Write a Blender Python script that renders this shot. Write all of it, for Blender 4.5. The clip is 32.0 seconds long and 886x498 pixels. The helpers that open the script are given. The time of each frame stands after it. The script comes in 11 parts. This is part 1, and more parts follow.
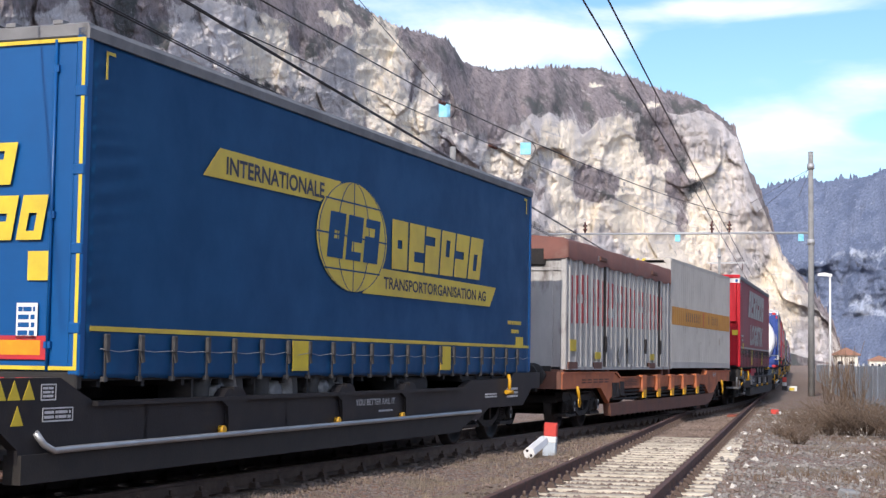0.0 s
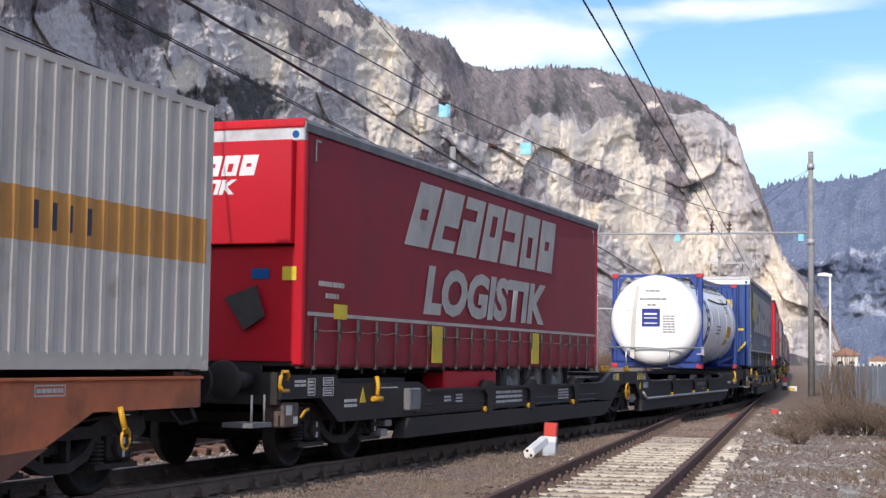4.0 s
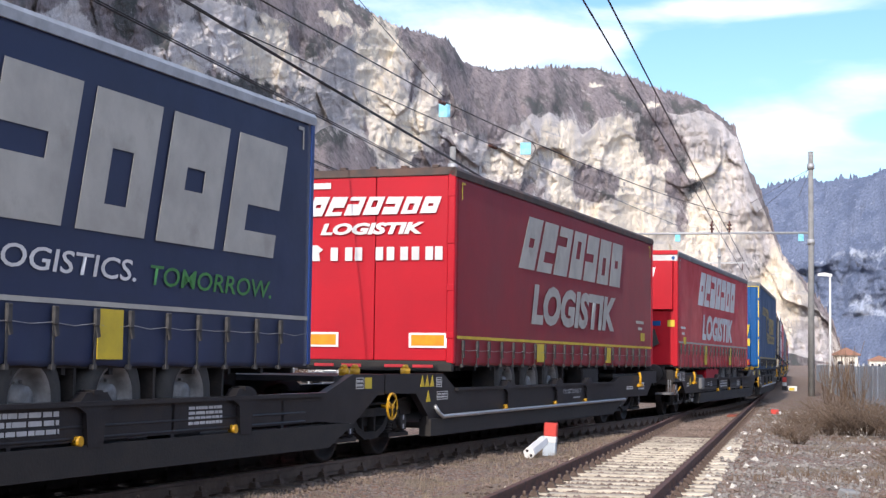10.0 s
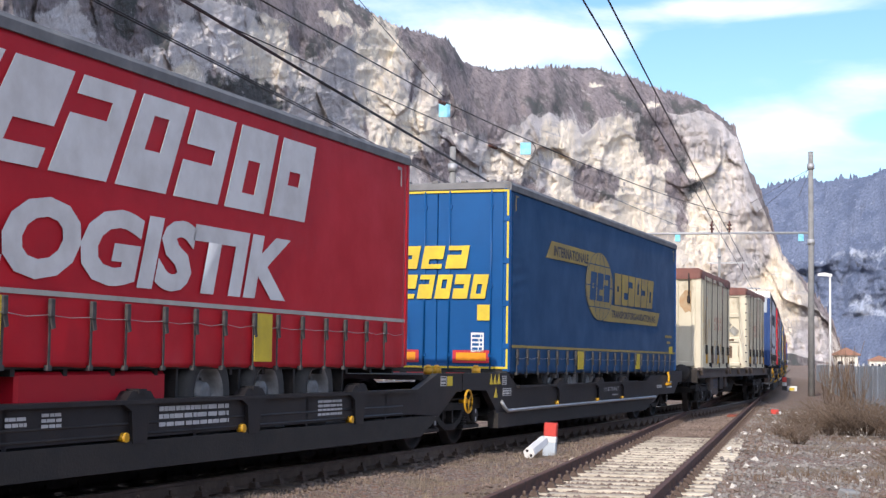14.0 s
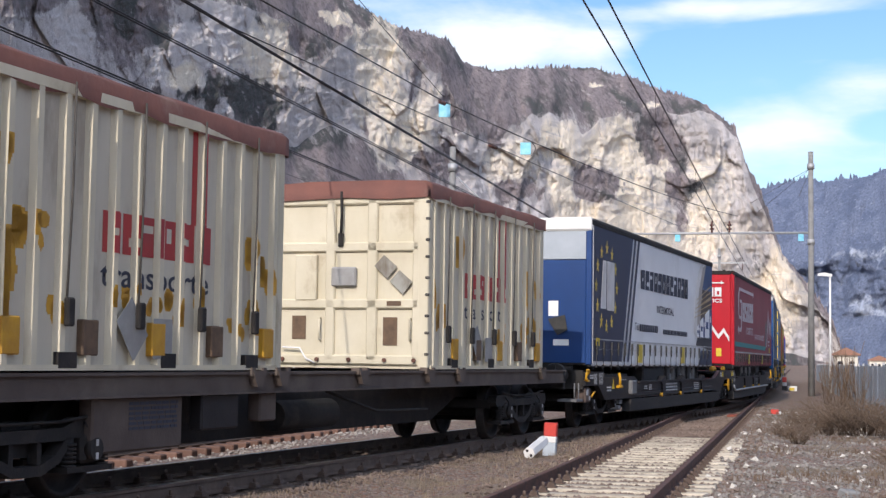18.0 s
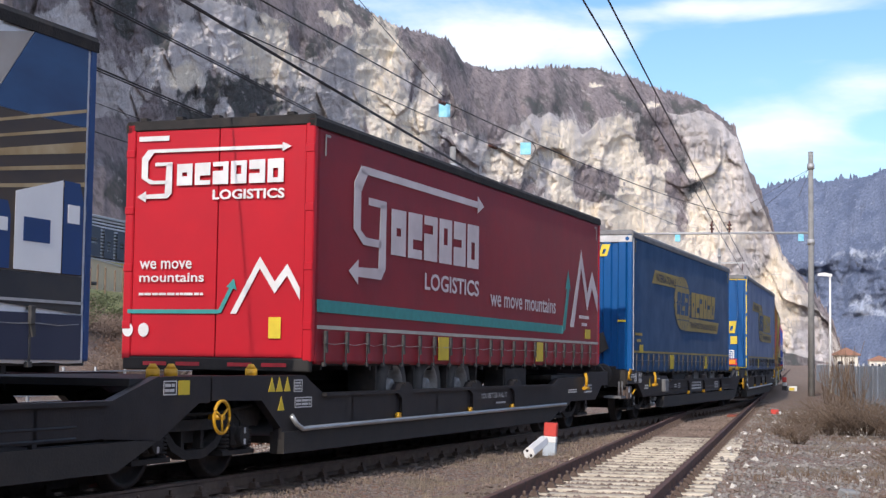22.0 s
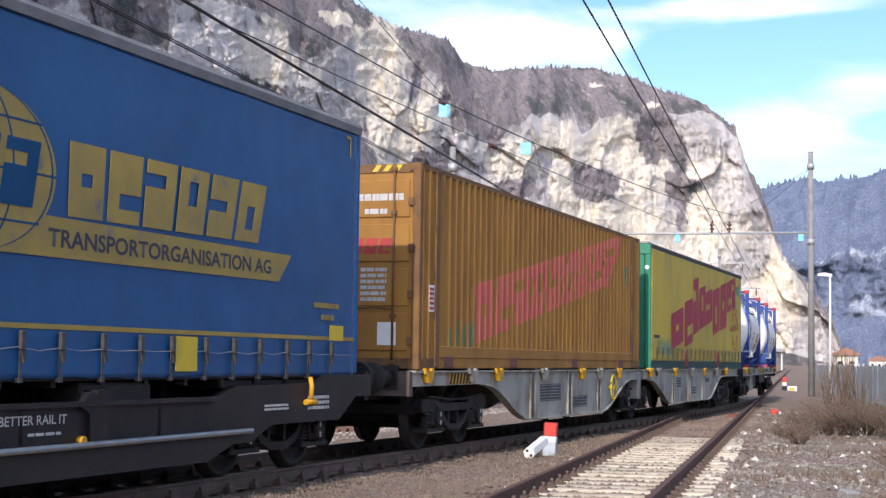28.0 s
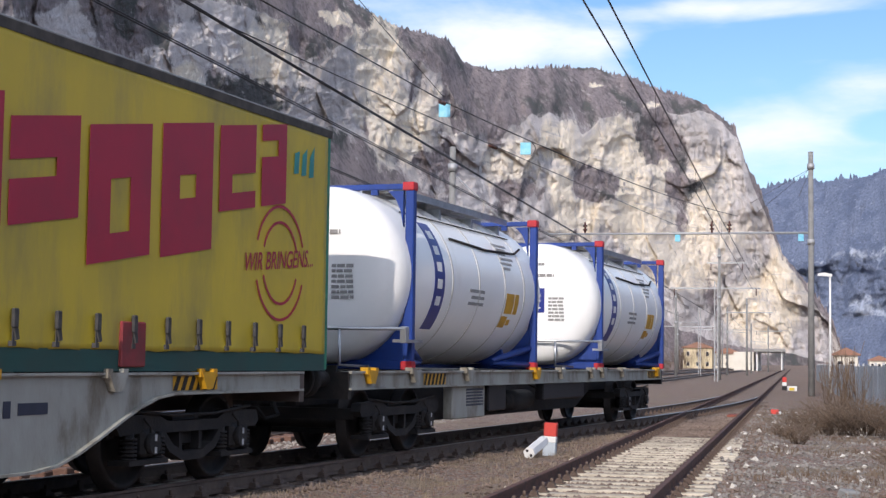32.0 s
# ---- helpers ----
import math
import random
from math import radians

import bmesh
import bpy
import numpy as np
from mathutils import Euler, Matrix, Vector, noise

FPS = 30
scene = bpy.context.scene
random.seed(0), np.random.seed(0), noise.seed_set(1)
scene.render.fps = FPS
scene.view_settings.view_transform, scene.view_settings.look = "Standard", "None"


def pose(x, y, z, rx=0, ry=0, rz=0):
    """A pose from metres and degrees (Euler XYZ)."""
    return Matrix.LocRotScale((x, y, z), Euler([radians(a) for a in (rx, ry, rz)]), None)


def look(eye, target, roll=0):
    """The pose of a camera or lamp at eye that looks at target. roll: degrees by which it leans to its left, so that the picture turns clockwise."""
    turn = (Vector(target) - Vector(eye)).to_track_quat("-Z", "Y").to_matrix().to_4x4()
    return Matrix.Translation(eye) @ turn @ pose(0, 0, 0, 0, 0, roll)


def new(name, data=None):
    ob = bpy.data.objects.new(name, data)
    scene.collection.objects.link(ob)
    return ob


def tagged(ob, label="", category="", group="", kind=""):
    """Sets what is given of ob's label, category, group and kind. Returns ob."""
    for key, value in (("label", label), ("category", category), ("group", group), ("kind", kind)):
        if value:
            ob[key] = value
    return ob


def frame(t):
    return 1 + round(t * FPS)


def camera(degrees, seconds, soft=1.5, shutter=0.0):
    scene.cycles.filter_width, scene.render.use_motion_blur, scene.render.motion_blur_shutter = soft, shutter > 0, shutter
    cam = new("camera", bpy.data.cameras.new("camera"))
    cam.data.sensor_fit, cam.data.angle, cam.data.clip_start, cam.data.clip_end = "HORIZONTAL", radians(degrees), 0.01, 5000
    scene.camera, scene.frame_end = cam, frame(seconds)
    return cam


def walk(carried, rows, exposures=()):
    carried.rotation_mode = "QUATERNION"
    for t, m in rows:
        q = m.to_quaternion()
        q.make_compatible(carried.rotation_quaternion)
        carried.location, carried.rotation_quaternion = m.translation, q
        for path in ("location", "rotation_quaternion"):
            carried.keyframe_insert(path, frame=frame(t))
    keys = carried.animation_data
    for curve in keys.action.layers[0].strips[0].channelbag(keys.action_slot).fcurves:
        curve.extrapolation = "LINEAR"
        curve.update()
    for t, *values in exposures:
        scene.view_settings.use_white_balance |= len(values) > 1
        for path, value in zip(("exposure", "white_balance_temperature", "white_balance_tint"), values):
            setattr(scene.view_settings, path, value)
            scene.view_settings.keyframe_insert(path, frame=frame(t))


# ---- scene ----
cam = camera(32.36, 32.0, soft=1.4)
EYE = (0.0, 0.0, 1.31)
AIM = (0.0, 10.0, 1.31 + 10 * math.tan(radians(4.14)))
walk(cam, [(0.0, look(EYE, AIM, 0.8)), (32.0, look(EYE, AIM, 0.8))],
     [(t, e, 6500, 15) for t, e in ((0.0, 0.8), (1.0, 0.8), (2.0, 0.7), (6.0, 0.62), (7.0, 0.46), (8.5, 0.66), (10.0, 0.92), (13.0, 0.86), (17.0, 0.72), (19.0, 0.54), (20.0, 0.66), (22.0, 0.66), (25.0, 1.0), (29.0, 0.88), (31.0, 0.66), (32.0, 0.52))])

# ---- light ----
SUN_EL, SUN_AZ = 31.0, 197.3     # degrees; azimuth clockwise from +y
# azimuth, slope, width, height and gain of the cloud banks over the valley
CLOUD_BANKS = [(2.5, 0.205, 0.10, 0.030, 0.22), (6.6, 0.197, 0.05, 0.022, 0.22), (10.4, 0.225, 0.10, 0.010, 0.25), (12.5, 0.143, 0.10, 0.03, 0.25),
               (15.7, 0.175, 0.05, 0.02, 0.25), (9.6, 0.197, 0.07, 0.018, -0.45), (14.5, 0.207, 0.09, 0.016, -0.45), (16.2, 0.150, 0.03, 0.012, -0.3), (7.0, 0.235, 0.05, 0.012, -0.25)]
world = bpy.data.worlds.new("sky")
scene.world = world
world.use_nodes = True
wn, wl = world.node_tree.nodes, world.node_tree.links
wn.clear()
w_out = wn.new("ShaderNodeOutputWorld")
w_bg = wn.new("ShaderNodeBackground")
w_bg.inputs["Strength"].default_value = 0.13
w_sky = wn.new("ShaderNodeTexSky")
w_sky.sky_type, w_sky.sun_disc = "NISHITA", False
w_sky.sun_elevation, w_sky.sun_rotation = radians(SUN_EL), radians(SUN_AZ)
w_sky.altitude, w_sky.air_density, w_sky.dust_density, w_sky.ozone_density = 200, 1.0, 1.0, 2.2
w_tc = wn.new("ShaderNodeTexCoord")


def cloud_noise(scale, stretch, detail, offset):
    mp, q = wn.new("ShaderNodeMapping"), wn.new("ShaderNodeTexNoise")
    mp.inputs["Scale"].default_value, mp.inputs["Location"].default_value = stretch, offset
    q.inputs["Scale"].default_value, q.inputs["Detail"].default_value, q.inputs["Roughness"].default_value = scale, detail, 0.58
    q.inputs["Distortion"].default_value = 0.4
    wl.new(w_tc.outputs["Generated"], mp.inputs["Vector"])
    wl.new(mp.outputs["Vector"], q.inputs["Vector"])
    return q.outputs["Fac"]


def w_math(op, a, c, k=0.0):
    q = wn.new("ShaderNodeMath")
    q.operation = op
    for slot, v in enumerate((a, c, k)):
        if isinstance(v, float):
            q.inputs[slot].default_value = v
        else:
            wl.new(v, q.inputs[slot])
    return q.outputs["Value"]


# broken cloud all round: ragged noise, with banks of cloud where they stand over the valley
w_cover = w_math("MULTIPLY_ADD", cloud_noise(1.5, (1.6, 1.6, 5.0), 7.0, (0.35, 0.1, 0.2)), 1.0, 0.0)
w_fine = cloud_noise(5.0, (1.5, 1.5, 5.0), 6.0, (2.3, 0.4, 1.1))
w_cover = w_math("MULTIPLY_ADD", w_fine, 0.45, w_math("MULTIPLY", w_cover, 0.75))
for az, up, wide, high, gain in CLOUD_BANKS:
    d = Vector((math.sin(radians(az)), math.cos(radians(az)), up))
    mp, ln = wn.new("ShaderNodeMapping"), wn.new("ShaderNodeVectorMath")
    mp.inputs["Scale"].default_value = (1 / wide, 1 / wide, 1 / high)
    mp.inputs["Location"].default_value = (-d.x / wide, -d.y / wide, -d.z / high)
    ln.operation = "LENGTH"
    wl.new(w_tc.outputs["Generated"], mp.inputs["Vector"])
    wl.new(mp.outputs["Vector"], ln.inputs[0])
    bank = w_math("MAXIMUM", w_math("MULTIPLY_ADD", ln.outputs["Value"], -1.0, 1.0), 0.0)
    w_cover = w_math("MULTIPLY_ADD", bank, gain, w_cover)
w_ramp = wn.new("ShaderNodeValToRGB")
w_ramp.color_ramp.elements[0].position, w_ramp.color_ramp.elements[1].position = 0.50, 0.88
w_ramp.color_ramp.interpolation = "EASE"
w_sat = wn.new("ShaderNodeHueSaturation")
w_sat.inputs["Saturation"].default_value = 1.2
w_sat.inputs["Value"].default_value = 0.85
w_mix = wn.new("ShaderNodeMix")
w_mix.data_type = "RGBA"
# clouds towards the sun shine brighter than those away from it
_a, _e = radians(SUN_AZ), radians(SUN_EL)
SUN_DIR = Vector((math.sin(_a) * math.cos(_e), math.cos(_a) * math.cos(_e), math.sin(_e)))
w_dot = wn.new("ShaderNodeVectorMath")
w_dot.operation = "DOT_PRODUCT"
w_dot.inputs[1].default_value = SUN_DIR
wl.new(w_tc.outputs["Generated"], w_dot.inputs[0])
w_near = w_math("MAXIMUM", w_math("MULTIPLY_ADD", w_dot.outputs["Value"], 0.5, 0.5), 0.0)
w_glow = w_math("MULTIPLY_ADD", w_math("POWER", w_near, 2.0), 2.2, 1.0)
w_white = wn.new("ShaderNodeVectorMath")
w_white.operation = "SCALE"
w_white.inputs[0].default_value = (5.7, 5.9, 6.2)
wl.new(w_glow, w_white.inputs["Scale"])
wl.new(w_white.outputs["Vector"], w_mix.inputs[7])
wl.new(w_cover, w_ramp.inputs["Fac"])
wl.new(w_ramp.outputs["Color"], w_mix.inputs[0])
wl.new(w_sky.outputs["Color"], w_sat.inputs["Color"])
wl.new(w_sat.outputs["Color"], w_mix.inputs[6])
wl.new(w_mix.outputs[2], w_bg.inputs["Color"])
wl.new(w_bg.outputs["Background"], w_out.inputs["Surface"])
sun = new("sun", bpy.data.lights.new("sun", "SUN"))
sun.data.energy, sun.data.angle, sun.data.color = 2.2, radians(0.53), (1.0, 0.93, 0.82)
sun.matrix_world = look(SUN_DIR * 50, (0, 0, 0))

# ---- materials ----


def mat(name, color, rough=0.7, metal=0.0, color2=None, scale=8.0, detail=6.0, bump=0.0, bump_scale=40.0, spot=None,
        spot_scale=1.5, spot_at=(0.55, 0.7), stretch=(1, 1, 1), coords="Object", vary=0.0, rough2=None, spec=0.5, sheen=0.0):
    """Noise-varied surface: two tones, optional large stains, bump and a tone that varies per object."""
    m = bpy.data.materials.new(name)
    m.use_nodes = True
    n, l = m.node_tree.nodes, m.node_tree.links
    b = n["Principled BSDF"]
    b.inputs["Roughness"].default_value, b.inputs["Metallic"].default_value = rough, metal
    b.inputs["Specular IOR Level"].default_value = spec
    b.inputs["Sheen Weight"].default_value, b.inputs["Sheen Roughness"].default_value = sheen, 0.22
    tc, mp = n.new("ShaderNodeTexCoord"), n.new("ShaderNodeMapping")
    mp.inputs["Scale"].default_value = stretch
    l.new(tc.outputs[coords], mp.inputs["Vector"])
    nz = n.new("ShaderNodeTexNoise")
    nz.inputs["Scale"].default_value, nz.inputs["Detail"].default_value, nz.inputs["Roughness"].default_value = scale, detail, 0.6
    l.new(mp.outputs["Vector"], nz.inputs["Vector"])
    mx = n.new("ShaderNodeMix")
    mx.data_type = "RGBA"
    c2 = color2 or tuple(c * 0.8 for c in color)
    mx.inputs[6].default_value, mx.inputs[7].default_value = (*color, 1), (*c2, 1)
    rp = n.new("ShaderNodeMapRange")
    rp.inputs["From Min"].default_value, rp.inputs["From Max"].default_value = 0.35, 0.65
    l.new(nz.outputs["Fac"], rp.inputs["Value"])
    l.new(rp.outputs["Result"], mx.inputs[0])
    out = mx.outputs[2]
    if rough2 is not None:
        rr = n.new("ShaderNodeMapRange")
        rr.inputs["From Min"].default_value, rr.inputs["From Max"].default_value = 0.35, 0.65
        rr.inputs["To Min"].default_value, rr.inputs["To Max"].default_value = rough, rough2
        l.new(nz.outputs["Fac"], rr.inputs["Value"])
        l.new(rr.outputs["Result"], b.inputs["Roughness"])
    if spot:
        n2 = n.new("ShaderNodeTexNoise")
        n2.inputs["Scale"].default_value, n2.inputs["Detail"].default_value, n2.inputs["Roughness"].default_value = spot_scale, 8.0, 0.65
        l.new(mp.outputs["Vector"], n2.inputs["Vector"])
        r2 = n.new("ShaderNodeMapRange")
        r2.inputs["From Min"].default_value, r2.inputs["From Max"].default_value = spot_at
        l.new(n2.outputs["Fac"], r2.inputs["Value"])
        m2 = n.new("ShaderNodeMix")
        m2.data_type = "RGBA"
        l.new(r2.outputs["Result"], m2.inputs[0])
        l.new(out, m2.inputs[6])
        m2.inputs[7].default_value = (*spot, 1)
        out = m2.outputs[2]
    if vary:
        oi = n.new("ShaderNodeObjectInfo")
        hs = n.new("ShaderNodeHueSaturation")
        vr = n.new("ShaderNodeMapRange")
        vr.inputs["To Min"].default_value, vr.inputs["To Max"].default_value = 1 - vary, 1 + vary
        l.new(oi.outputs["Random"], vr.inputs["Value"])
        l.new(vr.outputs["Result"], hs.inputs["Value"])
        l.new(out, hs.inputs["Color"])
        out = hs.outputs["Color"]
    l.new(out, b.inputs["Base Color"])
    if bump:
        n3 = n.new("ShaderNodeTexNoise")
        n3.inputs["Scale"].default_value, n3.inputs["Detail"].default_value = bump_scale, 4.0
        l.new(mp.outputs["Vector"], n3.inputs["Vector"])
        bp = n.new("ShaderNodeBump")
        bp.inputs["Strength"].default_value, bp.inputs["Distance"].default_value = min(1.0, bump), 0.02
        l.new(n3.outputs["Fac"], bp.inputs["Height"])
        l.new(bp.outputs["Normal"], b.inputs["Normal"])
    return m

# ---- mesh helpers ----


def bm_new():
    return bmesh.new()


def box(bm, x0, x1, y0, y1, z0, z1):
    v = [bm.verts.new(p) for p in ((x0, y0, z0), (x1, y0, z0), (x1, y1, z0), (x0, y1, z0), (x0, y0, z1), (x1, y0, z1), (x1, y1, z1), (x0, y1, z1))]
    for q in ((3, 2, 1, 0), (4, 5, 6, 7), (0, 1, 5, 4), (1, 2, 6, 5), (2, 3, 7, 6), (3, 0, 4, 7)):
        bm.faces.new([v[i] for i in q])


def cbox(bm, x0, x1, y0, y1, z0, z1, c=0.02):
    """Box with chamfered vertical and horizontal edges."""
    t = bmesh.new()
    box(t, x0, x1, y0, y1, z0, z1)
    bmesh.ops.bevel(t, geom=t.edges[:], offset=c, segments=1, affect="EDGES")
    merge(bm, t)


def merge(bm, other):
    vm = {v: bm.verts.new(v.co) for v in other.verts}
    for fc in other.faces:
        nf = bm.faces.new([vm[v] for v in fc.verts])
        nf.smooth = fc.smooth
    other.free()


def prism(bm, pts, axis, a0, a1):
    """Polygon extruded along an axis. Points are (y, z) for x, (x, z) for y, (x, y) for z."""
    def at(p, a):
        return (a, p[0], p[1]) if axis == "x" else (p[0], a, p[1]) if axis == "y" else (p[0], p[1], a)
    lo, hi = [bm.verts.new(at(p, a0)) for p in pts], [bm.verts.new(at(p, a1)) for p in pts]
    n = len(pts)
    fs = [bm.faces.new(lo[::-1]), bm.faces.new(hi)]
    for i in range(n):
        fs.append(bm.faces.new((lo[i], lo[(i + 1) % n], hi[(i + 1) % n], hi[i])))
    bmesh.ops.recalc_face_normals(bm, faces=fs)


def cyl(bm, p0, p1, r, seg=12, r2=None, caps=True, smooth=True):
    p0, p1 = Vector(p0), Vector(p1)
    d = (p1 - p0).normalized()
    a = d.orthogonal().normalized()
    b = d.cross(a)
    r2 = r if r2 is None else r2
    rings = []
    for p, q in ((p0, r), (p1, r2)):
        rings.append([bm.verts.new(p + (a * math.cos(2 * math.pi * i / seg) + b * math.sin(2 * math.pi * i / seg)) * q) for i in range(seg)])
    for i in range(seg):
        fc = bm.faces.new((rings[0][i], rings[0][(i + 1) % seg], rings[1][(i + 1) % seg], rings[1][i]))
        fc.smooth = smooth
    if caps:
        bm.faces.new(rings[0][::-1])
        bm.faces.new(rings[1])


def tube(bm, pts, r, seg=6):
    """Round bar along a line of points."""
    pts = [Vector(p) for p in pts]
    rings = []
    for i, p in enumerate(pts):
        d = (pts[min(i + 1, len(pts) - 1)] - pts[max(i - 1, 0)]).normalized()
        up = Vector((0, 0, 1)) if abs(d.z) < 0.9 else Vector((0, 1, 0))
        a = d.cross(up).normalized()
        b = a.cross(d)
        rings.append([bm.verts.new(p + (a * math.cos(2 * math.pi * k / seg) + b * math.sin(2 * math.pi * k / seg)) * r) for k in range(seg)])
    for u, v in zip(rings, rings[1:]):
        for k in range(seg):
            fc = bm.faces.new((u[k], u[(k + 1) % seg], v[(k + 1) % seg], v[k]))
            fc.smooth = True
    bm.faces.new(rings[0][::-1])
    bm.faces.new(rings[-1])


def lathe(bm, prof, axis="y", seg=32, cx=0.0, cz=0.0, caps=(True, True)):
    """Surface of revolution about an axis parallel to y or x: prof is (along, radius)."""
    rings = []
    for a, r in prof:
        ring = []
        for k in range(seg):
            w = 2 * math.pi * k / seg
            ring.append(bm.verts.new((cx + r * math.cos(w), a, cz + r * math.sin(w)) if axis == "y" else (a, cx + r * math.cos(w), cz + r * math.sin(w))))
        rings.append(ring)
    fs = []
    for u, v in zip(rings, rings[1:]):
        for k in range(seg):
            fc = bm.faces.new((u[k], u[(k + 1) % seg], v[(k + 1) % seg], v[k]))
            fc.smooth = True
            fs.append(fc)
    fs += [bm.faces.new(r) for r, c in zip((rings[0], rings[-1]), caps) if c]
    bmesh.ops.recalc_face_normals(bm, faces=fs)


def mesh_of(name, bm, material):
    me = bpy.data.meshes.new(name)
    bm.normal_update()
    bm.to_mesh(me)
    bm.free()
    for m in (material if isinstance(material, (list, tuple)) else [material]):
        me.materials.append(m)
    return me


STUFF = {"stencil", "stencilled_plate", "code_mark", "code_bar", "small_print", "number_bar", "sticker_mark", "badge_mark", "hazard_stripe", "spray_mark", "faded_lettering", "mustard_patch", "teal_scrawl", "data_bar", "corner_mark", "name_mark", "reflective_edging", "globe_line", "ring_emblem", "slogan", "painted_block", "red_stroke"}
SIDED = {"side_beam", "lower_beam", "top_flange", "sill_flange", "slat_panel"}
LOOSE = {"side_sill", "sticker", "door_frame", "relay_box", "dark_field", "saddle", "placard_holder", "diamond_placard", "brown_plate", "brown_stain", "rail", "door_stiffener", "window", "green_emblem", "emblem_block", "lorry_picture", "light_streak", "wing_emblem", "lifting_plate"}


def islands(bm):
    """The separate pieces of a mesh, each as a mesh of its own."""
    left, out = set(bm.verts), []
    while left:
        todo, seen = [left.pop()], set()
        while todo:
            v = todo.pop()
            seen.add(v)
            for e in v.link_edges:
                w = e.other_vert(v)
                if w in left:
                    left.discard(w)
                    todo.append(w)
        keep = {v.index for v in seen}
        out.append(keep)
    pieces = []
    for keep in out:
        one = bm.copy()
        bmesh.ops.delete(one, geom=[v for v in one.verts if v.index not in keep], context="VERTS")
        pieces.append(one)
    return pieces


def part(name, bm, material, parent=None, label=""):
    """One mesh under a thing or a part. Beams that run along both sides become one mesh a side."""
    if name in LOOSE and not isinstance(bm, bpy.types.Mesh):
        bm.verts.index_update()
        for one in islands(bm):
            ob = new(name, mesh_of(name, one, material))
            ob.parent = parent
            if label:
                ob["label"] = label
        bm.free()
        return ob
    if name in SIDED:
        for s in (1, -1):
            half = bm.copy()
            bmesh.ops.delete(half, geom=[v for v in half.verts if v.co.x * s < 0], context="VERTS")
            ob = new(name, mesh_of(name, half, material))
            ob.parent = parent
        bm.free()
        return ob
    ob = new(name, bm if isinstance(bm, bpy.types.Mesh) else mesh_of(name, bm, material))
    ob.parent = parent
    if label:
        ob["label"] = label
    if name in STUFF:
        ob["kind"] = "stuff"
    return ob


def thing(name, label, category, group="", kind="", m=None):
    ob = new(name)
    if m is not None:
        ob.matrix_basis = m
    return tagged(ob, label, category, group, kind)


# ---- the line of the branch track and the train's progress ----
X0, Y0, TH0, TH1 = -3.2604, 16.8, radians(20.149), radians(13.016)
SA, RAD = 24.559, 227.48
SB = SA + RAD * (TH0 - TH1)
SIDX, SIDY = 1.21, 14.78      # a point of the straight track


def on_track(s):
    """Centre of the branch line at s metres, and its heading from +y towards +x."""
    if s <= SA:
        return X0 + s * math.sin(TH0), Y0 + s * math.cos(TH0), TH0
    xa, ya = X0 + SA * math.sin(TH0), Y0 + SA * math.cos(TH0)
    th = TH0 - (min(s, SB) - SA) / RAD
    x = xa + RAD * (math.cos(th) - math.cos(TH0))
    y = ya + RAD * (math.sin(TH0) - math.sin(th))
    if s > SB:
        x, y = x + (s - SB) * math.sin(TH1), y + (s - SB) * math.cos(TH1)
    return x, y, th


KNOT_T = (0, 3.5, 7, 10.5, 14, 17.5, 21, 24.5, 28, 32)
KNOT_S = (0, 27.952, 55.767, 83.853, 111.569, 138.876, 166.104, 193.476, 220.916, 252.382)
KNOT_V = np.gradient(np.array(KNOT_S), np.array(KNOT_T))


def run(t):
    """Metres that the train has rolled at t seconds."""
    j = min(max(int(np.searchsorted(KNOT_T, t, side="right")) - 1, 0), len(KNOT_T) - 2)
    h = KNOT_T[j + 1] - KNOT_T[j]
    u = (t - KNOT_T[j]) / h
    a, b, ma, mb = KNOT_S[j], KNOT_S[j + 1], KNOT_V[j], KNOT_V[j + 1]
    return (2 * u ** 3 - 3 * u ** 2 + 1) * a + (u ** 3 - 2 * u ** 2 + u) * h * ma + (3 * u ** 2 - 2 * u ** 3) * b + (u ** 3 - u ** 2) * h * mb


def body_pose(t, start, p0, p1):
    """Pose of a vehicle whose front is start metres down the train and whose pivots are p0 and p1 behind its front."""
    s = start - run(t)
    xa, ya, _ = on_track(s + p0)
    xb, yb, _ = on_track(s + p1)
    th = math.atan2(xb - xa, yb - ya)
    return pose(xa - p0 * math.sin(th), ya - p0 * math.cos(th), 0, 0, 0, -math.degrees(th))


def along(lateral, ahead):
    """A place given from the straight track: metres to its right and metres along it from beside the camera."""
    c, s = math.cos(TH1), math.sin(TH1)
    ox, oy = -2.15 * c, 2.15 * s
    return ox + lateral * c + ahead * s, oy - lateral * s + ahead * c

# ---- ground ----


def axis_steps(lo, hi, a, b, fine, grow):
    """Grid lines that are fine between a and b and grow apart outside."""
    v = list(np.arange(a, b + fine * 0.5, fine))
    d = fine
    while v[-1] < hi:
        d *= grow
        v.append(v[-1] + d)
    d = fine
    while v[0] > lo:
        d *= grow
        v.insert(0, v[0] - d)
    return v


def smooth(a, b, x):
    t = min(max((x - a) / (b - a), 0.0), 1.0)
    return t * t * (3 - 2 * t)


def branch_lateral(x, y):
    """Signed distance from the branch line (right positive), near the switch and before it."""
    if y < Y0 + SA * math.cos(TH0):
        return (x - X0) * math.cos(TH0) - (y - Y0) * math.sin(TH0)
    s = SA + (y - (Y0 + SA * math.cos(TH0))) / math.cos(0.5 * (TH0 + TH1))
    cx, cy, th = on_track(s)
    return (x - cx) * math.cos(th) - (y - cy) * math.sin(th)


def straight_lateral(x, y):
    return (x - SIDX) * math.cos(TH1) - (y - SIDY) * math.sin(TH1)


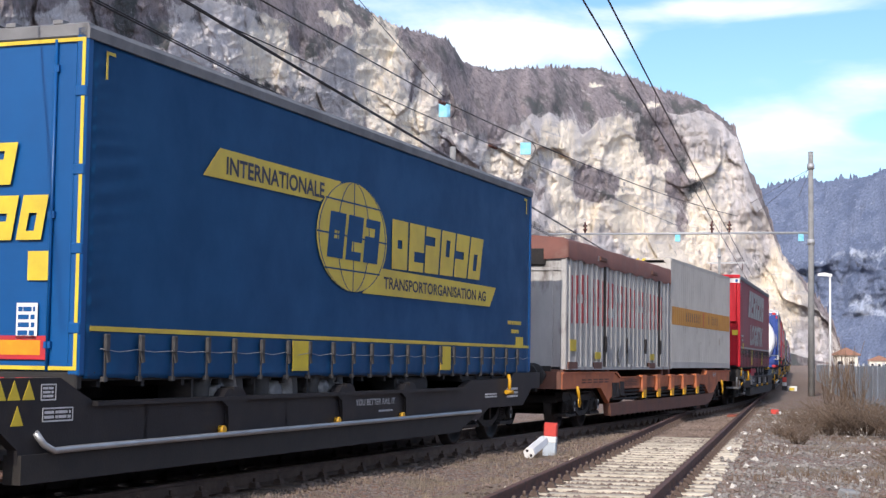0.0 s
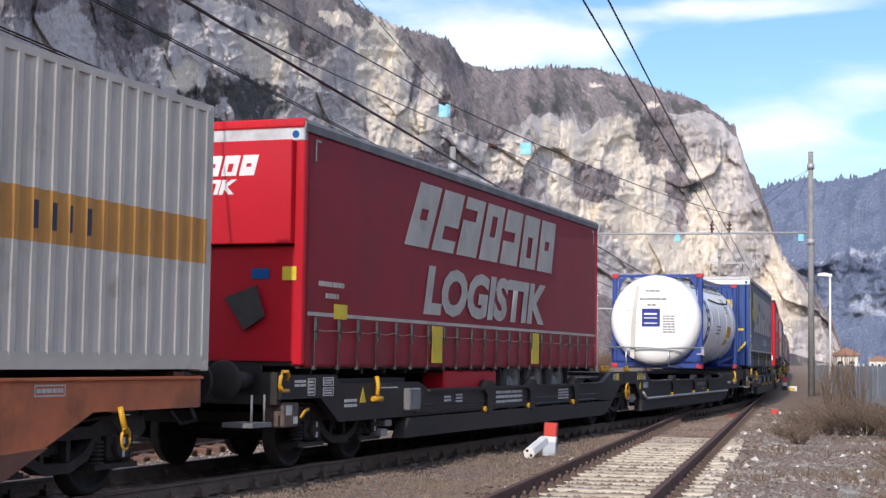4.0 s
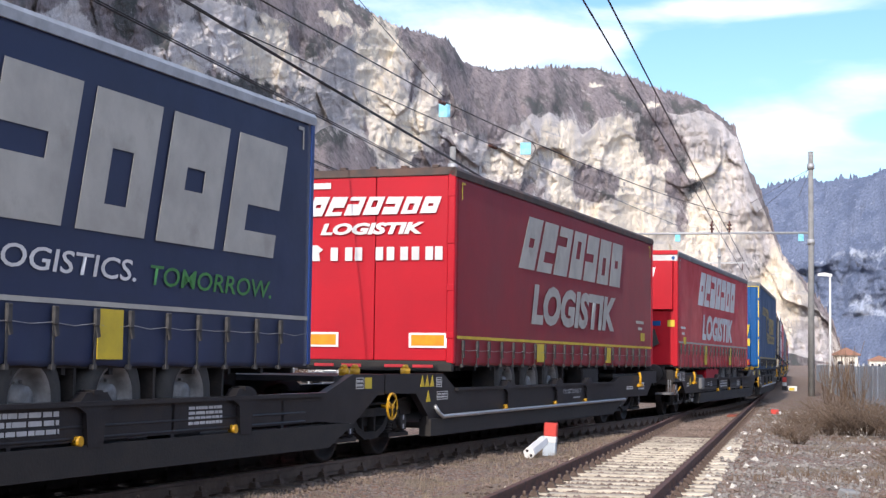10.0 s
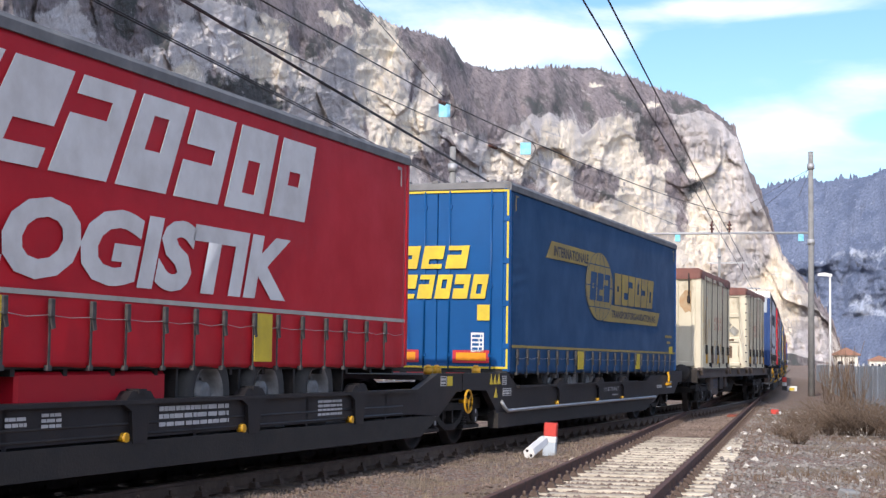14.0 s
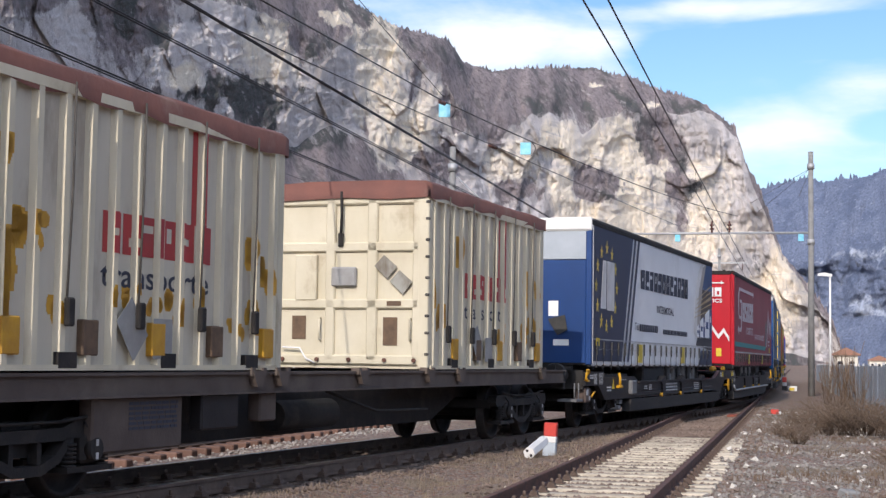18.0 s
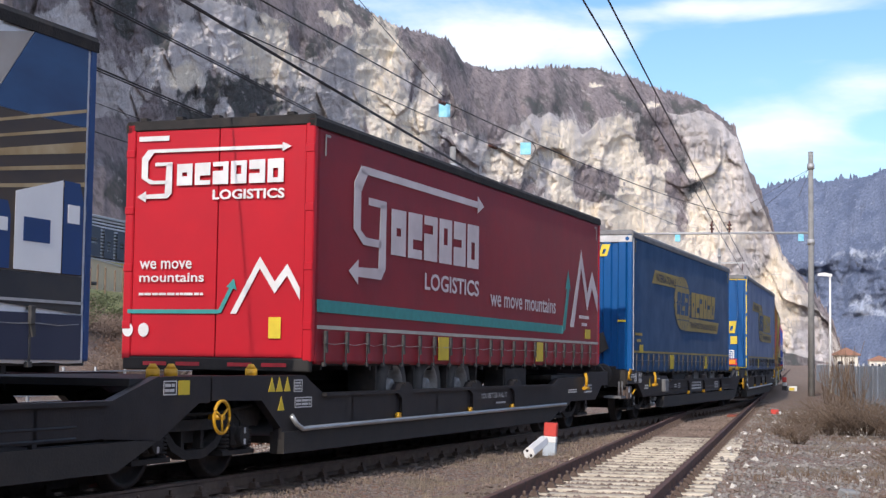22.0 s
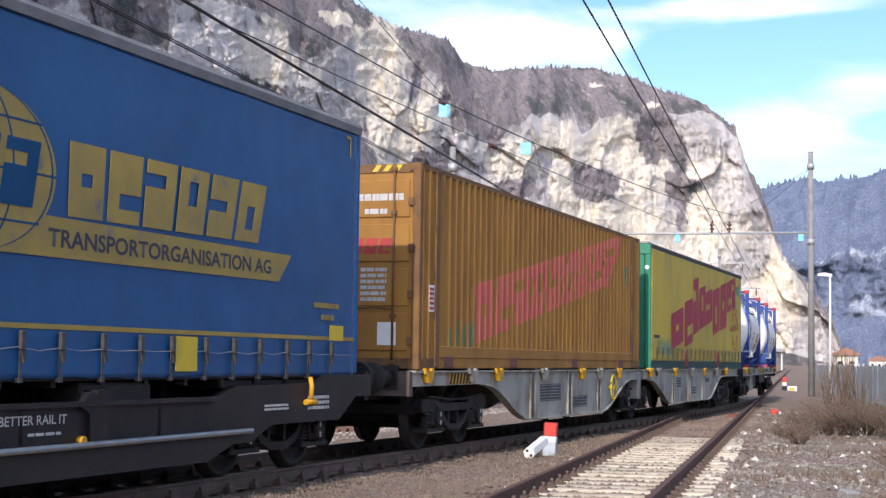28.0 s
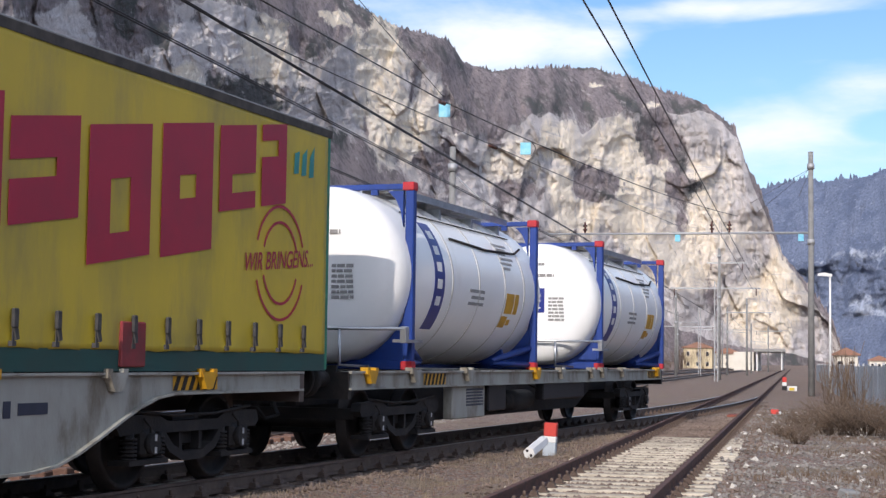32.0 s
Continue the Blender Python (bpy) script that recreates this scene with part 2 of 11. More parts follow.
def ground_z(x, y):
    ls, lb = straight_lateral(x, y), branch_lateral(x, y)
    z = -0.3
    bed = max(1 - smooth(1.3, 2.6, abs(ls)), 1 - smooth(1.3, 2.4, abs(lb)))
    z += 0.085 * bed
    z += 0.22 * smooth(3.0, 9.0, ls) * smooth(10, 24, y)
    if abs(ls) > 1.0 and abs(lb) > 1.0:
        z += 0.06 * noise.noise(Vector((x * 0.45, y * 0.45, 3.1))) + 0.03 * noise.noise(Vector((x * 2.1, y * 2.1, 7.7)))
    # the planted bank and hillside behind the station, which fades out far along the line
    q = -ls
    if q > 22:
        ahead = (x - SIDX) * math.sin(TH1) + (y - SIDY) * math.cos(TH1)
        fade = 1 - smooth(230, 330, ahead)
        h = 4.0 * smooth(23, 36, q) + 2.2 * smooth(36, 47, q) + 3.7 * smooth(49.5, 57.5, q)
        z += h * fade + 0.25 * noise.noise(Vector((x * 0.12, y * 0.12, 1.0))) * smooth(24, 34, q) + 45 * smooth(80, 500, q)
    return z


def grid_mesh(name, xs, ys, zf, material):
    nx = len(xs)
    verts = [(x, y, zf(x, y)) for y in ys for x in xs]
    faces = [(j * nx + i, j * nx + i + 1, (j + 1) * nx + i + 1, (j + 1) * nx + i) for j in range(len(ys) - 1) for i in range(nx - 1)]
    me = bpy.data.meshes.new(name)
    me.from_pydata(verts, [], faces)
    me.polygons.foreach_set("use_smooth", [True] * len(faces))
    me.materials.append(material)
    return me


def ground_material():
    m = bpy.data.materials.new("ground_gravel_and_dry_grass")
    m.use_nodes = True
    n, l = m.node_tree.nodes, m.node_tree.links
    b = n["Principled BSDF"]
    b.inputs["Roughness"].default_value = 0.95
    b.inputs["Specular IOR Level"].default_value = 0.2
    tc = n.new("ShaderNodeTexCoord")

    def noise_tex(scale, detail=5.0, rough=0.6):
        q = n.new("ShaderNodeTexNoise")
        q.inputs["Scale"].default_value, q.inputs["Detail"].default_value, q.inputs["Roughness"].default_value = scale, detail, rough
        l.new(tc.outputs["Object"], q.inputs["Vector"])
        return q.outputs["Fac"]

    def mixed(fac, a, c, lo=0.4, hi=0.6):
        r = n.new("ShaderNodeMapRange")
        r.inputs["From Min"].default_value, r.inputs["From Max"].default_value = lo, hi
        l.new(fac, r.inputs["Value"])
        x = n.new("ShaderNodeMix")
        x.data_type = "RGBA"
        l.new(r.outputs["Result"], x.inputs[0])
        for slot, v in ((6, a), (7, c)):
            if isinstance(v, tuple):
                x.inputs[slot].default_value = (*v, 1)
            else:
                l.new(v, x.inputs[slot])
        return x.outputs[2]
    vor = n.new("ShaderNodeTexVoronoi")
    vor.inputs["Scale"].default_value = 24.0
    l.new(tc.outputs["Object"], vor.inputs["Vector"])
    sep = n.new("ShaderNodeSeparateColor")
    l.new(vor.outputs["Color"], sep.inputs["Color"])
    stones = mixed(sep.outputs["Red"], (0.113, 0.087, 0.073), (0.333, 0.275, 0.235), 0.0, 1.0)
    stones = mixed(sep.outputs["Green"], stones, (0.243, 0.135, 0.097), 0.62, 0.92)
    earth = mixed(noise_tex(9.0), (0.153, 0.101, 0.075), (0.261, 0.189, 0.146))
    grass = mixed(noise_tex(30.0, 8.0, 0.7), (0.180, 0.140, 0.093), (0.297, 0.243, 0.173), 0.35, 0.65)
    loose = mixed(noise_tex(0.9), earth, grass, 0.42, 0.56)
    col = mixed(noise_tex(0.55, 7.0, 0.65), stones, loose, 0.50, 0.60)
    l.new(col, b.inputs["Base Color"])
    bp = n.new("ShaderNodeBump")
    bp.inputs["Strength"].default_value, bp.inputs["Distance"].default_value = 0.9, 0.04
    l.new(vor.outputs["Distance"], bp.inputs["Height"])
    bp.invert = True
    l.new(bp.outputs["Normal"], b.inputs["Normal"])
    return m


M_GROUND = ground_material()
xs = axis_steps(-2500, 2500, -8, 16, 0.3, 1.12)
ys = axis_steps(-300, 4500, 9, 60, 0.3, 1.1)
ground = new("ground", grid_mesh("ground", xs, ys, ground_z, M_GROUND))
tagged(ground, "gravel, dry winter grass and bare earth beside the tracks", "ground", kind="structure")

# ---- tracks ----
M_RAIL_SIDE = mat("rusty_rail", (0.13, 0.058, 0.042), 0.8, 0.2, (0.06, 0.035, 0.028), 6, bump=0.3)
M_RAIL_MAIN = mat("dull_brown_rail", (0.15, 0.108, 0.085), 0.75, 0.1, (0.095, 0.068, 0.054), 6, bump=0.3)
M_RAIL_TOP = mat("worn_rail_head", (0.35, 0.34, 0.33), 0.32, 1.0, (0.22, 0.2, 0.19), 5)
M_SLEEPER = mat("weathered_pale_sleeper", (0.52, 0.46, 0.365), 0.9, 0, (0.36, 0.31, 0.24), 7, bump=0.5, vary=0.2, spot=(0.15, 0.12, 0.09), spot_scale=2.5)
M_SLEEPER_DARK = mat("oily_dark_sleeper", (0.13, 0.10, 0.08), 0.9, 0, (0.08, 0.06, 0.05), 7, bump=0.5, vary=0.2)
M_CLIP = mat("rusty_fastening", (0.15, 0.105, 0.082), 0.75, 0.2, (0.075, 0.05, 0.04), 20)
RAIL_PROFILE = ((-0.07, -0.172), (0.07, -0.172), (0.07, -0.16), (0.012, -0.135), (0.010, -0.045), (0.034, -0.036), (0.034, -0.006), (0.026, 0.0), (-0.026, 0.0), (-0.034, -0.006), (-0.034, -0.036), (-0.010, -0.045), (-0.012, -0.135), (-0.07, -0.16))


def rail_mesh(name, line, lateral, mats, z=0.0):
    """Rail along points (x, y, heading), lateral metres to the right."""
    bm = bm_new()
    rings = []
    for x, y, th in line:
        cx, cy = math.cos(th), -math.sin(th)
        rings.append([bm.verts.new((x + (lateral + p) * cx, y + (lateral + p) * cy, z + q)) for p, q in RAIL_PROFILE])
    k = len(RAIL_PROFILE)
    for u, v in zip(rings, rings[1:]):
        for i in range(k):
            fc = bm.faces.new((u[i], v[i], v[(i + 1) % k], u[(i + 1) % k]))
            if i in (6, 7, 8):
                fc.material_index = 1
    bm.faces.new(rings[0])
    bm.faces.new(rings[-1][::-1])
    bmesh.ops.recalc_face_normals(bm, faces=bm.faces[:])
    return mesh_of(name, bm, mats)


def sleeper_mesh(name, material, length=2.4, w=0.25):
    bm = bm_new()
    cbox(bm, -length / 2, length / 2, -w / 2, w / 2, -0.32, -0.172, 0.02)
    return mesh_of(name, bm, material)


def clip_mesh(name):
    bm = bm_new()
    box(bm, -0.17, 0.17, -0.07, 0.07, -0.172, -0.158)
    for s in (-1, 1):
        prism(bm, [(s * 0.055, -0.158), (s * 0.155, -0.158), (s * 0.145, -0.115), (s * 0.08, -0.105)], "y", -0.045, 0.045)
        cyl(bm, (s * 0.11, 0, -0.12), (s * 0.11, 0, -0.06), 0.02, 6)
    return mesh_of(name, bm, M_CLIP)


track_straight = thing("track_straight", "straight rusty siding track on pale sleepers in gravel", "railway track", kind="structure")
track_branch = thing("track_branch", "curved branch track under the goods train", "railway track", kind="structure")
line_a = [(*along(0, d), TH1) for d in (-6, 20, 40, 60, 80, 110, 150, 220, 330, 480)]
line_b = [on_track(s) for s in [-60, -40, -20, 0, 20] + list(np.arange(SA, SB - 5.5, 2.0)) + [SB - 5.5]]
for ob_line, owner, mm in ((line_a, track_straight, M_RAIL_SIDE), (line_b, track_branch, M_RAIL_MAIN)):
    for lat in (-0.7525, 0.7525):
        part("rail", rail_mesh("rail", ob_line, lat, (mm, M_RAIL_TOP if owner is track_branch else M_RAIL_SIDE)), None, owner)
SLEEPER_A, SLEEPER_B, CLIP = sleeper_mesh("sleeper_pale", M_SLEEPER), sleeper_mesh("sleeper_dark", M_SLEEPER_DARK), clip_mesh("fastening")


def lay(owner, me, x, y, th, z, name):
    ob = new(name, me)
    ob.parent = owner
    ob.matrix_basis = pose(x, y, z, 0, 0, -math.degrees(th))
    return ob

# ---- train: paints ----
M_WAGON = mat("dark_grey_wagon_paint", (0.020, 0.0185, 0.0205), 0.48, 0, (0.013, 0.012, 0.0135), 3, bump=0.1, spot=(0.036, 0.028, 0.024), spot_scale=1.6, spot_at=(0.52, 0.8), spec=0.3)
M_WAGON_LOW = mat("dusty_dark_underframe", (0.012, 0.011, 0.0105), 0.75, 0, (0.021, 0.017, 0.015), 4, bump=0.2)
M_BLACK = mat("black_brake_dust", (0.008, 0.007, 0.007), 0.8, 0, (0.016, 0.013, 0.012), 6, bump=0.3, spot=(0.036, 0.027, 0.022), spot_scale=3.0, spot_at=(0.52, 0.75))
M_WHEEL = mat("grimy_wheel_steel", (0.022, 0.019, 0.018), 0.6, 0.5, (0.040, 0.032, 0.028), 9)
M_OLDRUST = mat("brown_grimy_casting", (0.07, 0.05, 0.042), 0.8, 0, (0.12, 0.085, 0.07), 8, bump=0.3)
M_STEEL = mat("bare_galvanised_steel", (0.55, 0.56, 0.57), 0.35, 0.9, (0.42, 0.43, 0.44), 6)
M_DULLBOX = mat("dull_grey_box", (0.16, 0.165, 0.17), 0.6, 0, (0.11, 0.11, 0.115), 3)
M_PIPE = mat("pale_pipe", (0.42, 0.43, 0.44), 0.4, 0.6, (0.33, 0.33, 0.33), 3)
M_YELLOW = mat("safety_yellow", (0.62, 0.33, 0.012), 0.5, 0, (0.5, 0.26, 0.01), 5)
M_LEMON = mat("lemon_yellow_paint", (0.66, 0.50, 0.03), 0.5, 0, (0.52, 0.38, 0.03), 2.5)
M_WHITE = mat("white_paint", (0.78, 0.78, 0.77), 0.5, 0, (0.68, 0.68, 0.66), 3)
M_STENCIL = mat("white_stencil", (0.5, 0.5, 0.5), 0.7)
M_DARKINK = mat("dark_ink", (0.03, 0.035, 0.06), 0.6)
M_RED_PLATE = mat("red_corner_casting", (0.5, 0.02, 0.03), 0.5, 0, (0.35, 0.02, 0.03), 5)
M_ORANGE_REFLECT = mat("orange_reflector", (0.85, 0.30, 0.01), 0.4)
M_ROOF = mat("grey_roof_rail", (0.13, 0.13, 0.135), 0.6, 0.1, (0.2, 0.2, 0.2), 2.5)
M_ALU = mat("weathered_aluminium", (0.55, 0.55, 0.55), 0.45, 0.6, (0.4, 0.4, 0.4), 4)
M_TYRE = mat("tyre_rubber", (0.028, 0.027, 0.027), 0.8, 0, (0.045, 0.043, 0.04), 10)
M_RIM = mat("silver_wheel_rim", (0.24, 0.24, 0.24), 0.55, 0.4, (0.15, 0.145, 0.14), 8)
M_STRAP = mat("grey_webbing", (0.05, 0.05, 0.052), 0.9, 0, (0.10, 0.095, 0.09), 6, spec=0.15)
M_CABLE = mat("pale_cable", (0.34, 0.34, 0.34), 0.5)
M_BLUE = mat("blue_tarpaulin", (0.003, 0.076, 0.23), 0.38, 0, (0.003, 0.066, 0.20), 1.3, bump=0.2, bump_scale=2.2, spot=(0.006, 0.060, 0.17), spot_scale=0.7, rough2=0.5, spec=0.5, sheen=0.14)
M_BLUE_DEEP = mat("clean_deep_blue_tarpaulin", (0.003, 0.058, 0.158), 0.5, 0, (0.003, 0.048, 0.132), 1.3, bump=0.2, bump_scale=2.2, rough2=0.62, spec=0.2, sheen=0.05)
M_BLUE_PANEL = mat("glossy_blue_panel", (0.002, 0.078, 0.25), 0.35, 0, (0.002, 0.066, 0.215), 1.2, spec=0.35)
M_RED = mat("red_tarpaulin", (0.50, 0.009, 0.019), 0.45, 0, (0.43, 0.010, 0.019), 1.3, bump=0.2, bump_scale=2.2, spot=(0.38, 0.018, 0.03), spot_scale=0.6, rough2=0.6, spec=0.25, sheen=0.12)
M_RED_DULL = mat("faded_wine_red_tarpaulin", (0.245, 0.012, 0.021), 0.5, 0, (0.195, 0.013, 0.021), 1.3, bump=0.2, bump_scale=2.2, spot=(0.20, 0.020, 0.029), spot_scale=0.6, spec=0.25, sheen=0.1)
M_RED_PANEL = mat("glossy_red_panel", (0.44, 0.008, 0.018), 0.42, 0, (0.38, 0.008, 0.018), 1.2, bump=0.06, bump_scale=3, spec=0.3)
M_NAVY = mat("navy_tarpaulin", (0.018, 0.028, 0.075), 0.45, 0, (0.024, 0.034, 0.072), 1.3, bump=0.2, bump_scale=2.2, rough2=0.6, spec=0.35, sheen=0.18)
M_NAVY_PANEL = mat("dark_blue_ribbed_panel", (0.014, 0.05, 0.20), 0.4, 0, (0.012, 0.042, 0.17), 1.5)
M_SILVERPRINT = mat("grey_print_on_tarpaulin", (0.42, 0.41, 0.37), 0.5, 0, (0.33, 0.32, 0.29), 2.2, spot=(0.22, 0.2, 0.17), spot_scale=1.4, spot_at=(0.55, 0.85))
M_WHITEPRINT = mat("white_print_on_tarpaulin", (0.66, 0.66, 0.66), 0.5, 0, (0.52, 0.51, 0.5), 2.0)
M_YELLOWPRINT = mat("yellow_print_on_tarpaulin", (0.60, 0.46, 0.05), 0.5, 0, (0.48, 0.36, 0.05), 1.8)
M_YELLOWWORN = mat("worn_yellow_print", (0.36, 0.26, 0.045), 0.5, 0, (0.24, 0.18, 0.05), 1.2, spot=(0.06, 0.09, 0.2), spot_scale=2.0, spot_at=(0.6, 0.75))
M_GREENPRINT = mat("green_print", (0.05, 0.22, 0.05), 0.5)
M_TEAL = mat("teal_print", (0.03, 0.25, 0.24), 0.5)


def flat(bm, pts, face, at, thick=0.003):
    """A thin printed or stuck-on shape: on the side face (points are y, z) or on the front (points are x, z)."""
    if face == "side":
        prism(bm, pts, "x", at, at + thick)
    else:
        prism(bm, pts, "y", at - thick, at)


def rect(bm, a0, a1, z0, z1, face, at, thick=0.003):
    flat(bm, [(a0, z0), (a1, z0), (a1, z1), (a0, z1)], face, at, thick)


def bilinear(quad, u, v):
    (ax, az), (bx, bz), (cx, cz), (dx, dz) = quad       # low-near, low-far, high-far, high-near
    return ((1 - u) * (1 - v) * ax + u * (1 - v) * bx + u * v * cx + (1 - u) * v * dx, (1 - u) * (1 - v) * az + u * (1 - v) * bz + u * v * cz + (1 - u) * v * dz)


# plain block shapes, five cells high and three wide, that stand for painted names
BLOCK_SHAPES = ("111111101111111", "111111111100111", "111001111111111", "111101101111111", "111111001111111", "111111101101111")


def block_cells(i):
    return [(k % 3, 4 - k // 3) for k, c in enumerate(BLOCK_SHAPES[i % len(BLOCK_SHAPES)]) if c == "1"]


COLS, ROWS = (0, 0.34, 0.66, 1), (0, 0.2, 0.42, 0.6, 0.8, 1)


def block_quads(quad, n, gap=0.16):
    out = []
    for i in range(n):
        u0, u1 = (i + gap / 2) / n, (i + 1 - gap / 2) / n
        for c, r in block_cells(i):
            ua, ub = u0 + (u1 - u0) * COLS[c], u0 + (u1 - u0) * COLS[c + 1]
            out.append([bilinear(quad, ua, ROWS[r]), bilinear(quad, ub, ROWS[r]), bilinear(quad, ub, ROWS[r + 1]), bilinear(quad, ua, ROWS[r + 1])])
    return out


def cell_mesh(cells, place, face, at, thick=0.003):
    """One connected thin plate from grid cells; place maps (u, v) to the face."""
    bm = bm_new()
    vs = {}

    def vert(c, r):
        if (c, r) not in vs:
            a, z = place(COLS[c], ROWS[r])
            vs[c, r] = bm.verts.new((at + thick, a, z) if face == "side" else (a, at - thick, z))
        return vs[c, r]
    for c, r in cells:
        bm.faces.new((vert(c, r), vert(c + 1, r), vert(c + 1, r + 1), vert(c, r + 1)))
    back = Vector((-thick, 0, 0)) if face == "side" else Vector((0, thick, 0))
    for e in [e for e in bm.edges if len(e.link_faces) == 1]:
        lo = [bm.verts.new(v.co + back) for v in e.verts]
        bm.faces.new((e.verts[0], e.verts[1], lo[1], lo[0]))
    return bm


def blocks(parent, quad, n, face, at, material, gap=0.16, name="name_block"):
    """A row of separate plain blocks in place of a painted name."""
    for i in range(n):
        u0, u1 = (i + gap / 2) / n, (i + 1 - gap / 2) / n
        part(name, cell_mesh(block_cells(i), lambda u, v: bilinear(quad, u0 + (u1 - u0) * u, v), face, at), material, parent)


def bars(bm, a0, a1, z0, z1, n, face, at, seed=1):
    """Rows of small bars in place of writing too small to read."""
    rnd = random.Random(seed)
    h = (z1 - z0) / n
    for i in range(n):
        a = a0
        while a < a1 - 0.02:
            w = min(rnd.uniform(0.05, 0.16) * max(1.0, (a1 - a0)), a1 - a)
            rect(bm, a, a + w * 0.85, z0 + i * h + 0.2 * h, z0 + i * h + 0.8 * h, face, at)
            a += w


def lettering(text, a0, a1, z0, z1, face, at, shear=0.0, bold=0.012, drop=0.0):
    """Readable words in the built-in font, fitted between a0 and a1; drop tilts the far end down."""
    cu = bpy.data.curves.new("lettering", "FONT")
    cu.body, cu.offset, cu.shear, cu.resolution_u = text, bold, shear, 3
    tmp = bpy.data.objects.new("lettering", cu)
    me = bpy.data.meshes.new_from_object(tmp)
    bm = bm_new()
    bm.from_mesh(me)
    bpy.data.objects.remove(tmp)
    bpy.data.meshes.remove(me)
    xa, xb = min(v.co.x for v in bm.verts), max(v.co.x for v in bm.verts)
    ya, yb = min(v.co.y for v in bm.verts), max(v.co.y for v in bm.verts)
    for v in bm.verts:
        u, w = (v.co.x - xa) / (xb - xa), (v.co.y - ya) / (yb - ya)
        a, z = a0 + (a1 - a0) * u, z0 + (z1 - z0) * w - drop * u
        v.co = (at + 0.003, a, z) if face == "side" else (a, at - 0.003, z)
    return bm


# ---- bogies and wheels ----


def wheelset_mesh(r=0.46):
    bm = bm_new()
    for s in (-1, 1):
        lathe(bm, [(s * 0.70, 0.10), (s * 0.70, 0.14), (s * 0.74, 0.16), (s * 0.735, r - 0.07), (s * 0.695, r - 0.06), (s * 0.69, r + 0.028), (s * 0.715, r + 0.028), (s * 0.73, r), (s * 0.82, r - 0.004), (s * 0.825, r - 0.06), (s * 0.775, r - 0.075), (s * 0.775, 0.16), (s * 0.82, 0.13), (s * 0.82, 0.09)], "x", 28)
        for k in range(4):
            w = k * math.pi / 2 + 0.4
            cy, cz = (r - 0.03) * math.cos(w), (r - 0.03) * math.sin(w)
            box(bm, s * 0.826, s * 0.829, cy - 0.012, cy + 0.012, cz - 0.02, cz + 0.02)
    cyl(bm, (-0.7, 0, 0), (0.7, 0, 0), 0.085, 12)
    return mesh_of("wheelset", bm, M_WHEEL)


def bogie_mesh():
    """Two-axle freight bogie: side frames with sagging middle, coil springs, axle boxes, bolster and brake beams."""
    bm = bm_new()
    for s in (-1, 1):
        x0, x1 = (0.93, 1.07) if s > 0 else (-1.07, -0.93)
        prism(bm, [(-1.45, 0.62), (-1.38, 0.55), (-0.70, 0.57), (-0.5, 0.55), (0.5, 0.55), (0.70, 0.57), (1.38, 0.55), (1.45, 0.62), (1.40, 0.73), (0.75, 0.75), (0.5, 0.66), (-0.5, 0.66), (-0.75, 0.75), (-1.40, 0.73)], "x", x0, x1)
        prism(bm, [(-0.68, 0.57), (-0.56, 0.57), (-0.40, 0.43), (-0.18, 0.35), (0.18, 0.35), (0.40, 0.43), (0.56, 0.57), (0.68, 0.57), (0.47, 0.36), (0.2, 0.26), (-0.2, 0.26), (-0.47, 0.36)], "x", x0, x1)
        for e in (-0.2, 0.2):
            box(bm, min(s * 0.94, s * 1.04), max(s * 0.94, s * 1.04), e - 0.03, e + 0.03, 0.36, 0.56)
        tube(bm, [(s * 1.09, -1.2, 0.78), (s * 1.10, -0.4, 0.72), (s * 1.10, 0.4, 0.72), (s * 1.09, 1.2, 0.78)], 0.016, 5)
        for ax in (-0.9, 0.9):
            cbox(bm, s * 0.98 - 0.13, s * 0.98 + 0.13, ax - 0.13, ax + 0.13, 0.33, 0.60, 0.04)
            cyl(bm, (s * 1.09, ax, 0.46), (s * 1.17, ax, 0.46), 0.105, 14)
            box(bm, s * 0.98 - 0.12, s * 0.98 + 0.12, ax - 0.36, ax + 0.36, 0.26, 0.31)
            for d in (-0.26, 0.26):
                for k in range(6):
                    z = 0.31 + k * 0.038
                    cyl(bm, (s * 1.02, ax + d, z), (s * 1.02, ax + d, z + 0.02), 0.088, 10)
                cyl(bm, (s * 1.02, ax + d, 0.3), (s * 1.02, ax + d, 0.56), 0.06, 8)
            tube(bm, [(s * 1.09, ax - 0.1, 0.7), (s * 1.12, ax - 0.02, 0.62), (s * 1.10, ax + 0.02, 0.5)], 0.012, 5)
        cyl(bm, (s * 0.86, -0.35, 0.4), (s * 0.86, -0.35, 0.62), 0.05, 8)
    box(bm, -0.95, 0.95, -0.22, 0.22, 0.42, 0.72)
    for e in (-1, 1):
        box(bm, -0.95, 0.95, e * 1.36 - 0.06, e * 1.36 + 0.06, 0.52, 0.66)
        box(bm, -0.8, 0.8, e * 0.36 - 0.05, e * 0.36 + 0.05, 0.28, 0.38)
    cyl(bm, (0, 0, 0.7), (0, 0, 0.86), 0.22, 16)
    return mesh_of("bogie", bm, M_BLACK)


WHEELSET, BOGIE = wheelset_mesh(), bogie_mesh()
wheelsets = []


def add_bogie(wagon, y, start):
    b = part("bogie", BOGIE, None, wagon, "black sprung two-axle bogie")
    b.location = (0, y, 0)
    for d in (-0.9, 0.9):
        bm = bm_new()
        for z in (0.40, 0.52):
            rect(bm, d - 0.02, d + 0.02, z - 0.03, z + 0.03, "side", 1.171)
        part("code_mark", bm, M_STENCIL, b)
        w = part("wheelset", WHEELSET, None, b)
        w.location = (0, d, 0.46)
        wheelsets.append((w, d, start + y + d))
    return b


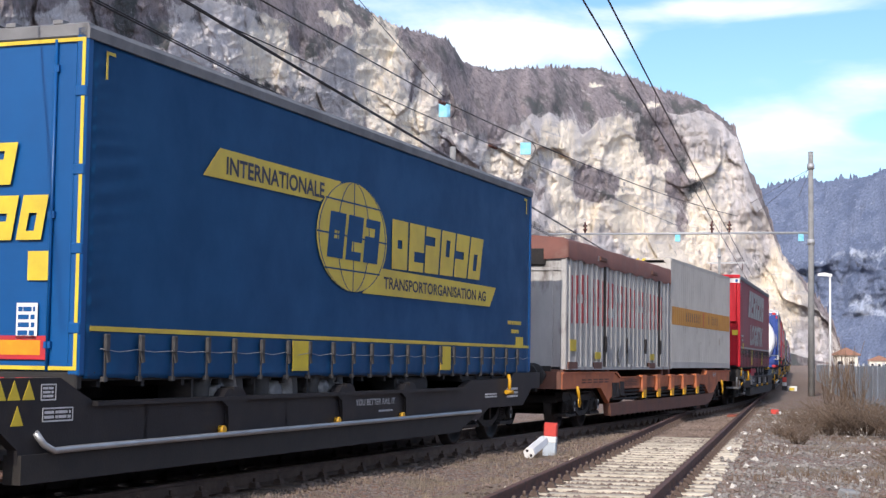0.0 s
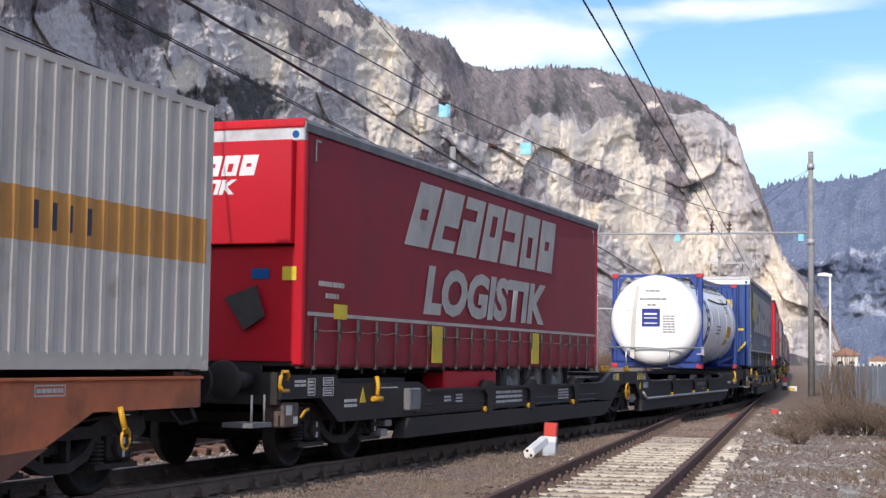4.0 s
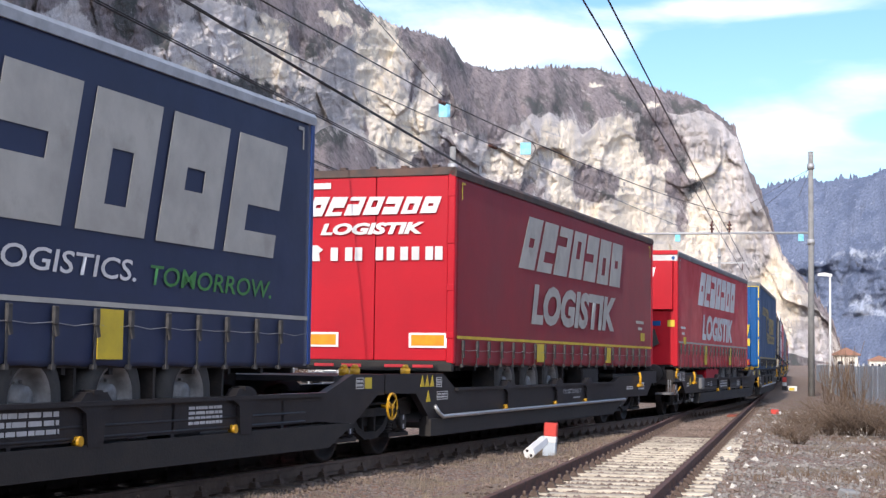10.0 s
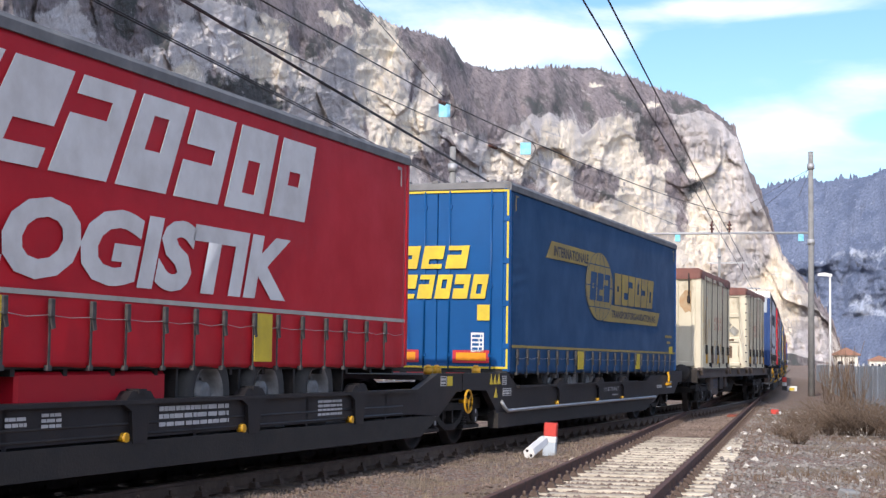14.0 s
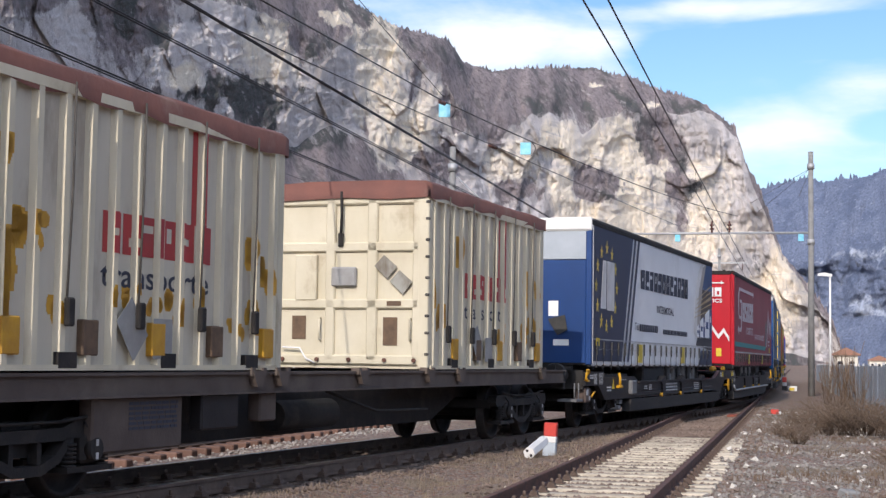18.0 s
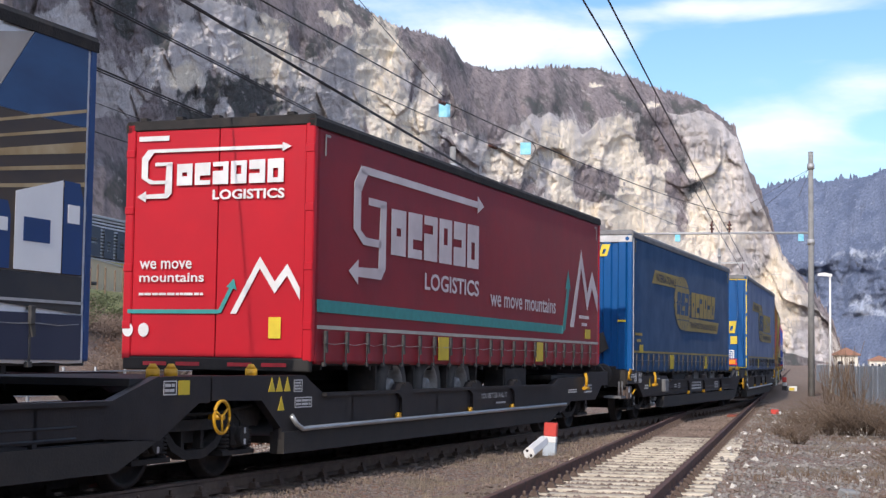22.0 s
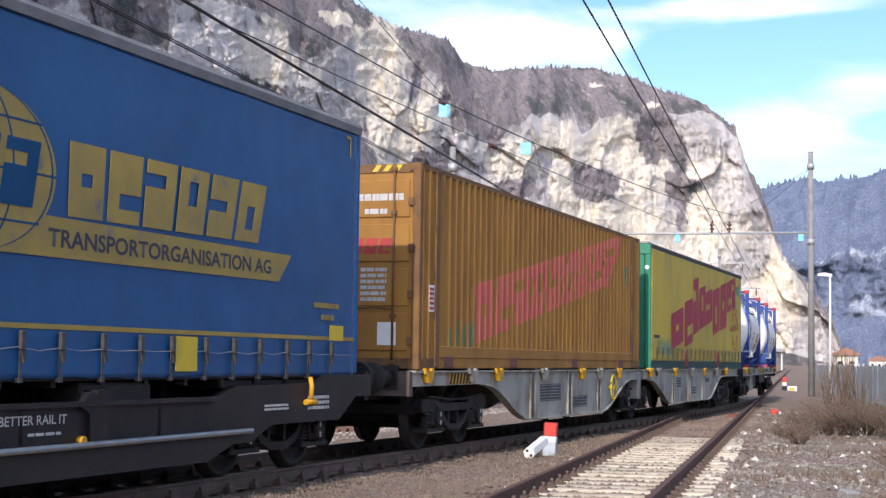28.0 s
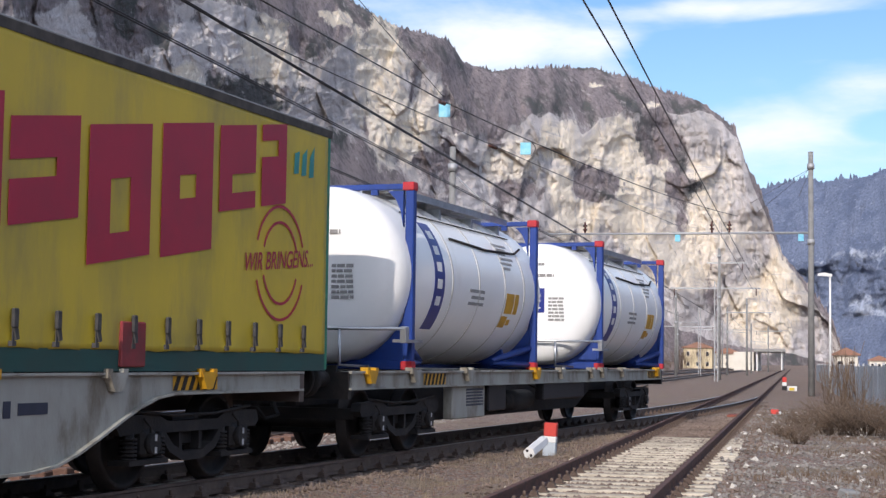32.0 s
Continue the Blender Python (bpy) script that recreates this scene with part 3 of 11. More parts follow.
def buffer_mesh():
    bm = bm_new()
    box(bm, -0.17, 0.17, 0.60, 0.64, 0.88, 1.22)
    cyl(bm, (0, 0.62, 1.05), (0, 0.22, 1.05), 0.10, 12)
    cyl(bm, (0, 0.22, 1.05), (0, 0.08, 1.05), 0.075, 12)
    lathe(bm, [(0.0, 0.05), (0.01, 0.2), (0.05, 0.225), (0.08, 0.21)], "y", 18, 0, 1.05)
    return mesh_of("buffer", bm, M_WAGON_LOW)


def coupling_mesh():
    bm = bm_new()
    cyl(bm, (0, 0.6, 1.0), (0, 0.1, 0.95), 0.06, 8)
    tube(bm, [(0.06, 0.6, 0.98), (0.38, 0.35, 0.6), (0.3, 0.15, 0.55), (0.2, 0.1, 0.7)], 0.025, 6)
    return mesh_of("coupling", bm, M_WAGON_LOW)


BUFFER, COUPLING = buffer_mesh(), coupling_mesh()


def add_buffers(wagon, length, lead=True, tail=True):
    for on, y, turn in ((lead, 0, 0), (tail, length, 180)):
        if on:
            for me, name, x in ((BUFFER, "buffer", 0.875), (BUFFER, "buffer", -0.875), (COUPLING, "coupling", 0)):
                part(name, me, None, wagon).matrix_basis = pose(x, y, 0, 0, 0, turn)


# ---- pocket wagon ----


def both(bm, pts, x0, x1):
    prism(bm, pts, "x", x0, x1)
    prism(bm, pts, "x", -x1, -x0)


def side_plate(parent, y0, y1, z0, z1, at, material=M_STENCIL, frame_only=True, seed=1, rows=3):
    """A stencilled box with rows of unreadable marks."""
    bm = bm_new()
    t = 0.012
    if frame_only:
        for q in ((y0, y1, z0, z0 + t), (y0, y1, z1 - t, z1), (y0, y0 + t, z0, z1), (y1 - t, y1, z0, z1)):
            rect(bm, *q, "side", at)
        bars(bm, y0 + 0.03, y1 - 0.03, z0 + 0.02, z1 - 0.02, rows, "side", at, seed)
    else:
        rect(bm, y0, y1, z0, z1, "side", at)
    return part("stencilled_plate", bm, material, parent)


def hook_mesh():
    bm = bm_new()
    tube(bm, [(1.34, -0.02, 0.94), (1.36, -0.05, 1.0), (1.37, -0.05, 1.1), (1.37, 0.0, 1.15), (1.37, 0.12, 1.15), (1.36, 0.17, 1.1), (1.35, 0.15, 1.06)], 0.022, 6)
    tube(bm, [(1.36, -0.05, 1.0), (1.36, 0.02, 0.94), (1.36, 0.17, 0.94)], 0.022, 6)
    return mesh_of("handrail", bm, M_YELLOW)


def lever_mesh():
    bm = bm_new()
    box(bm, 1.08, 1.16, -0.55, 0.55, 1.03, 1.06)
    tube(bm, [(1.33, 0.2, 1.08), (1.36, 0.18, 0.98), (1.36, 0.16, 0.84)], 0.03, 6)
    cyl(bm, (1.33, 0.08, 0.80), (1.38, 0.26, 0.80), 0.035, 8)
    return mesh_of("uncoupling_lever", bm, M_YELLOW)


def handwheel_mesh():
    bm = bm_new()
    n = 24
    ring = [(1.345, 0.165 * math.cos(2 * math.pi * k / n), 0.69 + 0.165 * math.sin(2 * math.pi * k / n)) for k in range(n + 1)]
    tube(bm, ring, 0.018, 6)
    for k in range(3):
        w = 0.6 + k * 2 * math.pi / 3
        tube(bm, [(1.345, 0, 0.69), (1.345, 0.16 * math.cos(w), 0.69 + 0.16 * math.sin(w))], 0.014, 5)
    cyl(bm, (1.2, 0, 0.69), (1.37, 0, 0.69), 0.03, 8)
    return mesh_of("handwheel", bm, M_YELLOW)


def bracket_mesh():
    bm = bm_new()
    prism(bm, [(-0.30, 0.86), (-0.16, 0.98), (0.16, 0.98), (0.30, 0.86), (0.16, 0.80), (0.12, 0.50), (-0.12, 0.50), (-0.16, 0.80)], "x", 1.22, 1.345)
    box(bm, 1.2, 1.36, -0.07, 0.07, 0.96, 1.0)
    return mesh_of("support_bracket", bm, M_WAGON)


def lamp_knob_mesh():
    bm = bm_new()
    cyl(bm, (1.28, -0.05, 0.56), (1.36, -0.05, 0.56), 0.045, 8)
    return mesh_of("yellow_pin", bm, M_YELLOW)


def corner_pin_mesh():
    bm = bm_new()
    cyl(bm, (0, 0, 0), (0, 0, 0.09), 0.07, 10)
    cyl(bm, (0, 0, 0.09), (0, 0, 0.14), 0.06, 10, 0.03)
    return mesh_of("locating_pin", bm, M_YELLOW)


HOOK, LEVER, HANDWHEEL, BRACKET, KNOB, CORNER_PIN = hook_mesh(), lever_mesh(), handwheel_mesh(), bracket_mesh(), lamp_knob_mesh(), corner_pin_mesh()


def put(name, me, parent, y, mirror=False, z=0.0, x=0.0):
    ob = part(name, me, None, parent)
    ob.matrix_basis = pose(x, y, z, 0, 0, 180 if mirror else 0)
    return ob


def warning_triangle(bm, y, z, s, at):
    flat(bm, [(y - s / 2, z), (y + s / 2, z), (y, z + s * 0.95)], "side", at)


def pocket_wagon(start):
    """Articulated two-unit pocket wagon: returns both units; lengths run from the leading buffer face."""
    label = "dark grey articulated pocket wagon unit"
    a = thing("pocket_wagon", label, "freight wagon", "pocket wagons of the goods train")
    b = thing("pocket_wagon", label + " and yellow handwheel", "freight wagon", "pocket wagons of the goods train")
    # leading unit
    bm = bm_new()
    both(bm, [(0.62, 0.84), (1.66, 0.84), (2.2, 0.54), (4.45, 0.54), (15.0, 0.56), (16.0, 0.50), (16.75, 0.84), (16.98, 0.84), (16.98, 1.11), (15.95, 1.11), (15.1, 0.88), (5.3, 0.88), (4.9, 1.0), (2.25, 1.0), (2.1, 1.11), (0.62, 1.11)], 1.20, 1.30)
    part("side_beam", bm, M_WAGON, a)
    bm = bm_new()
    both(bm, [(4.25, 0.26), (15.2, 0.25), (15.9, 0.50), (15.6, 0.52), (4.45, 0.52)], 1.16, 1.335)
    part("lower_beam", bm, M_WAGON_LOW, a)
    bm = bm_new()
    both(bm, [(5.2, 0.86), (15.1, 0.86), (15.1, 0.90), (5.2, 0.90)], 1.18, 1.36)
    for y in (5.9, 9.0, 11.6, 14.0):
        box(bm, 1.25, 1.30, y - 0.03, y + 0.03, 0.52, 0.87)
    part("top_flange", bm, M_WAGON, a)
    bm = bm_new()
    box(bm, -1.2, 1.2, 0.62, 4.6, 0.98, 1.06)
    box(bm, -1.2, 1.2, 15.6, 17.0, 1.02, 1.09)
    box(bm, -1.2, 1.2, 4.5, 15.6, 0.34, 0.42)
    box(bm, -1.25, 1.25, 0.6, 0.7, 0.78, 1.14)
    part("deck", bm, M_WAGON_LOW, a)
    bm = bm_new()
    for z in (0.60, 0.70):
        tube(bm, [(1.29, 4.7, z - 0.02), (1.29, 14.6, z - 0.02)], 0.018, 6)
    part("air_pipe", bm, M_WAGON, a)
    bm = bm_new()
    cbox(bm, 1.28, 1.39, 4.33, 4.75, 0.62, 0.92, 0.02)
    part("control_box", bm, M_DULLBOX, a, "grey control box")
    add_bogie(a, 2.75, start)
    add_buffers(a, 34.2, True, False)
    put("handrail", HOOK, a, 0.5)
    put("uncoupling_lever", LEVER, a, 3.1)
    for y in (7.9, 10.2, 13.05):
        put("support_bracket", BRACKET, a, y)
        put("support_bracket", BRACKET, a, y, True)
        put("yellow_pin", KNOB, a, y - 0.2)
    for y in (16.35, 16.7):
        put("locating_pin", CORNER_PIN, a, y, False, 1.09, 1.0)
    bm = bm_new()
    box(bm, 0.95, 1.32, -0.1, 0.35, 0.55, 0.60)
    for y in (0.0, 0.3):
        tube(bm, [(1.25, y, 0.58), (1.25, y, 0.9)], 0.015, 5)
    part("shunter_step", bm, M_DULLBOX, a, "galvanised shunter step")
    bm = bm_new()
    cbox(bm, 1.05, 1.28, 0.72, 1.12, 0.52, 0.80, 0.02)
    part("brake_box", bm, M_OLDRUST, a, "brown brake changeover box")
    bm = bm_new()
    rect(bm, 0.78, 0.93, 0.66, 0.77, "side", 1.282)
    rect(bm, 0.97, 1.08, 0.56, 0.64, "side", 1.282)
    part("stencilled_plate", bm, M_STENCIL, a)
    bm = bm_new()
    tube(bm, [(1.29, 1.14, 0.62), (1.32, 1.2, 0.7), (1.33, 1.27, 0.72)], 0.018, 6)
    part("changeover_lever", bm, M_YELLOW, a, "yellow changeover lever")
    for y, z in ((3.9, 0.30), (4.05, 0.42)):
        bm = bm_new()
        cbox(bm, 1.02, 1.2, y - 0.1, y + 0.12, z, z + 0.09, 0.01)
        part("cable_bracket", bm, M_PIPE, a)
    side_plate(a, 1.30, 1.50, 0.87, 1.07, 1.302, seed=3, rows=4)
    side_plate(a, 1.72, 2.02, 0.98, 1.08, 1.302, seed=4, rows=2)
    side_plate(a, 1.72, 2.02, 0.86, 0.96, 1.302, seed=5, rows=2)
    bm = bm_new()
    bars(bm, 0.95, 1.25, 0.97, 1.06, 2, "side", 1.302, 6)
    bars(bm, 2.35, 2.75, 0.70, 0.82, 2, "side", 1.302, 7)
    bars(bm, 3.5, 4.1, 0.92, 0.95, 1, "side", 1.302, 8)
    bars(bm, 5.9, 6.2, 0.70, 0.80, 2, "side", 1.302, 9)
    bars(bm, 6.4, 6.7, 0.68, 0.82, 3, "side", 1.302, 10)
    bars(bm, 8.3, 9.7, 0.62, 0.84, 3, "side", 1.302, 11)
    bars(bm, 11.9, 12.6, 0.62, 0.82, 4, "side", 1.302, 12)
    part("stencil", bm, M_STENCIL, a)
    bm = bm_new()
    warning_triangle(bm, 2.92, 0.76, 0.2, 1.302)
    part("warning_sign", bm, M_LEMON, a)
    side_plate(a, 16.05, 16.3, 0.93, 1.07, 1.302, seed=13, rows=2)
    bm = bm_new()
    rect(bm, 16.33, 16.55, 0.93, 1.07, "side", 1.302)
    part("warning_plate", bm, M_LEMON, a)
    # trailing unit
    bm = bm_new()
    both(bm, [(17.02, 0.86), (18.13, 0.84), (18.62, 0.52), (18.63, 0.40), (30.3, 0.40), (30.8, 0.57), (32.6, 0.57), (33.1, 0.84), (33.58, 0.84), (33.58, 1.11), (32.1, 1.11), (31.95, 1.02), (29.95, 1.0), (29.5, 0.88), (19.76, 0.88), (19.2, 1.11), (17.02, 1.11)], 1.20, 1.30)
    part("side_beam", bm, M_WAGON, b)
    bm = bm_new()
    both(bm, [(18.63, 0.24), (29.3, 0.25), (30.1, 0.48), (30.0, 0.51), (19.2, 0.48), (18.63, 0.48)], 1.16, 1.335)
    part("lower_beam", bm, M_WAGON_LOW, b)
    bm = bm_new()
    both(bm, [(19.7, 0.86), (29.5, 0.86), (29.5, 0.90), (19.7, 0.90)], 1.18, 1.36)
    for y in (20.6, 23.6, 26.2, 28.4):
        box(bm, 1.25, 1.30, y - 0.03, y + 0.03, 0.5, 0.87)
    part("top_flange", bm, M_WAGON, b)
    bm = bm_new()
    box(bm, -1.2, 1.2, 17.0, 18.9, 1.02, 1.09)
    box(bm, -1.2, 1.2, 29.8, 33.58, 0.98, 1.06)
    box(bm, -1.2, 1.2, 18.8, 29.9, 0.34, 0.42)
    box(bm, -1.25, 1.25, 33.5, 33.6, 0.78, 1.14)
    part("deck", bm, M_WAGON_LOW, b)
    bm = bm_new()
    tube(bm, [(1.31, 18.85, 0.66), (1.345, 18.92, 0.56), (1.36, 19.05, 0.50), (1.36, 19.3, 0.505), (1.36, 30.2, 0.53)], 0.03, 7)
    part("air_pipe", bm, M_PIPE, b, "pale grey air pipe")
    add_bogie(b, 17.1, start)
    add_bogie(b, 31.45, start)
    add_buffers(b, 34.2, False, True)
    put("handwheel", HANDWHEEL, b, 17.15)
    put("uncoupling_lever", LEVER, b, 31.5)
    for y in (22.3, 25.2, 27.3):
        put("support_bracket", BRACKET, b, y)
        put("support_bracket", BRACKET, b, y, True)
        put("yellow_pin", KNOB, b, y - 0.2)
    put("locating_pin", CORNER_PIN, b, 18.35, False, 1.09, 1.05)
    bm = bm_new()
    for y in (18.36, 18.55, 18.75):
        warning_triangle(bm, y, 0.93, 0.17, 1.302)
    warning_triangle(bm, 18.6, 0.72, 0.17, 1.302)
    part("warning_sign", bm, M_LEMON, b)
    side_plate(b, 18.92, 19.14, 0.92, 1.06, 1.302, seed=14, rows=3)
    side_plate(b, 18.95, 19.4, 0.74, 0.86, 1.302, seed=15, rows=2)
    part("slogan", lettering("YOU BETTER RAIL IT", 25.55, 26.85, 0.72, 0.80, "side", 1.302), M_STENCIL, b)
    bm = bm_new()
    bars(bm, 26.3, 26.8, 0.62, 0.66, 1, "side", 1.302, 17)
    bars(bm, 30.6, 31.2, 0.72, 0.80, 2, "side", 1.302, 18)
    bars(bm, 31.7, 32.3, 0.70, 0.88, 3, "side", 1.302, 19)
    part("stencil", bm, M_STENCIL, b)
    motions_list.append((a, start, 2.75, 17.1, Matrix()))
    motions_list.append((b, start, 17.1, 31.45, Matrix()))
    return a, b


motions_list = []

# ---- mountains ----


def rock_material(name, pale, grey, wood, dark, wood_from=0.38):
    """Limestone with vertical streaks; bare woods and conifers hold wherever the slope is gentle enough."""
    m = bpy.data.materials.new(name)
    m.use_nodes = True
    n, l = m.node_tree.nodes, m.node_tree.links
    b = n["Principled BSDF"]
    b.inputs["Roughness"].default_value = 0.95
    b.inputs["Specular IOR Level"].default_value = 0.1
    tc, geo = n.new("ShaderNodeTexCoord"), n.new("ShaderNodeNewGeometry")

    def tex(scale, stretch=(1, 1, 1), detail=8.0, rough=0.65):
        mp, q = n.new("ShaderNodeMapping"), n.new("ShaderNodeTexNoise")
        mp.inputs["Scale"].default_value = stretch
        q.inputs["Scale"].default_value, q.inputs["Detail"].default_value, q.inputs["Roughness"].default_value = scale, detail, rough
        l.new(tc.outputs["Object"], mp.inputs["Vector"])
        l.new(mp.outputs["Vector"], q.inputs["Vector"])
        return q.outputs["Fac"]

    def mixed(fac, a, c, lo, hi):
        r, x = n.new("ShaderNodeMapRange"), n.new("ShaderNodeMix")
        r.inputs["From Min"].default_value, r.inputs["From Max"].default_value = lo, hi
        x.data_type = "RGBA"
        l.new(fac, r.inputs["Value"])
        l.new(r.outputs["Result"], x.inputs[0])
        for slot, v in ((6, a), (7, c)):
            if isinstance(v, tuple):
                x.inputs[slot].default_value = (*v, 1)
            else:
                l.new(v, x.inputs[slot])
        return x.outputs[2]
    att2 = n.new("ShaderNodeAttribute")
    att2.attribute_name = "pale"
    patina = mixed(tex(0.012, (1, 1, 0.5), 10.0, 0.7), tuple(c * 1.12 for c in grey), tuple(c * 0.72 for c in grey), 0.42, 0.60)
    # cream rock with sunlit brightness in its colour, mixed in where pale is high
    lit_rock = mixed(tex(0.016, (1, 1, 0.5), 10.0, 0.7), pale, tuple(c * 0.6 + g * 0.4 for c, g in zip(pale, grey)), 0.44, 0.66)
    rock = mixed(att2.outputs["Fac"], patina, lit_rock, 0.15, 0.75)
    rock = mixed(tex(0.05, (1, 1, 0.10), 12.0, 0.75), rock, tuple(c * 0.8 for c in grey), 0.54, 0.68)
    rock = mixed(tex(0.040, (0.25, 0.25, 2.6), 10.0, 0.72), rock, tuple(c * 0.82 for c in grey), 0.56, 0.68)
    rock = mixed(tex(0.10, (1, 1, 0.5), 8.0, 0.75), rock, wood, 0.60, 0.70)
    rock = mixed(tex(0.30, (1, 1, 0.45), 8.0, 0.8), rock, tuple(c * 0.6 for c in grey), 0.56, 0.74)
    woods = mixed(tex(0.010), wood, dark, 0.50, 0.58)
    fir = n.new("ShaderNodeAttribute")
    fir.attribute_name = "firs"
    woods = mixed(fir.outputs["Fac"], woods, tuple(c * 0.8 for c in dark), 0.25, 0.55)
    woods = mixed(tex(0.16, (1, 1, 1), 8.0, 0.8), woods, tuple(c * 0.5 for c in wood), 0.46, 0.66)
    woods = mixed(tex(0.05, (1, 1, 1.4), 9.0, 0.75), woods, tuple(c * 0.6 + w * 0.4 for c, w in zip(grey, wood)), 0.58, 0.68)
    att = n.new("ShaderNodeAttribute")
    att.attribute_name = "woods"
    add = n.new("ShaderNodeMath")
    add.operation = "ADD"
    sc = n.new("ShaderNodeMath")
    sc.operation = "MULTIPLY_ADD"
    sc.inputs[1].default_value, sc.inputs[2].default_value = 2.2, -1.1
    l.new(tex(0.045, (1, 1, 0.8), 14.0, 0.85), sc.inputs[0])
    l.new(att.outputs["Fac"], add.inputs[0])
    l.new(sc.outputs["Value"], add.inputs[1])
    col = mixed(add.outputs["Value"], rock, woods, wood_from - 0.10, wood_from + 0.16)
    l.new(col, b.inputs["Base Color"])
    b1, b2 = n.new("ShaderNodeBump"), n.new("ShaderNodeBump")
    b1.inputs["Strength"].default_value, b1.inputs["Distance"].default_value = 0.8, 12.0
    b2.inputs["Strength"].default_value, b2.inputs["Distance"].default_value = 0.9, 5.0
    l.new(tex(0.045, (1, 1, 0.35), 12.0, 0.7), b1.inputs["Height"])
    l.new(tex(0.14, (1, 1, 0.7), 8.0, 0.72), b2.inputs["Height"])
    l.new(b1.outputs["Normal"], b2.inputs["Normal"])
    l.new(b2.outputs["Normal"], b.inputs["Normal"])
    return m


def patch(spots, az, slope, p):
    """How far a place on the flank lies inside any of the patches (azimuth, slope, half width, half height), with ragged rims."""
    best = -1.6
    for a, e, wa, we in spots:
        d = math.hypot((az - a) / wa, (slope - e) / we)
        if d < 2.6:
            best = max(best, 1.0 - d)
    return best + 1.0 * noise.fractal(Vector((p.x * 0.016, p.y * 0.010, p.z)), 0.6, 2.1, 6) if best > -1.6 else -1.6


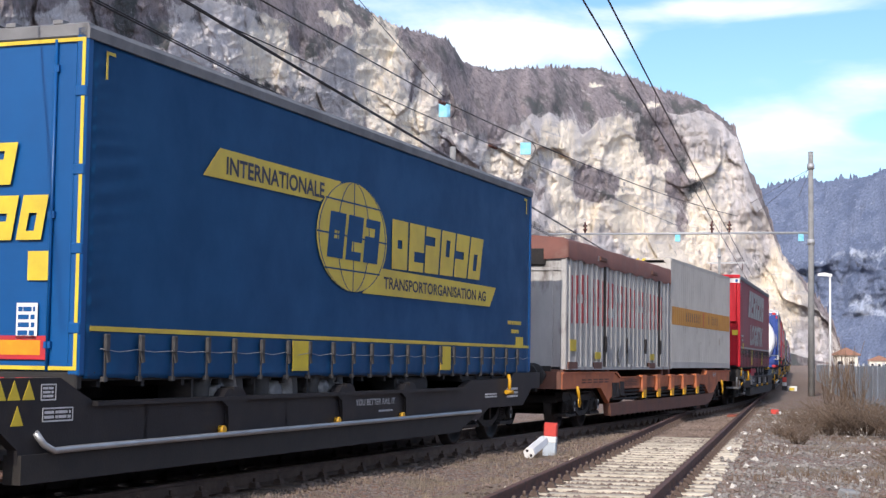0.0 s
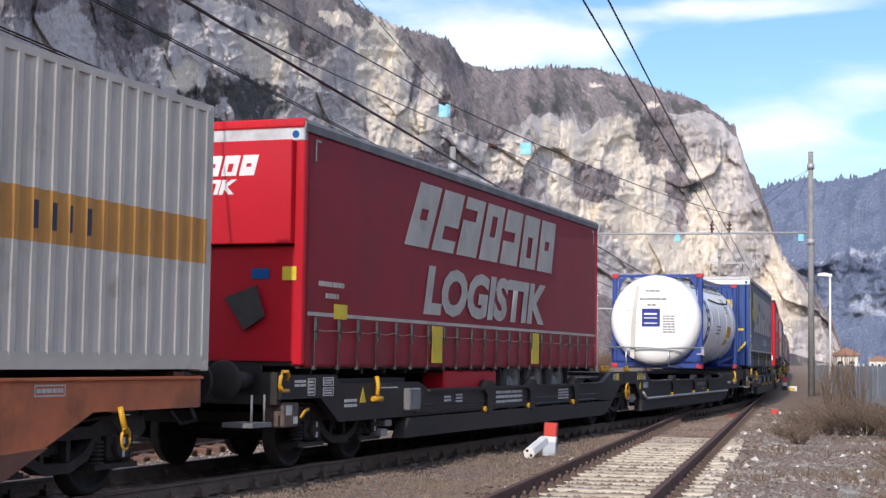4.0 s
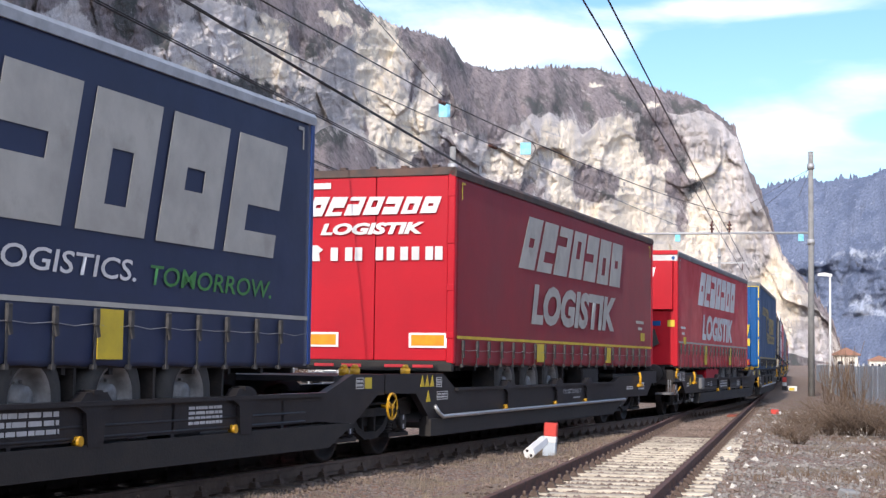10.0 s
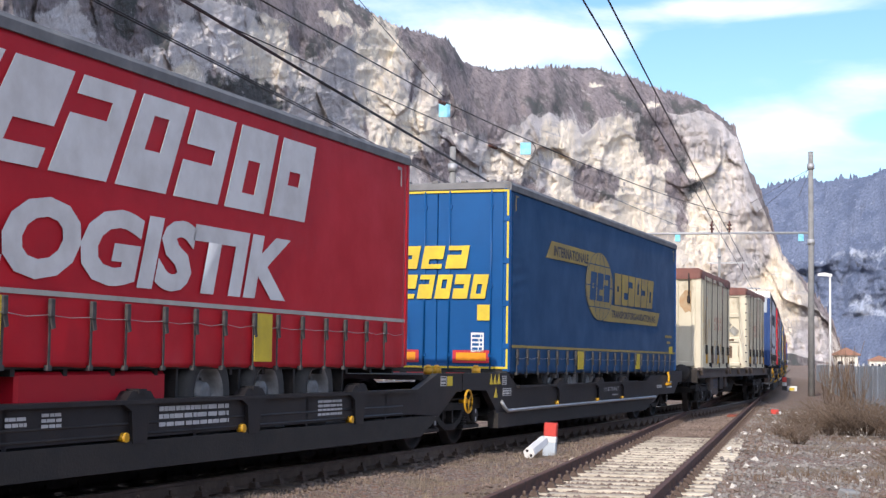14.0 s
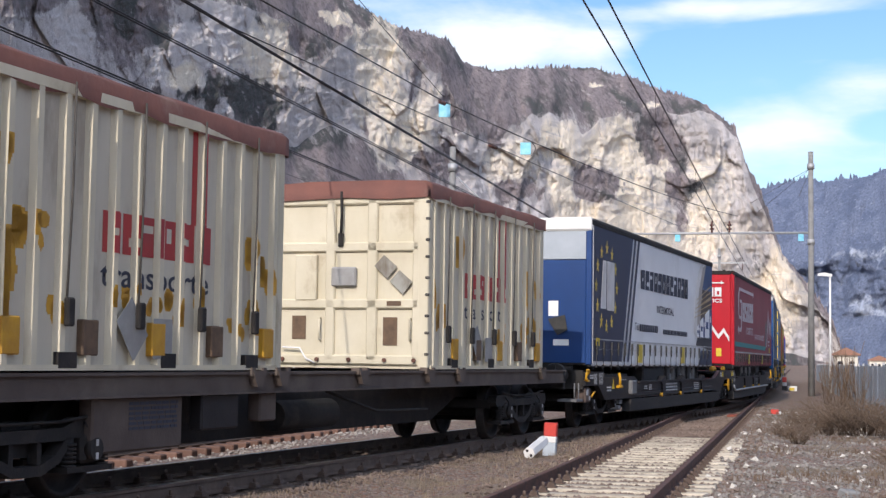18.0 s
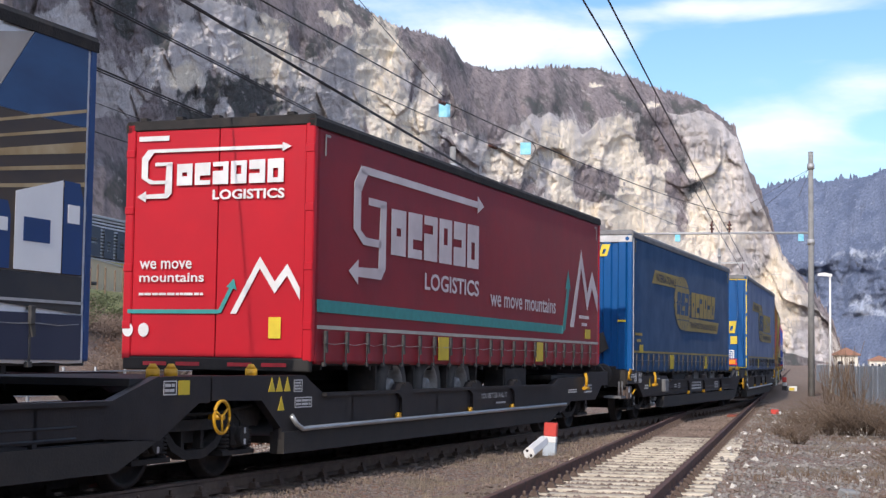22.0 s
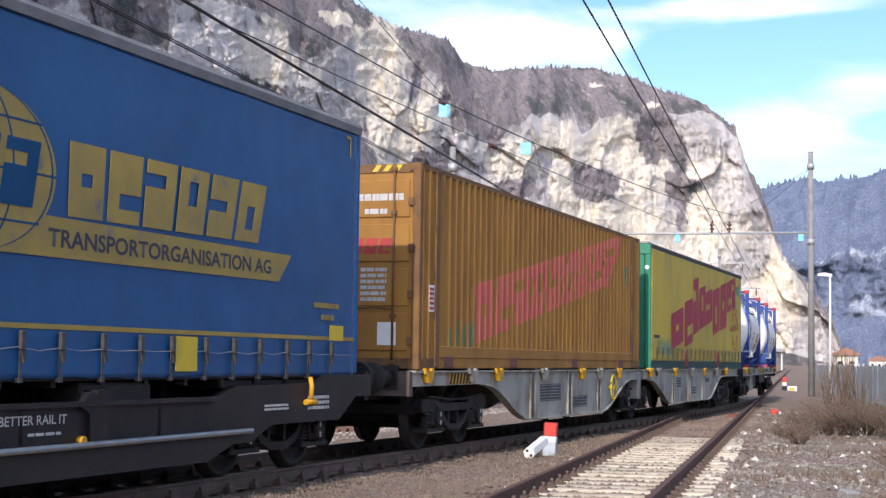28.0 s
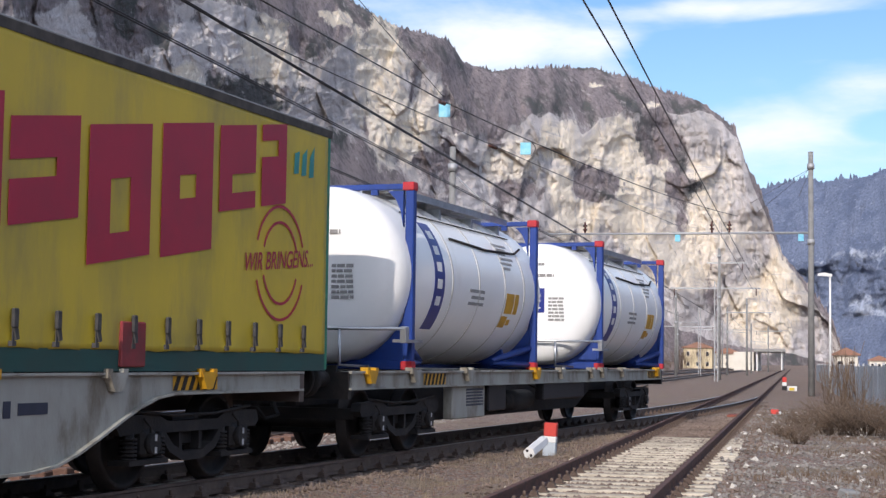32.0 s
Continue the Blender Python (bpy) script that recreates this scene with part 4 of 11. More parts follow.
def massif(name, label, crest, edge, foot, dist, material, azs, rows, amp, seed, bushy, pale=(), wooded=(), conifers=(), trees=0.0, base=-10.0):
    """Mountain flank. crest, edge and foot: azimuth in degrees and slope (height over distance) of the skyline, of the
    cliff's upper edge and of its foot; dist: azimuth and distance. Woods grow below the foot, above the edge and in gullies."""
    r1, r2 = int(rows * 0.20), int(rows * 0.82)
    rnd_ = random.Random(int(seed))
    verts, faces, woods, light, firs, cols = [], [], [], [], [], []
    for az in azs:
        D = float(np.interp(az, *zip(*dist)))
        a = radians(az) * 1900
        zc, ze, zf = (float(np.interp(az, *zip(*q))) for q in (crest, edge, foot))
        zf = max(0.002, zf * (1 + 0.05 * noise.noise(Vector((a * 0.011, seed, 0.5))) + 0.04 * noise.noise(Vector((a * 0.05, seed, 4.5)))))
        zc += 0.0008 * noise.fractal(Vector((a * 0.03, seed, 7.7)), 0.8, 2.0, 5)
        ze = min(ze * (1 + 0.03 * noise.noise(Vector((a * 0.02, seed, 9.5))) + 0.03 * noise.noise(Vector((a * 0.07, seed, 2.5)))), zc - 0.001)
        cols.append((az, D, a, min(zf, ze - 0.001) * D, ze * D, zc * D))
    for j in range(rows + 1):
        for az, D, a, zf, ze, zc in cols:
            if j <= r1:
                u = j / r1
                z, out, g, k = base + (zf - base) * u, -zf * (1 - u) * 1.35, 0.98 - 0.3 * u ** 8, 0.14
            elif j <= r2:
                u = (j - r1) / (r2 - r1)
                z, out, k = zf + (ze - zf) * u, (ze - zf) * u * 0.36, min(1.0, 8 * u + 0.22, 6 * (1 - u) + 0.25)
                g = 0.40 * max(0, 1 - 12 * u) + 0.34 * max(0, 1 - 7 * (1 - u))
            else:
                u = (j - r2) / (rows - r2)
                z, out, g, k = ze + (zc - ze) * math.sin(u * math.pi / 2), (ze - zf) * 0.36 + (zc - ze) * 1.5 * u, 0.62 + 0.34 * min(1, 2.5 * u), 0.25
            height, z = z, z * 1900 / D
            p = Vector((a, z, seed * 31.0))
            # buttresses split by sharp gullies, stepped by rock bands
            warp = 24 * noise.noise(p * 0.009)
            crag = abs(noise.noise(Vector((a * 0.0085 + warp * 0.006, z * 0.002, seed + 2))))
            rib = abs(noise.noise(Vector(((a + warp) * 0.024, z * 0.012, seed + 7))))
            chip = abs(noise.noise(Vector((a * 0.07 + 0.02 * z, z * 0.045, seed + 5)))) + 0.5 * abs(noise.noise(Vector((a * 0.17, z * 0.10 - 0.04 * a, seed + 15))))
            band = noise.noise(Vector((a * 0.005, z * 0.040, seed + 11)))
            shelf = noise.noise(Vector((a * 0.016, z * 0.13, seed + 13)))
            rough = noise.fractal(p * 0.022, 0.62, 2.1, 7)
            # tilted planar faces, higher than wide
            at = Vector(((a + warp) * 0.021, z * 0.011 + a * 0.003, seed * 3.0))
            cell = noise.voronoi(at)[1][0]
            turn, step = noise.cell_vector(cell * 5.3), at - cell
            facet = 0.34 * turn.x + 1.5 * (turn.y - 0.5) * step.x + 0.9 * (turn.z - 0.5) * step.y
            at = Vector((a * 0.062 + z * 0.012, z * 0.032, seed * 5.0))
            cell = noise.voronoi(at)[1][0]
            turn, step = noise.cell_vector(cell * 3.7), at - cell
            facet += 0.14 * turn.x + 0.42 * (turn.y - 0.5) * step.x + 0.3 * (turn.z - 0.5) * step.y
            relief = 1.9 * crag + 0.5 * rib + 0.26 * chip + 1.1 * facet - 0.4
            r = D + out - amp * D / 1900 * (k * (relief - 0.55 - 0.30 * band - 0.10 * shelf) + 0.34 * rough * (0.3 + 0.7 * k))
            z = height
            if j < rows:
                z += amp * D / 1900 * 0.16 * noise.fractal(p * 0.03 + Vector((3, 1, 4)), 1.0, 2.0, 4)
            elif trees:
                z += trees * D / 1900 * (rnd_.random() ** 2) * (0.4 + 0.6 * (noise.noise(Vector((a * 0.02, 3.0, seed))) > -0.2))
            gully = max(0.0, 1 - 7.0 * crag) + 0.5 * max(0.0, 1 - 9.0 * rib)
            g += k * (bushy + 0.55 * gully + 0.5 * max(0.0, band - 0.15) + 0.55 * noise.noise(Vector((a * 0.009, z * 0.016, seed + 21))))
            slope = z / D
            w = patch(wooded, az, slope, p)
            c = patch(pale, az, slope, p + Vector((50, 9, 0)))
            g += 0.95 * max(0.0, min(1.0, w + 0.6)) - 0.55 * max(0.0, min(1.0, 1.3 * c + 0.5))
            z *= r / D if z > 0 else 1.0
            verts.append((r * math.sin(radians(az)), r * math.cos(radians(az)), z))
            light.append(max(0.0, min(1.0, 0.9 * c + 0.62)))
            firs.append(max(0.0, min(1.0, patch(conifers, az, slope, p + Vector((9, 70, 3))) + 0.5)))
            woods.append(min(1.0, max(0.0, g)))
    nn = len(azs)
    for j in range(rows):
        for i in range(nn - 1):
            faces.append((j * nn + i, j * nn + i + 1, (j + 1) * nn + i + 1, (j + 1) * nn + i))
    me = bpy.data.meshes.new(name)
    me.from_pydata(verts, [], faces)
    me.polygons.foreach_set("use_smooth", [True] * len(faces))
    me.attributes.new("woods", "FLOAT", "POINT").data.foreach_set("value", woods)
    me.attributes.new("firs", "FLOAT", "POINT").data.foreach_set("value", firs)
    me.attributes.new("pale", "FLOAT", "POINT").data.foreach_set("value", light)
    me.materials.append(material)
    return tagged(new(name, me), label, "mountain", kind="structure")


def steps(a, b, n):
    return [a + (b - a) * i / n for i in range(n)]


# rock and wood tones are lifted to carry the haze over the massif
M_HAZED_ROCK = rock_material("limestone", (1.0, 0.89, 0.73), (0.68, 0.64, 0.635), (0.34, 0.295, 0.305), (0.125, 0.135, 0.135), 0.52)
# blue of distance haze is put into the base colours
M_HAZE_BLUEHILL = rock_material("far_wooded_rock_haze_tint", (0.62, 0.66, 0.75), (0.44, 0.49, 0.60), (0.185, 0.225, 0.33), (0.135, 0.17, 0.265), 0.50)
CREST = [(-75, 0.26), (-45, 0.32), (-24, 0.33), (-16.5, 0.305), (-12.4, 0.286), (-7.4, 0.258), (-4.0, 0.24), (-3.0, 0.2305), (-1.9, 0.2207), (-0.5, 0.2143), (0.13, 0.2107), (0.41, 0.2036), (0.63, 0.1975), (1.75, 0.191), (2.5, 0.193),
         (4.6, 0.194), (5.6, 0.1933), (6.86, 0.1875), (8.45, 0.176), (9.8, 0.1682), (10.84, 0.1531), (11.05, 0.142), (11.25, 0.129), (11.76, 0.1124), (12.07, 0.0959), (12.57, 0.0704), (13.28, 0.0559), (14.27, 0.0308), (14.75, 0.006)]
EDGE = [(-75, 0.22), (-24, 0.28), (-16.5, 0.262), (-12.5, 0.245), (-9.8, 0.236), (-6.6, 0.224), (-4.9, 0.206), (-3.6, 0.218), (-1.9, 0.210), (-0.2, 0.189), (1.1, 0.146), (2.2, 0.157), (3.7, 0.162), (5.2, 0.154), (6.7, 0.163),
        (8.3, 0.1655), (10.0, 0.160), (10.94, 0.146), (11.46, 0.116), (12.07, 0.09), (12.57, 0.067), (14.27, 0.028), (14.75, 0.004)]
FOOT = [(-75, 0.08), (-24, 0.12), (-16.3, 0.132), (-14.4, 0.144), (-12.6, 0.153), (-11.1, 0.144), (-8.4, 0.142), (-5.5, 0.142), (-4.0, 0.148), (-2.9, 0.138), (-1.8, 0.124), (-0.3, 0.104), (1.2, 0.088), (4.6, 0.055), (9.8, 0.015), (14.75, 0.001)]
# cream rock faces with sunlight painted in, and clumps of trees on ledges and spurs
LIT_CREAM = [(-2.3, 0.18, 0.95, 0.041), (-1.0, 0.151, 0.85, 0.022), (2.5, 0.131, 0.74, 0.014), (5.5, 0.137, 1.06, 0.016), (4.55, 0.148, 0.64, 0.009), (7.7, 0.122, 0.95, 0.017), (9.1, 0.118, 0.95, 0.013), (3.9, 0.148, 0.21, 0.013),
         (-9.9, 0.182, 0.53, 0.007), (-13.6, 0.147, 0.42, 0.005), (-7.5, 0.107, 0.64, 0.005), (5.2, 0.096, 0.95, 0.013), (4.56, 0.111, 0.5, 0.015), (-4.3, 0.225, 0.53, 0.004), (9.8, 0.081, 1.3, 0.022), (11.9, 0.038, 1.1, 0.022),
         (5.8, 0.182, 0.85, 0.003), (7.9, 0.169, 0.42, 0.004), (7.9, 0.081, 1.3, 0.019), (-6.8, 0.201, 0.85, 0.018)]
CLUMPS = [(-14.6, 0.252, 2.2, 0.022), (5.5, 0.1165, 1.1, 0.010), (2.65, 0.113, 0.9, 0.007), (1.3, 0.170, 0.9, 0.022), (-7.7, 0.166, 1.7, 0.016), (-9.6, 0.152, 1.6, 0.010), (-11.6, 0.216, 0.95, 0.015), (-5.3, 0.212, 0.5, 0.012), (0.3, 0.125, 0.45, 0.015), (3.0, 0.182, 1.3, 0.013), (9.4, 0.1146, 0.5, 0.004), (7.7, 0.144, 0.4, 0.012)]
CONIFERS = [(-8.6, 0.147, 2.8, 0.009), (-7.5, 0.167, 2.0, 0.017), (-6.0, 0.150, 1.9, 0.011), (-11.5, 0.105, 1.0, 0.009), (-9.5, 0.12, 1.2, 0.006), (-5.2, 0.20, 0.25, 0.012), (-12.0, 0.215, 0.4, 0.02)]
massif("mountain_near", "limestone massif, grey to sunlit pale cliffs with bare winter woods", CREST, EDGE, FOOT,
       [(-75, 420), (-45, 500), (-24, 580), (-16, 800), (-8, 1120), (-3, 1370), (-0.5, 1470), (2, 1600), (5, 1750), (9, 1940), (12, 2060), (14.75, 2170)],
       M_HAZED_ROCK, steps(-75, -18, 60) + steps(-18, 14.75, 880) + [14.75], 250, 26, 3.0, 0.04, LIT_CREAM, CLUMPS, CONIFERS, 7.0)
# past 18 degrees this flank is unseen, added to dim reflections on the train
massif("mountain_far", "distant dark wooded mountain with blue haze in its colour",
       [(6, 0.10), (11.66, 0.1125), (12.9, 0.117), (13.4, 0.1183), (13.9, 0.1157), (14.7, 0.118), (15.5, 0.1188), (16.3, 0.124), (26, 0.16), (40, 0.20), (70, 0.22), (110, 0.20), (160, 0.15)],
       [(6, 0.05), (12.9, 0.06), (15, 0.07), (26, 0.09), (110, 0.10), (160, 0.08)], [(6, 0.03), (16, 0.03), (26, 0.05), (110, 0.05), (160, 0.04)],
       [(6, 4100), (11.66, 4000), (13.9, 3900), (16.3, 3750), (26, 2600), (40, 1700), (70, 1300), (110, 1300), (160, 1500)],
       M_HAZE_BLUEHILL, steps(6, 18, 220) + steps(18, 160, 130) + [160], 70, 36, 15.0, 0.75, trees=8.0)
# out of view; added to close off the bright horizon behind the camera
massif("mountain_behind", "unseen wooded valley side added behind the station", [(160, 0.15), (200, 0.12), (240, 0.13), (285, 0.20)], [(160, 0.08), (240, 0.08), (285, 0.12)], [(160, 0.04), (285, 0.06)],
       [(160, 1500), (200, 1700), (240, 1500), (285, 900)], M_HAZE_BLUEHILL, steps(160, 285, 100) + [285], 30, 30, 21.0, 1.2)

# ---- station tracks to the left ----
SLEEPER_C = sleeper_mesh("sleeper_brown", mat("red_brown_sleeper", (0.17, 0.095, 0.07), 0.9, 0, (0.11, 0.065, 0.05), 7, bump=0.5, vary=0.2))
for k, lat in enumerate((-8.5, -13.2, -17.9)):
    tr = thing("track_%d" % (k + 1), "station track with rusty brown rails", "railway track", kind="structure")
    pts = [(*along(lat, d), TH1) for d in (8, 30, 60, 110, 180, 300, 480)]
    for s in (-0.7525, 0.7525):
        part("rail", rail_mesh("rail", pts, s, (M_RAIL_MAIN, M_RAIL_TOP), -0.02), None, tr)
    for q in range(46):
        x, y = along(lat, 14 + q * 0.62)
        lay(tr, SLEEPER_C, x, y, TH1, -0.03, "sleeper")

# ---- posts, masts, lamps ----
M_CONCRETE = mat("weathered_concrete", (0.25, 0.25, 0.245), 0.85, 0, (0.19, 0.19, 0.185), 3, bump=0.2, spot=(0.2, 0.19, 0.17), spot_scale=0.8)
M_GALV = mat("galvanised_mast", (0.42, 0.43, 0.44), 0.55, 0.4, (0.34, 0.35, 0.36), 4)
M_WIRE = mat("dark_copper_wire", (0.035, 0.03, 0.03), 0.5, 0.4)
M_INSUL = mat("blue_glazed_sign", (0.12, 0.5, 0.7), 0.4, 0, (0.3, 0.62, 0.72), 6)
M_CERAMIC = mat("brown_insulator", (0.10, 0.04, 0.03), 0.25)
M_SIGNALBLACK = mat("signal_black", (0.015, 0.015, 0.016), 0.5)
M_REDPAINT = mat("red_marker_paint", (0.62, 0.05, 0.035), 0.55, 0, (0.5, 0.05, 0.04), 6)
M_PALEBLUE = mat("pale_blue_grey_tone", (0.46, 0.52, 0.58), 0.6, 0, (0.38, 0.43, 0.48), 5)


def ground_at(x, y):
    return ground_z(x, y)


def concrete_mast(lat, ahead, height, r=0.17, label="tall grey concrete catenary mast"):
    x, y = along(lat, ahead)
    ob = thing("catenary_mast", label, "mast", "catenary masts", m=pose(x, y, ground_at(x, y) - 0.1, 0, 0, -13))
    bm = bm_new()
    cyl(bm, (0, 0, 0), (0, 0, height), r, 14, r * 0.72)
    part("pole", bm, M_CONCRETE, ob)
    for z in (height - 0.9, height * 0.62):
        bm = bm_new()
        cyl(bm, (0, 0, z), (0, 0, z + 0.28), r * 0.95 + 0.03, 12)
        part("clamp_band", bm, M_GALV, ob)
    return ob


def lattice_mast(lat, ahead, height):
    x, y = along(lat, ahead)
    ob = thing("lattice_mast", "slim galvanised lattice mast", "mast", "lattice masts", m=pose(x, y, ground_at(x, y) - 0.1, 0, 0, -13))
    for s in (-0.14, 0.14):
        bm = bm_new()
        box(bm, s - 0.035, s + 0.035, -0.05, 0.05, 0, height)
        part("upright", bm, M_GALV, ob)
    bm = bm_new()
    n = int(height / 0.45)
    for k in range(n):
        z0, z1 = k * height / n, (k + 1) * height / n
        a, b = (-0.12, 0.12) if k % 2 else (0.12, -0.12)
        tube(bm, [(a, 0, z0 + 0.02), (b, 0, z1 - 0.02)], 0.026, 4)
    part("bracing", bm, M_GALV, ob)
    return ob


mast = concrete_mast(2.95, 80, 12.6)
bm = bm_new()
cyl(bm, (-13.6, 0, 8.42), (0.1, 0, 8.42), 0.055, 8)
cyl(bm, (-7.0, 0, 8.46), (-0.1, 0, 8.46), 0.03, 6)
part("cross_beam", bm, M_GALV, mast, "long horizontal cross beam")
for px in (-6.75, -0.5):
    bm = bm_new()
    cbox(bm, px - 0.14, px + 0.14, -0.05, 0.05, 8.0, 8.36, 0.02)
    part("blue_sign", bm, M_INSUL, mast)
for px in (-11.6, -5.0, -4.1):
    bm = bm_new()
    cyl(bm, (px, 0, 8.42), (px, 0, 9.05), 0.05, 8)
    cyl(bm, (px, 0, 8.6), (px, 0, 8.7), 0.11, 10)
    cyl(bm, (px, 0, 8.8), (px, 0, 8.9), 0.11, 10)
    part("insulator", bm, M_CERAMIC, mast)
for k, (ex, ez) in enumerate(((-3.2, 10.6), (-2.8, 10.1), (-0.6, 10.9))):
    bm = bm_new()
    tube(bm, [(0, 0, 11.75), (ex, 6.0, ez)], 0.012, 4)
    part("guy_wire", bm, M_WIRE, mast)
for lat, ahead, h in ((-9.9, 53.5, 9.4), (-10.3, 165, 9.5), (-7.0, 215, 9.5), (-5.0, 260, 8.5)):
    m2 = concrete_mast(lat, ahead, h, 0.15, "grey concrete catenary mast with bracket arm")
    bm = bm_new()
    cyl(bm, (0, 0, h * 0.64), (2.6, 0, h * 0.64 - 0.1), 0.035, 6)
    cyl(bm, (0, 0, h * 0.9), (2.4, 0, h * 0.66), 0.02, 6)
    part("bracket_arm", bm, M_GALV, m2)
    bm = bm_new()
    cyl(bm, (0.5, 0, h * 0.64 - 0.4), (0.5, 0, h * 0.64 - 0.05), 0.06, 8)
    part("insulator", bm, M_WHITE, m2)
lat_m = lattice_mast(-19.9, 76, 7.4)
bm = bm_new()
cbox(bm, -0.2, 0.2, -0.09, -0.05, 2.2, 2.62, 0.01)
part("sign_board", bm, M_WHITE, lat_m)
bm = bm_new()
box(bm, -0.04, 0.04, -0.1, -0.09, 2.3, 2.52)
part("sign_mark", bm, M_DARKINK, lat_m)
for lat, ahead, h in ((-4.6, 136, 8.9), (-9.3, 190, 8.5)):
    lattice_mast(lat, ahead, h)
for lat, ahead, h, booms in ((-5.0, 150, 12.8, ((-4.7, 3.9, 8.95), (-1.2, 2.6, 11.4))), (-4.3, 213, 10.6, ((-2.5, 3.5, 8.7),)), (-2.9, 300, 9.0, ((-2.6, 2.6, 8.0),)), (-16.4, 250, 10.0, ((-3.0, 6.0, 7.6),)), (-20.0, 175, 10.0, ((-1.0, 6.0, 7.8),)), (-12.5, 320, 10.5, ((-6.0, 6.0, 8.6),))):
    m3 = concrete_mast(lat, ahead, h, 0.16, "grey concrete catenary mast with cross boom")
    for b0, b1, z in booms:
        bm = bm_new()
        box(bm, b0, b1, -0.05, 0.05, z - 0.06, z + 0.06)
        part("cross_boom", bm, M_GALV, m3)
        for q in (b0 + 0.4, b1 - 0.4):
            bm = bm_new()
            cyl(bm, (q, 0, z - 0.7), (q, 0, z), 0.05, 6)
            part("boom_hanger", bm, M_CERAMIC, m3)

# two-lamp signal
sx, sy = along(-11.8, 34.4)
sig = thing("railway_signal", "two-lamp railway signal with white ringed targets", "signal", m=pose(sx, sy, ground_at(sx, sy) - 0.05, 0, 0, 14))
bm = bm_new()
cyl(bm, (0, 0, 0), (0, 0, 3.3), 0.045, 10)
part("post", bm, M_GALV, sig)
for z in (3.36, 3.86):
    bm = bm_new()
    lathe(bm, [(-0.12, 0.15), (-0.13, 0.205), (-0.10, 0.205), (-0.10, 0.15)], "y", 24, 0, z)
    part("target_ring", bm, M_WHITE, sig)
    bm = bm_new()
    cyl(bm, (0, -0.115, z), (0, 0.1, z), 0.15, 20)
    cyl(bm, (0, -0.32, z + 0.02), (0, -0.115, z), 0.10, 12, 0.11, caps=False)
    part("lamp_housing", bm, M_SIGNALBLACK, sig)
bm = bm_new()
for s in (0.09, 0.22):
    tube(bm, [(s, 0.02, 0), (s, 0.02, 2.9)], 0.012, 5)
for k in range(11):
    tube(bm, [(0.09, 0.02, 0.2 + k * 0.25), (0.22, 0.02, 0.2 + k * 0.25)], 0.01, 5)
part("ladder", bm, M_GALV, sig)
bm = bm_new()
cbox(bm, 0.12, 0.3, -0.05, 0.1, 3.4, 3.62, 0.01)
cbox(bm, -0.14, 0.02, -0.1, 0.0, 2.7, 3.0, 0.02)
part("relay_box", bm, M_GALV, sig)
bm = bm_new()
cbox(bm, -0.12, 0.1, -0.07, -0.05, 2.1, 2.4, 0.01)
part("number_plate", bm, M_WHITE, sig)
bm = bm_new()
box(bm, -0.08, -0.02, -0.075, -0.07, 2.15, 2.35)
box(bm, 0.0, 0.06, -0.075, -0.07, 2.15, 2.35)
part("number_bar", bm, M_DARKINK, sig)

# street lamp by the fence
lx, ly = along(4.1, 90)
lamp = thing("street_lamp", "slim white street lamp with a flat head", "street lamp", m=pose(lx, ly, ground_at(lx, ly), 0, 0, -13))
bm = bm_new()
cyl(bm, (0, 0, 0), (0, 0, 6.7), 0.075, 10, 0.05)
part("pole", bm, M_WHITE, lamp)
bm = bm_new()
prism(bm, [(-0.7, 6.68), (0.12, 6.62), (0.12, 6.76), (-0.3, 6.86), (-0.66, 6.8)], "y", -0.13, 0.13)
part("lamp_head", bm, M_WHITE, lamp)

# marker post and white pipe beside the branch line
px_, py_ = 1.79, 25.2
post = thing("marker_post", "red, white and grey fouling-point marker post", "marker post", m=pose(px_, py_, ground_at(px_, py_), 0, 3, -14))
for z0_, z1_, m_ in ((-0.1, 0.22, M_PALEBLUE), (0.22, 0.32, M_WHITE), (0.32, 0.54, M_REDPAINT)):
    bm = bm_new()
    cbox(bm, -0.105, 0.105, -0.08, 0.08, z0_, z1_, 0.012)
    part("painted_band", bm, m_, post)
pipe = thing("concrete_stake", "white painted concrete stake lying against the marker post", "stake", m=pose(1.37, 23.7, ground_at(1.37, 23.7) + 0.09, 8, 0, -17))
bm = bm_new()
cyl(bm, (0, 0, 0), (0, 0.95, 0), 0.095, 6, smooth=False)
part("stake_body", bm, M_WHITE, pipe)
# bolt holes are only black discs, their inner shade given as colour
for a, z in ((-0.03, 0.035), (0.03, -0.035)):
    bm = bm_new()
    cyl(bm, (a, -0.004, z), (a, 0.004, z), 0.022, 10)
    part("bolt_hole", bm, M_SIGNALBLACK, pipe)

# ---- overhead wires ----


def wire(name, a, b, sag=0.0, r=0.012, label="dark copper overhead wire above the tracks", n=10):
    bm = bm_new()
    a, b = Vector(a), Vector(b)
    tube(bm, [a.lerp(b, k / n) - Vector((0, 0, sag * 4 * (k / n) * (1 - k / n))) for k in range(n + 1)], r, 5)
    return tagged(new(name, mesh_of(name, bm, M_WIRE)), label, "wire", "overhead wires")


def above(lat, ahead, z):
    return (*along(lat, ahead), z)

# ---- semi-trailers ----


def tyre_mesh():
    bm = bm_new()
    lathe(bm, [(-0.16, 0.30), (-0.17, 0.42), (-0.14, 0.49), (-0.05, 0.505), (0.05, 0.505), (0.14, 0.49), (0.17, 0.42), (0.16, 0.30)], "x", 28, caps=(True, False))
    return mesh_of("tyre", bm, M_TYRE)


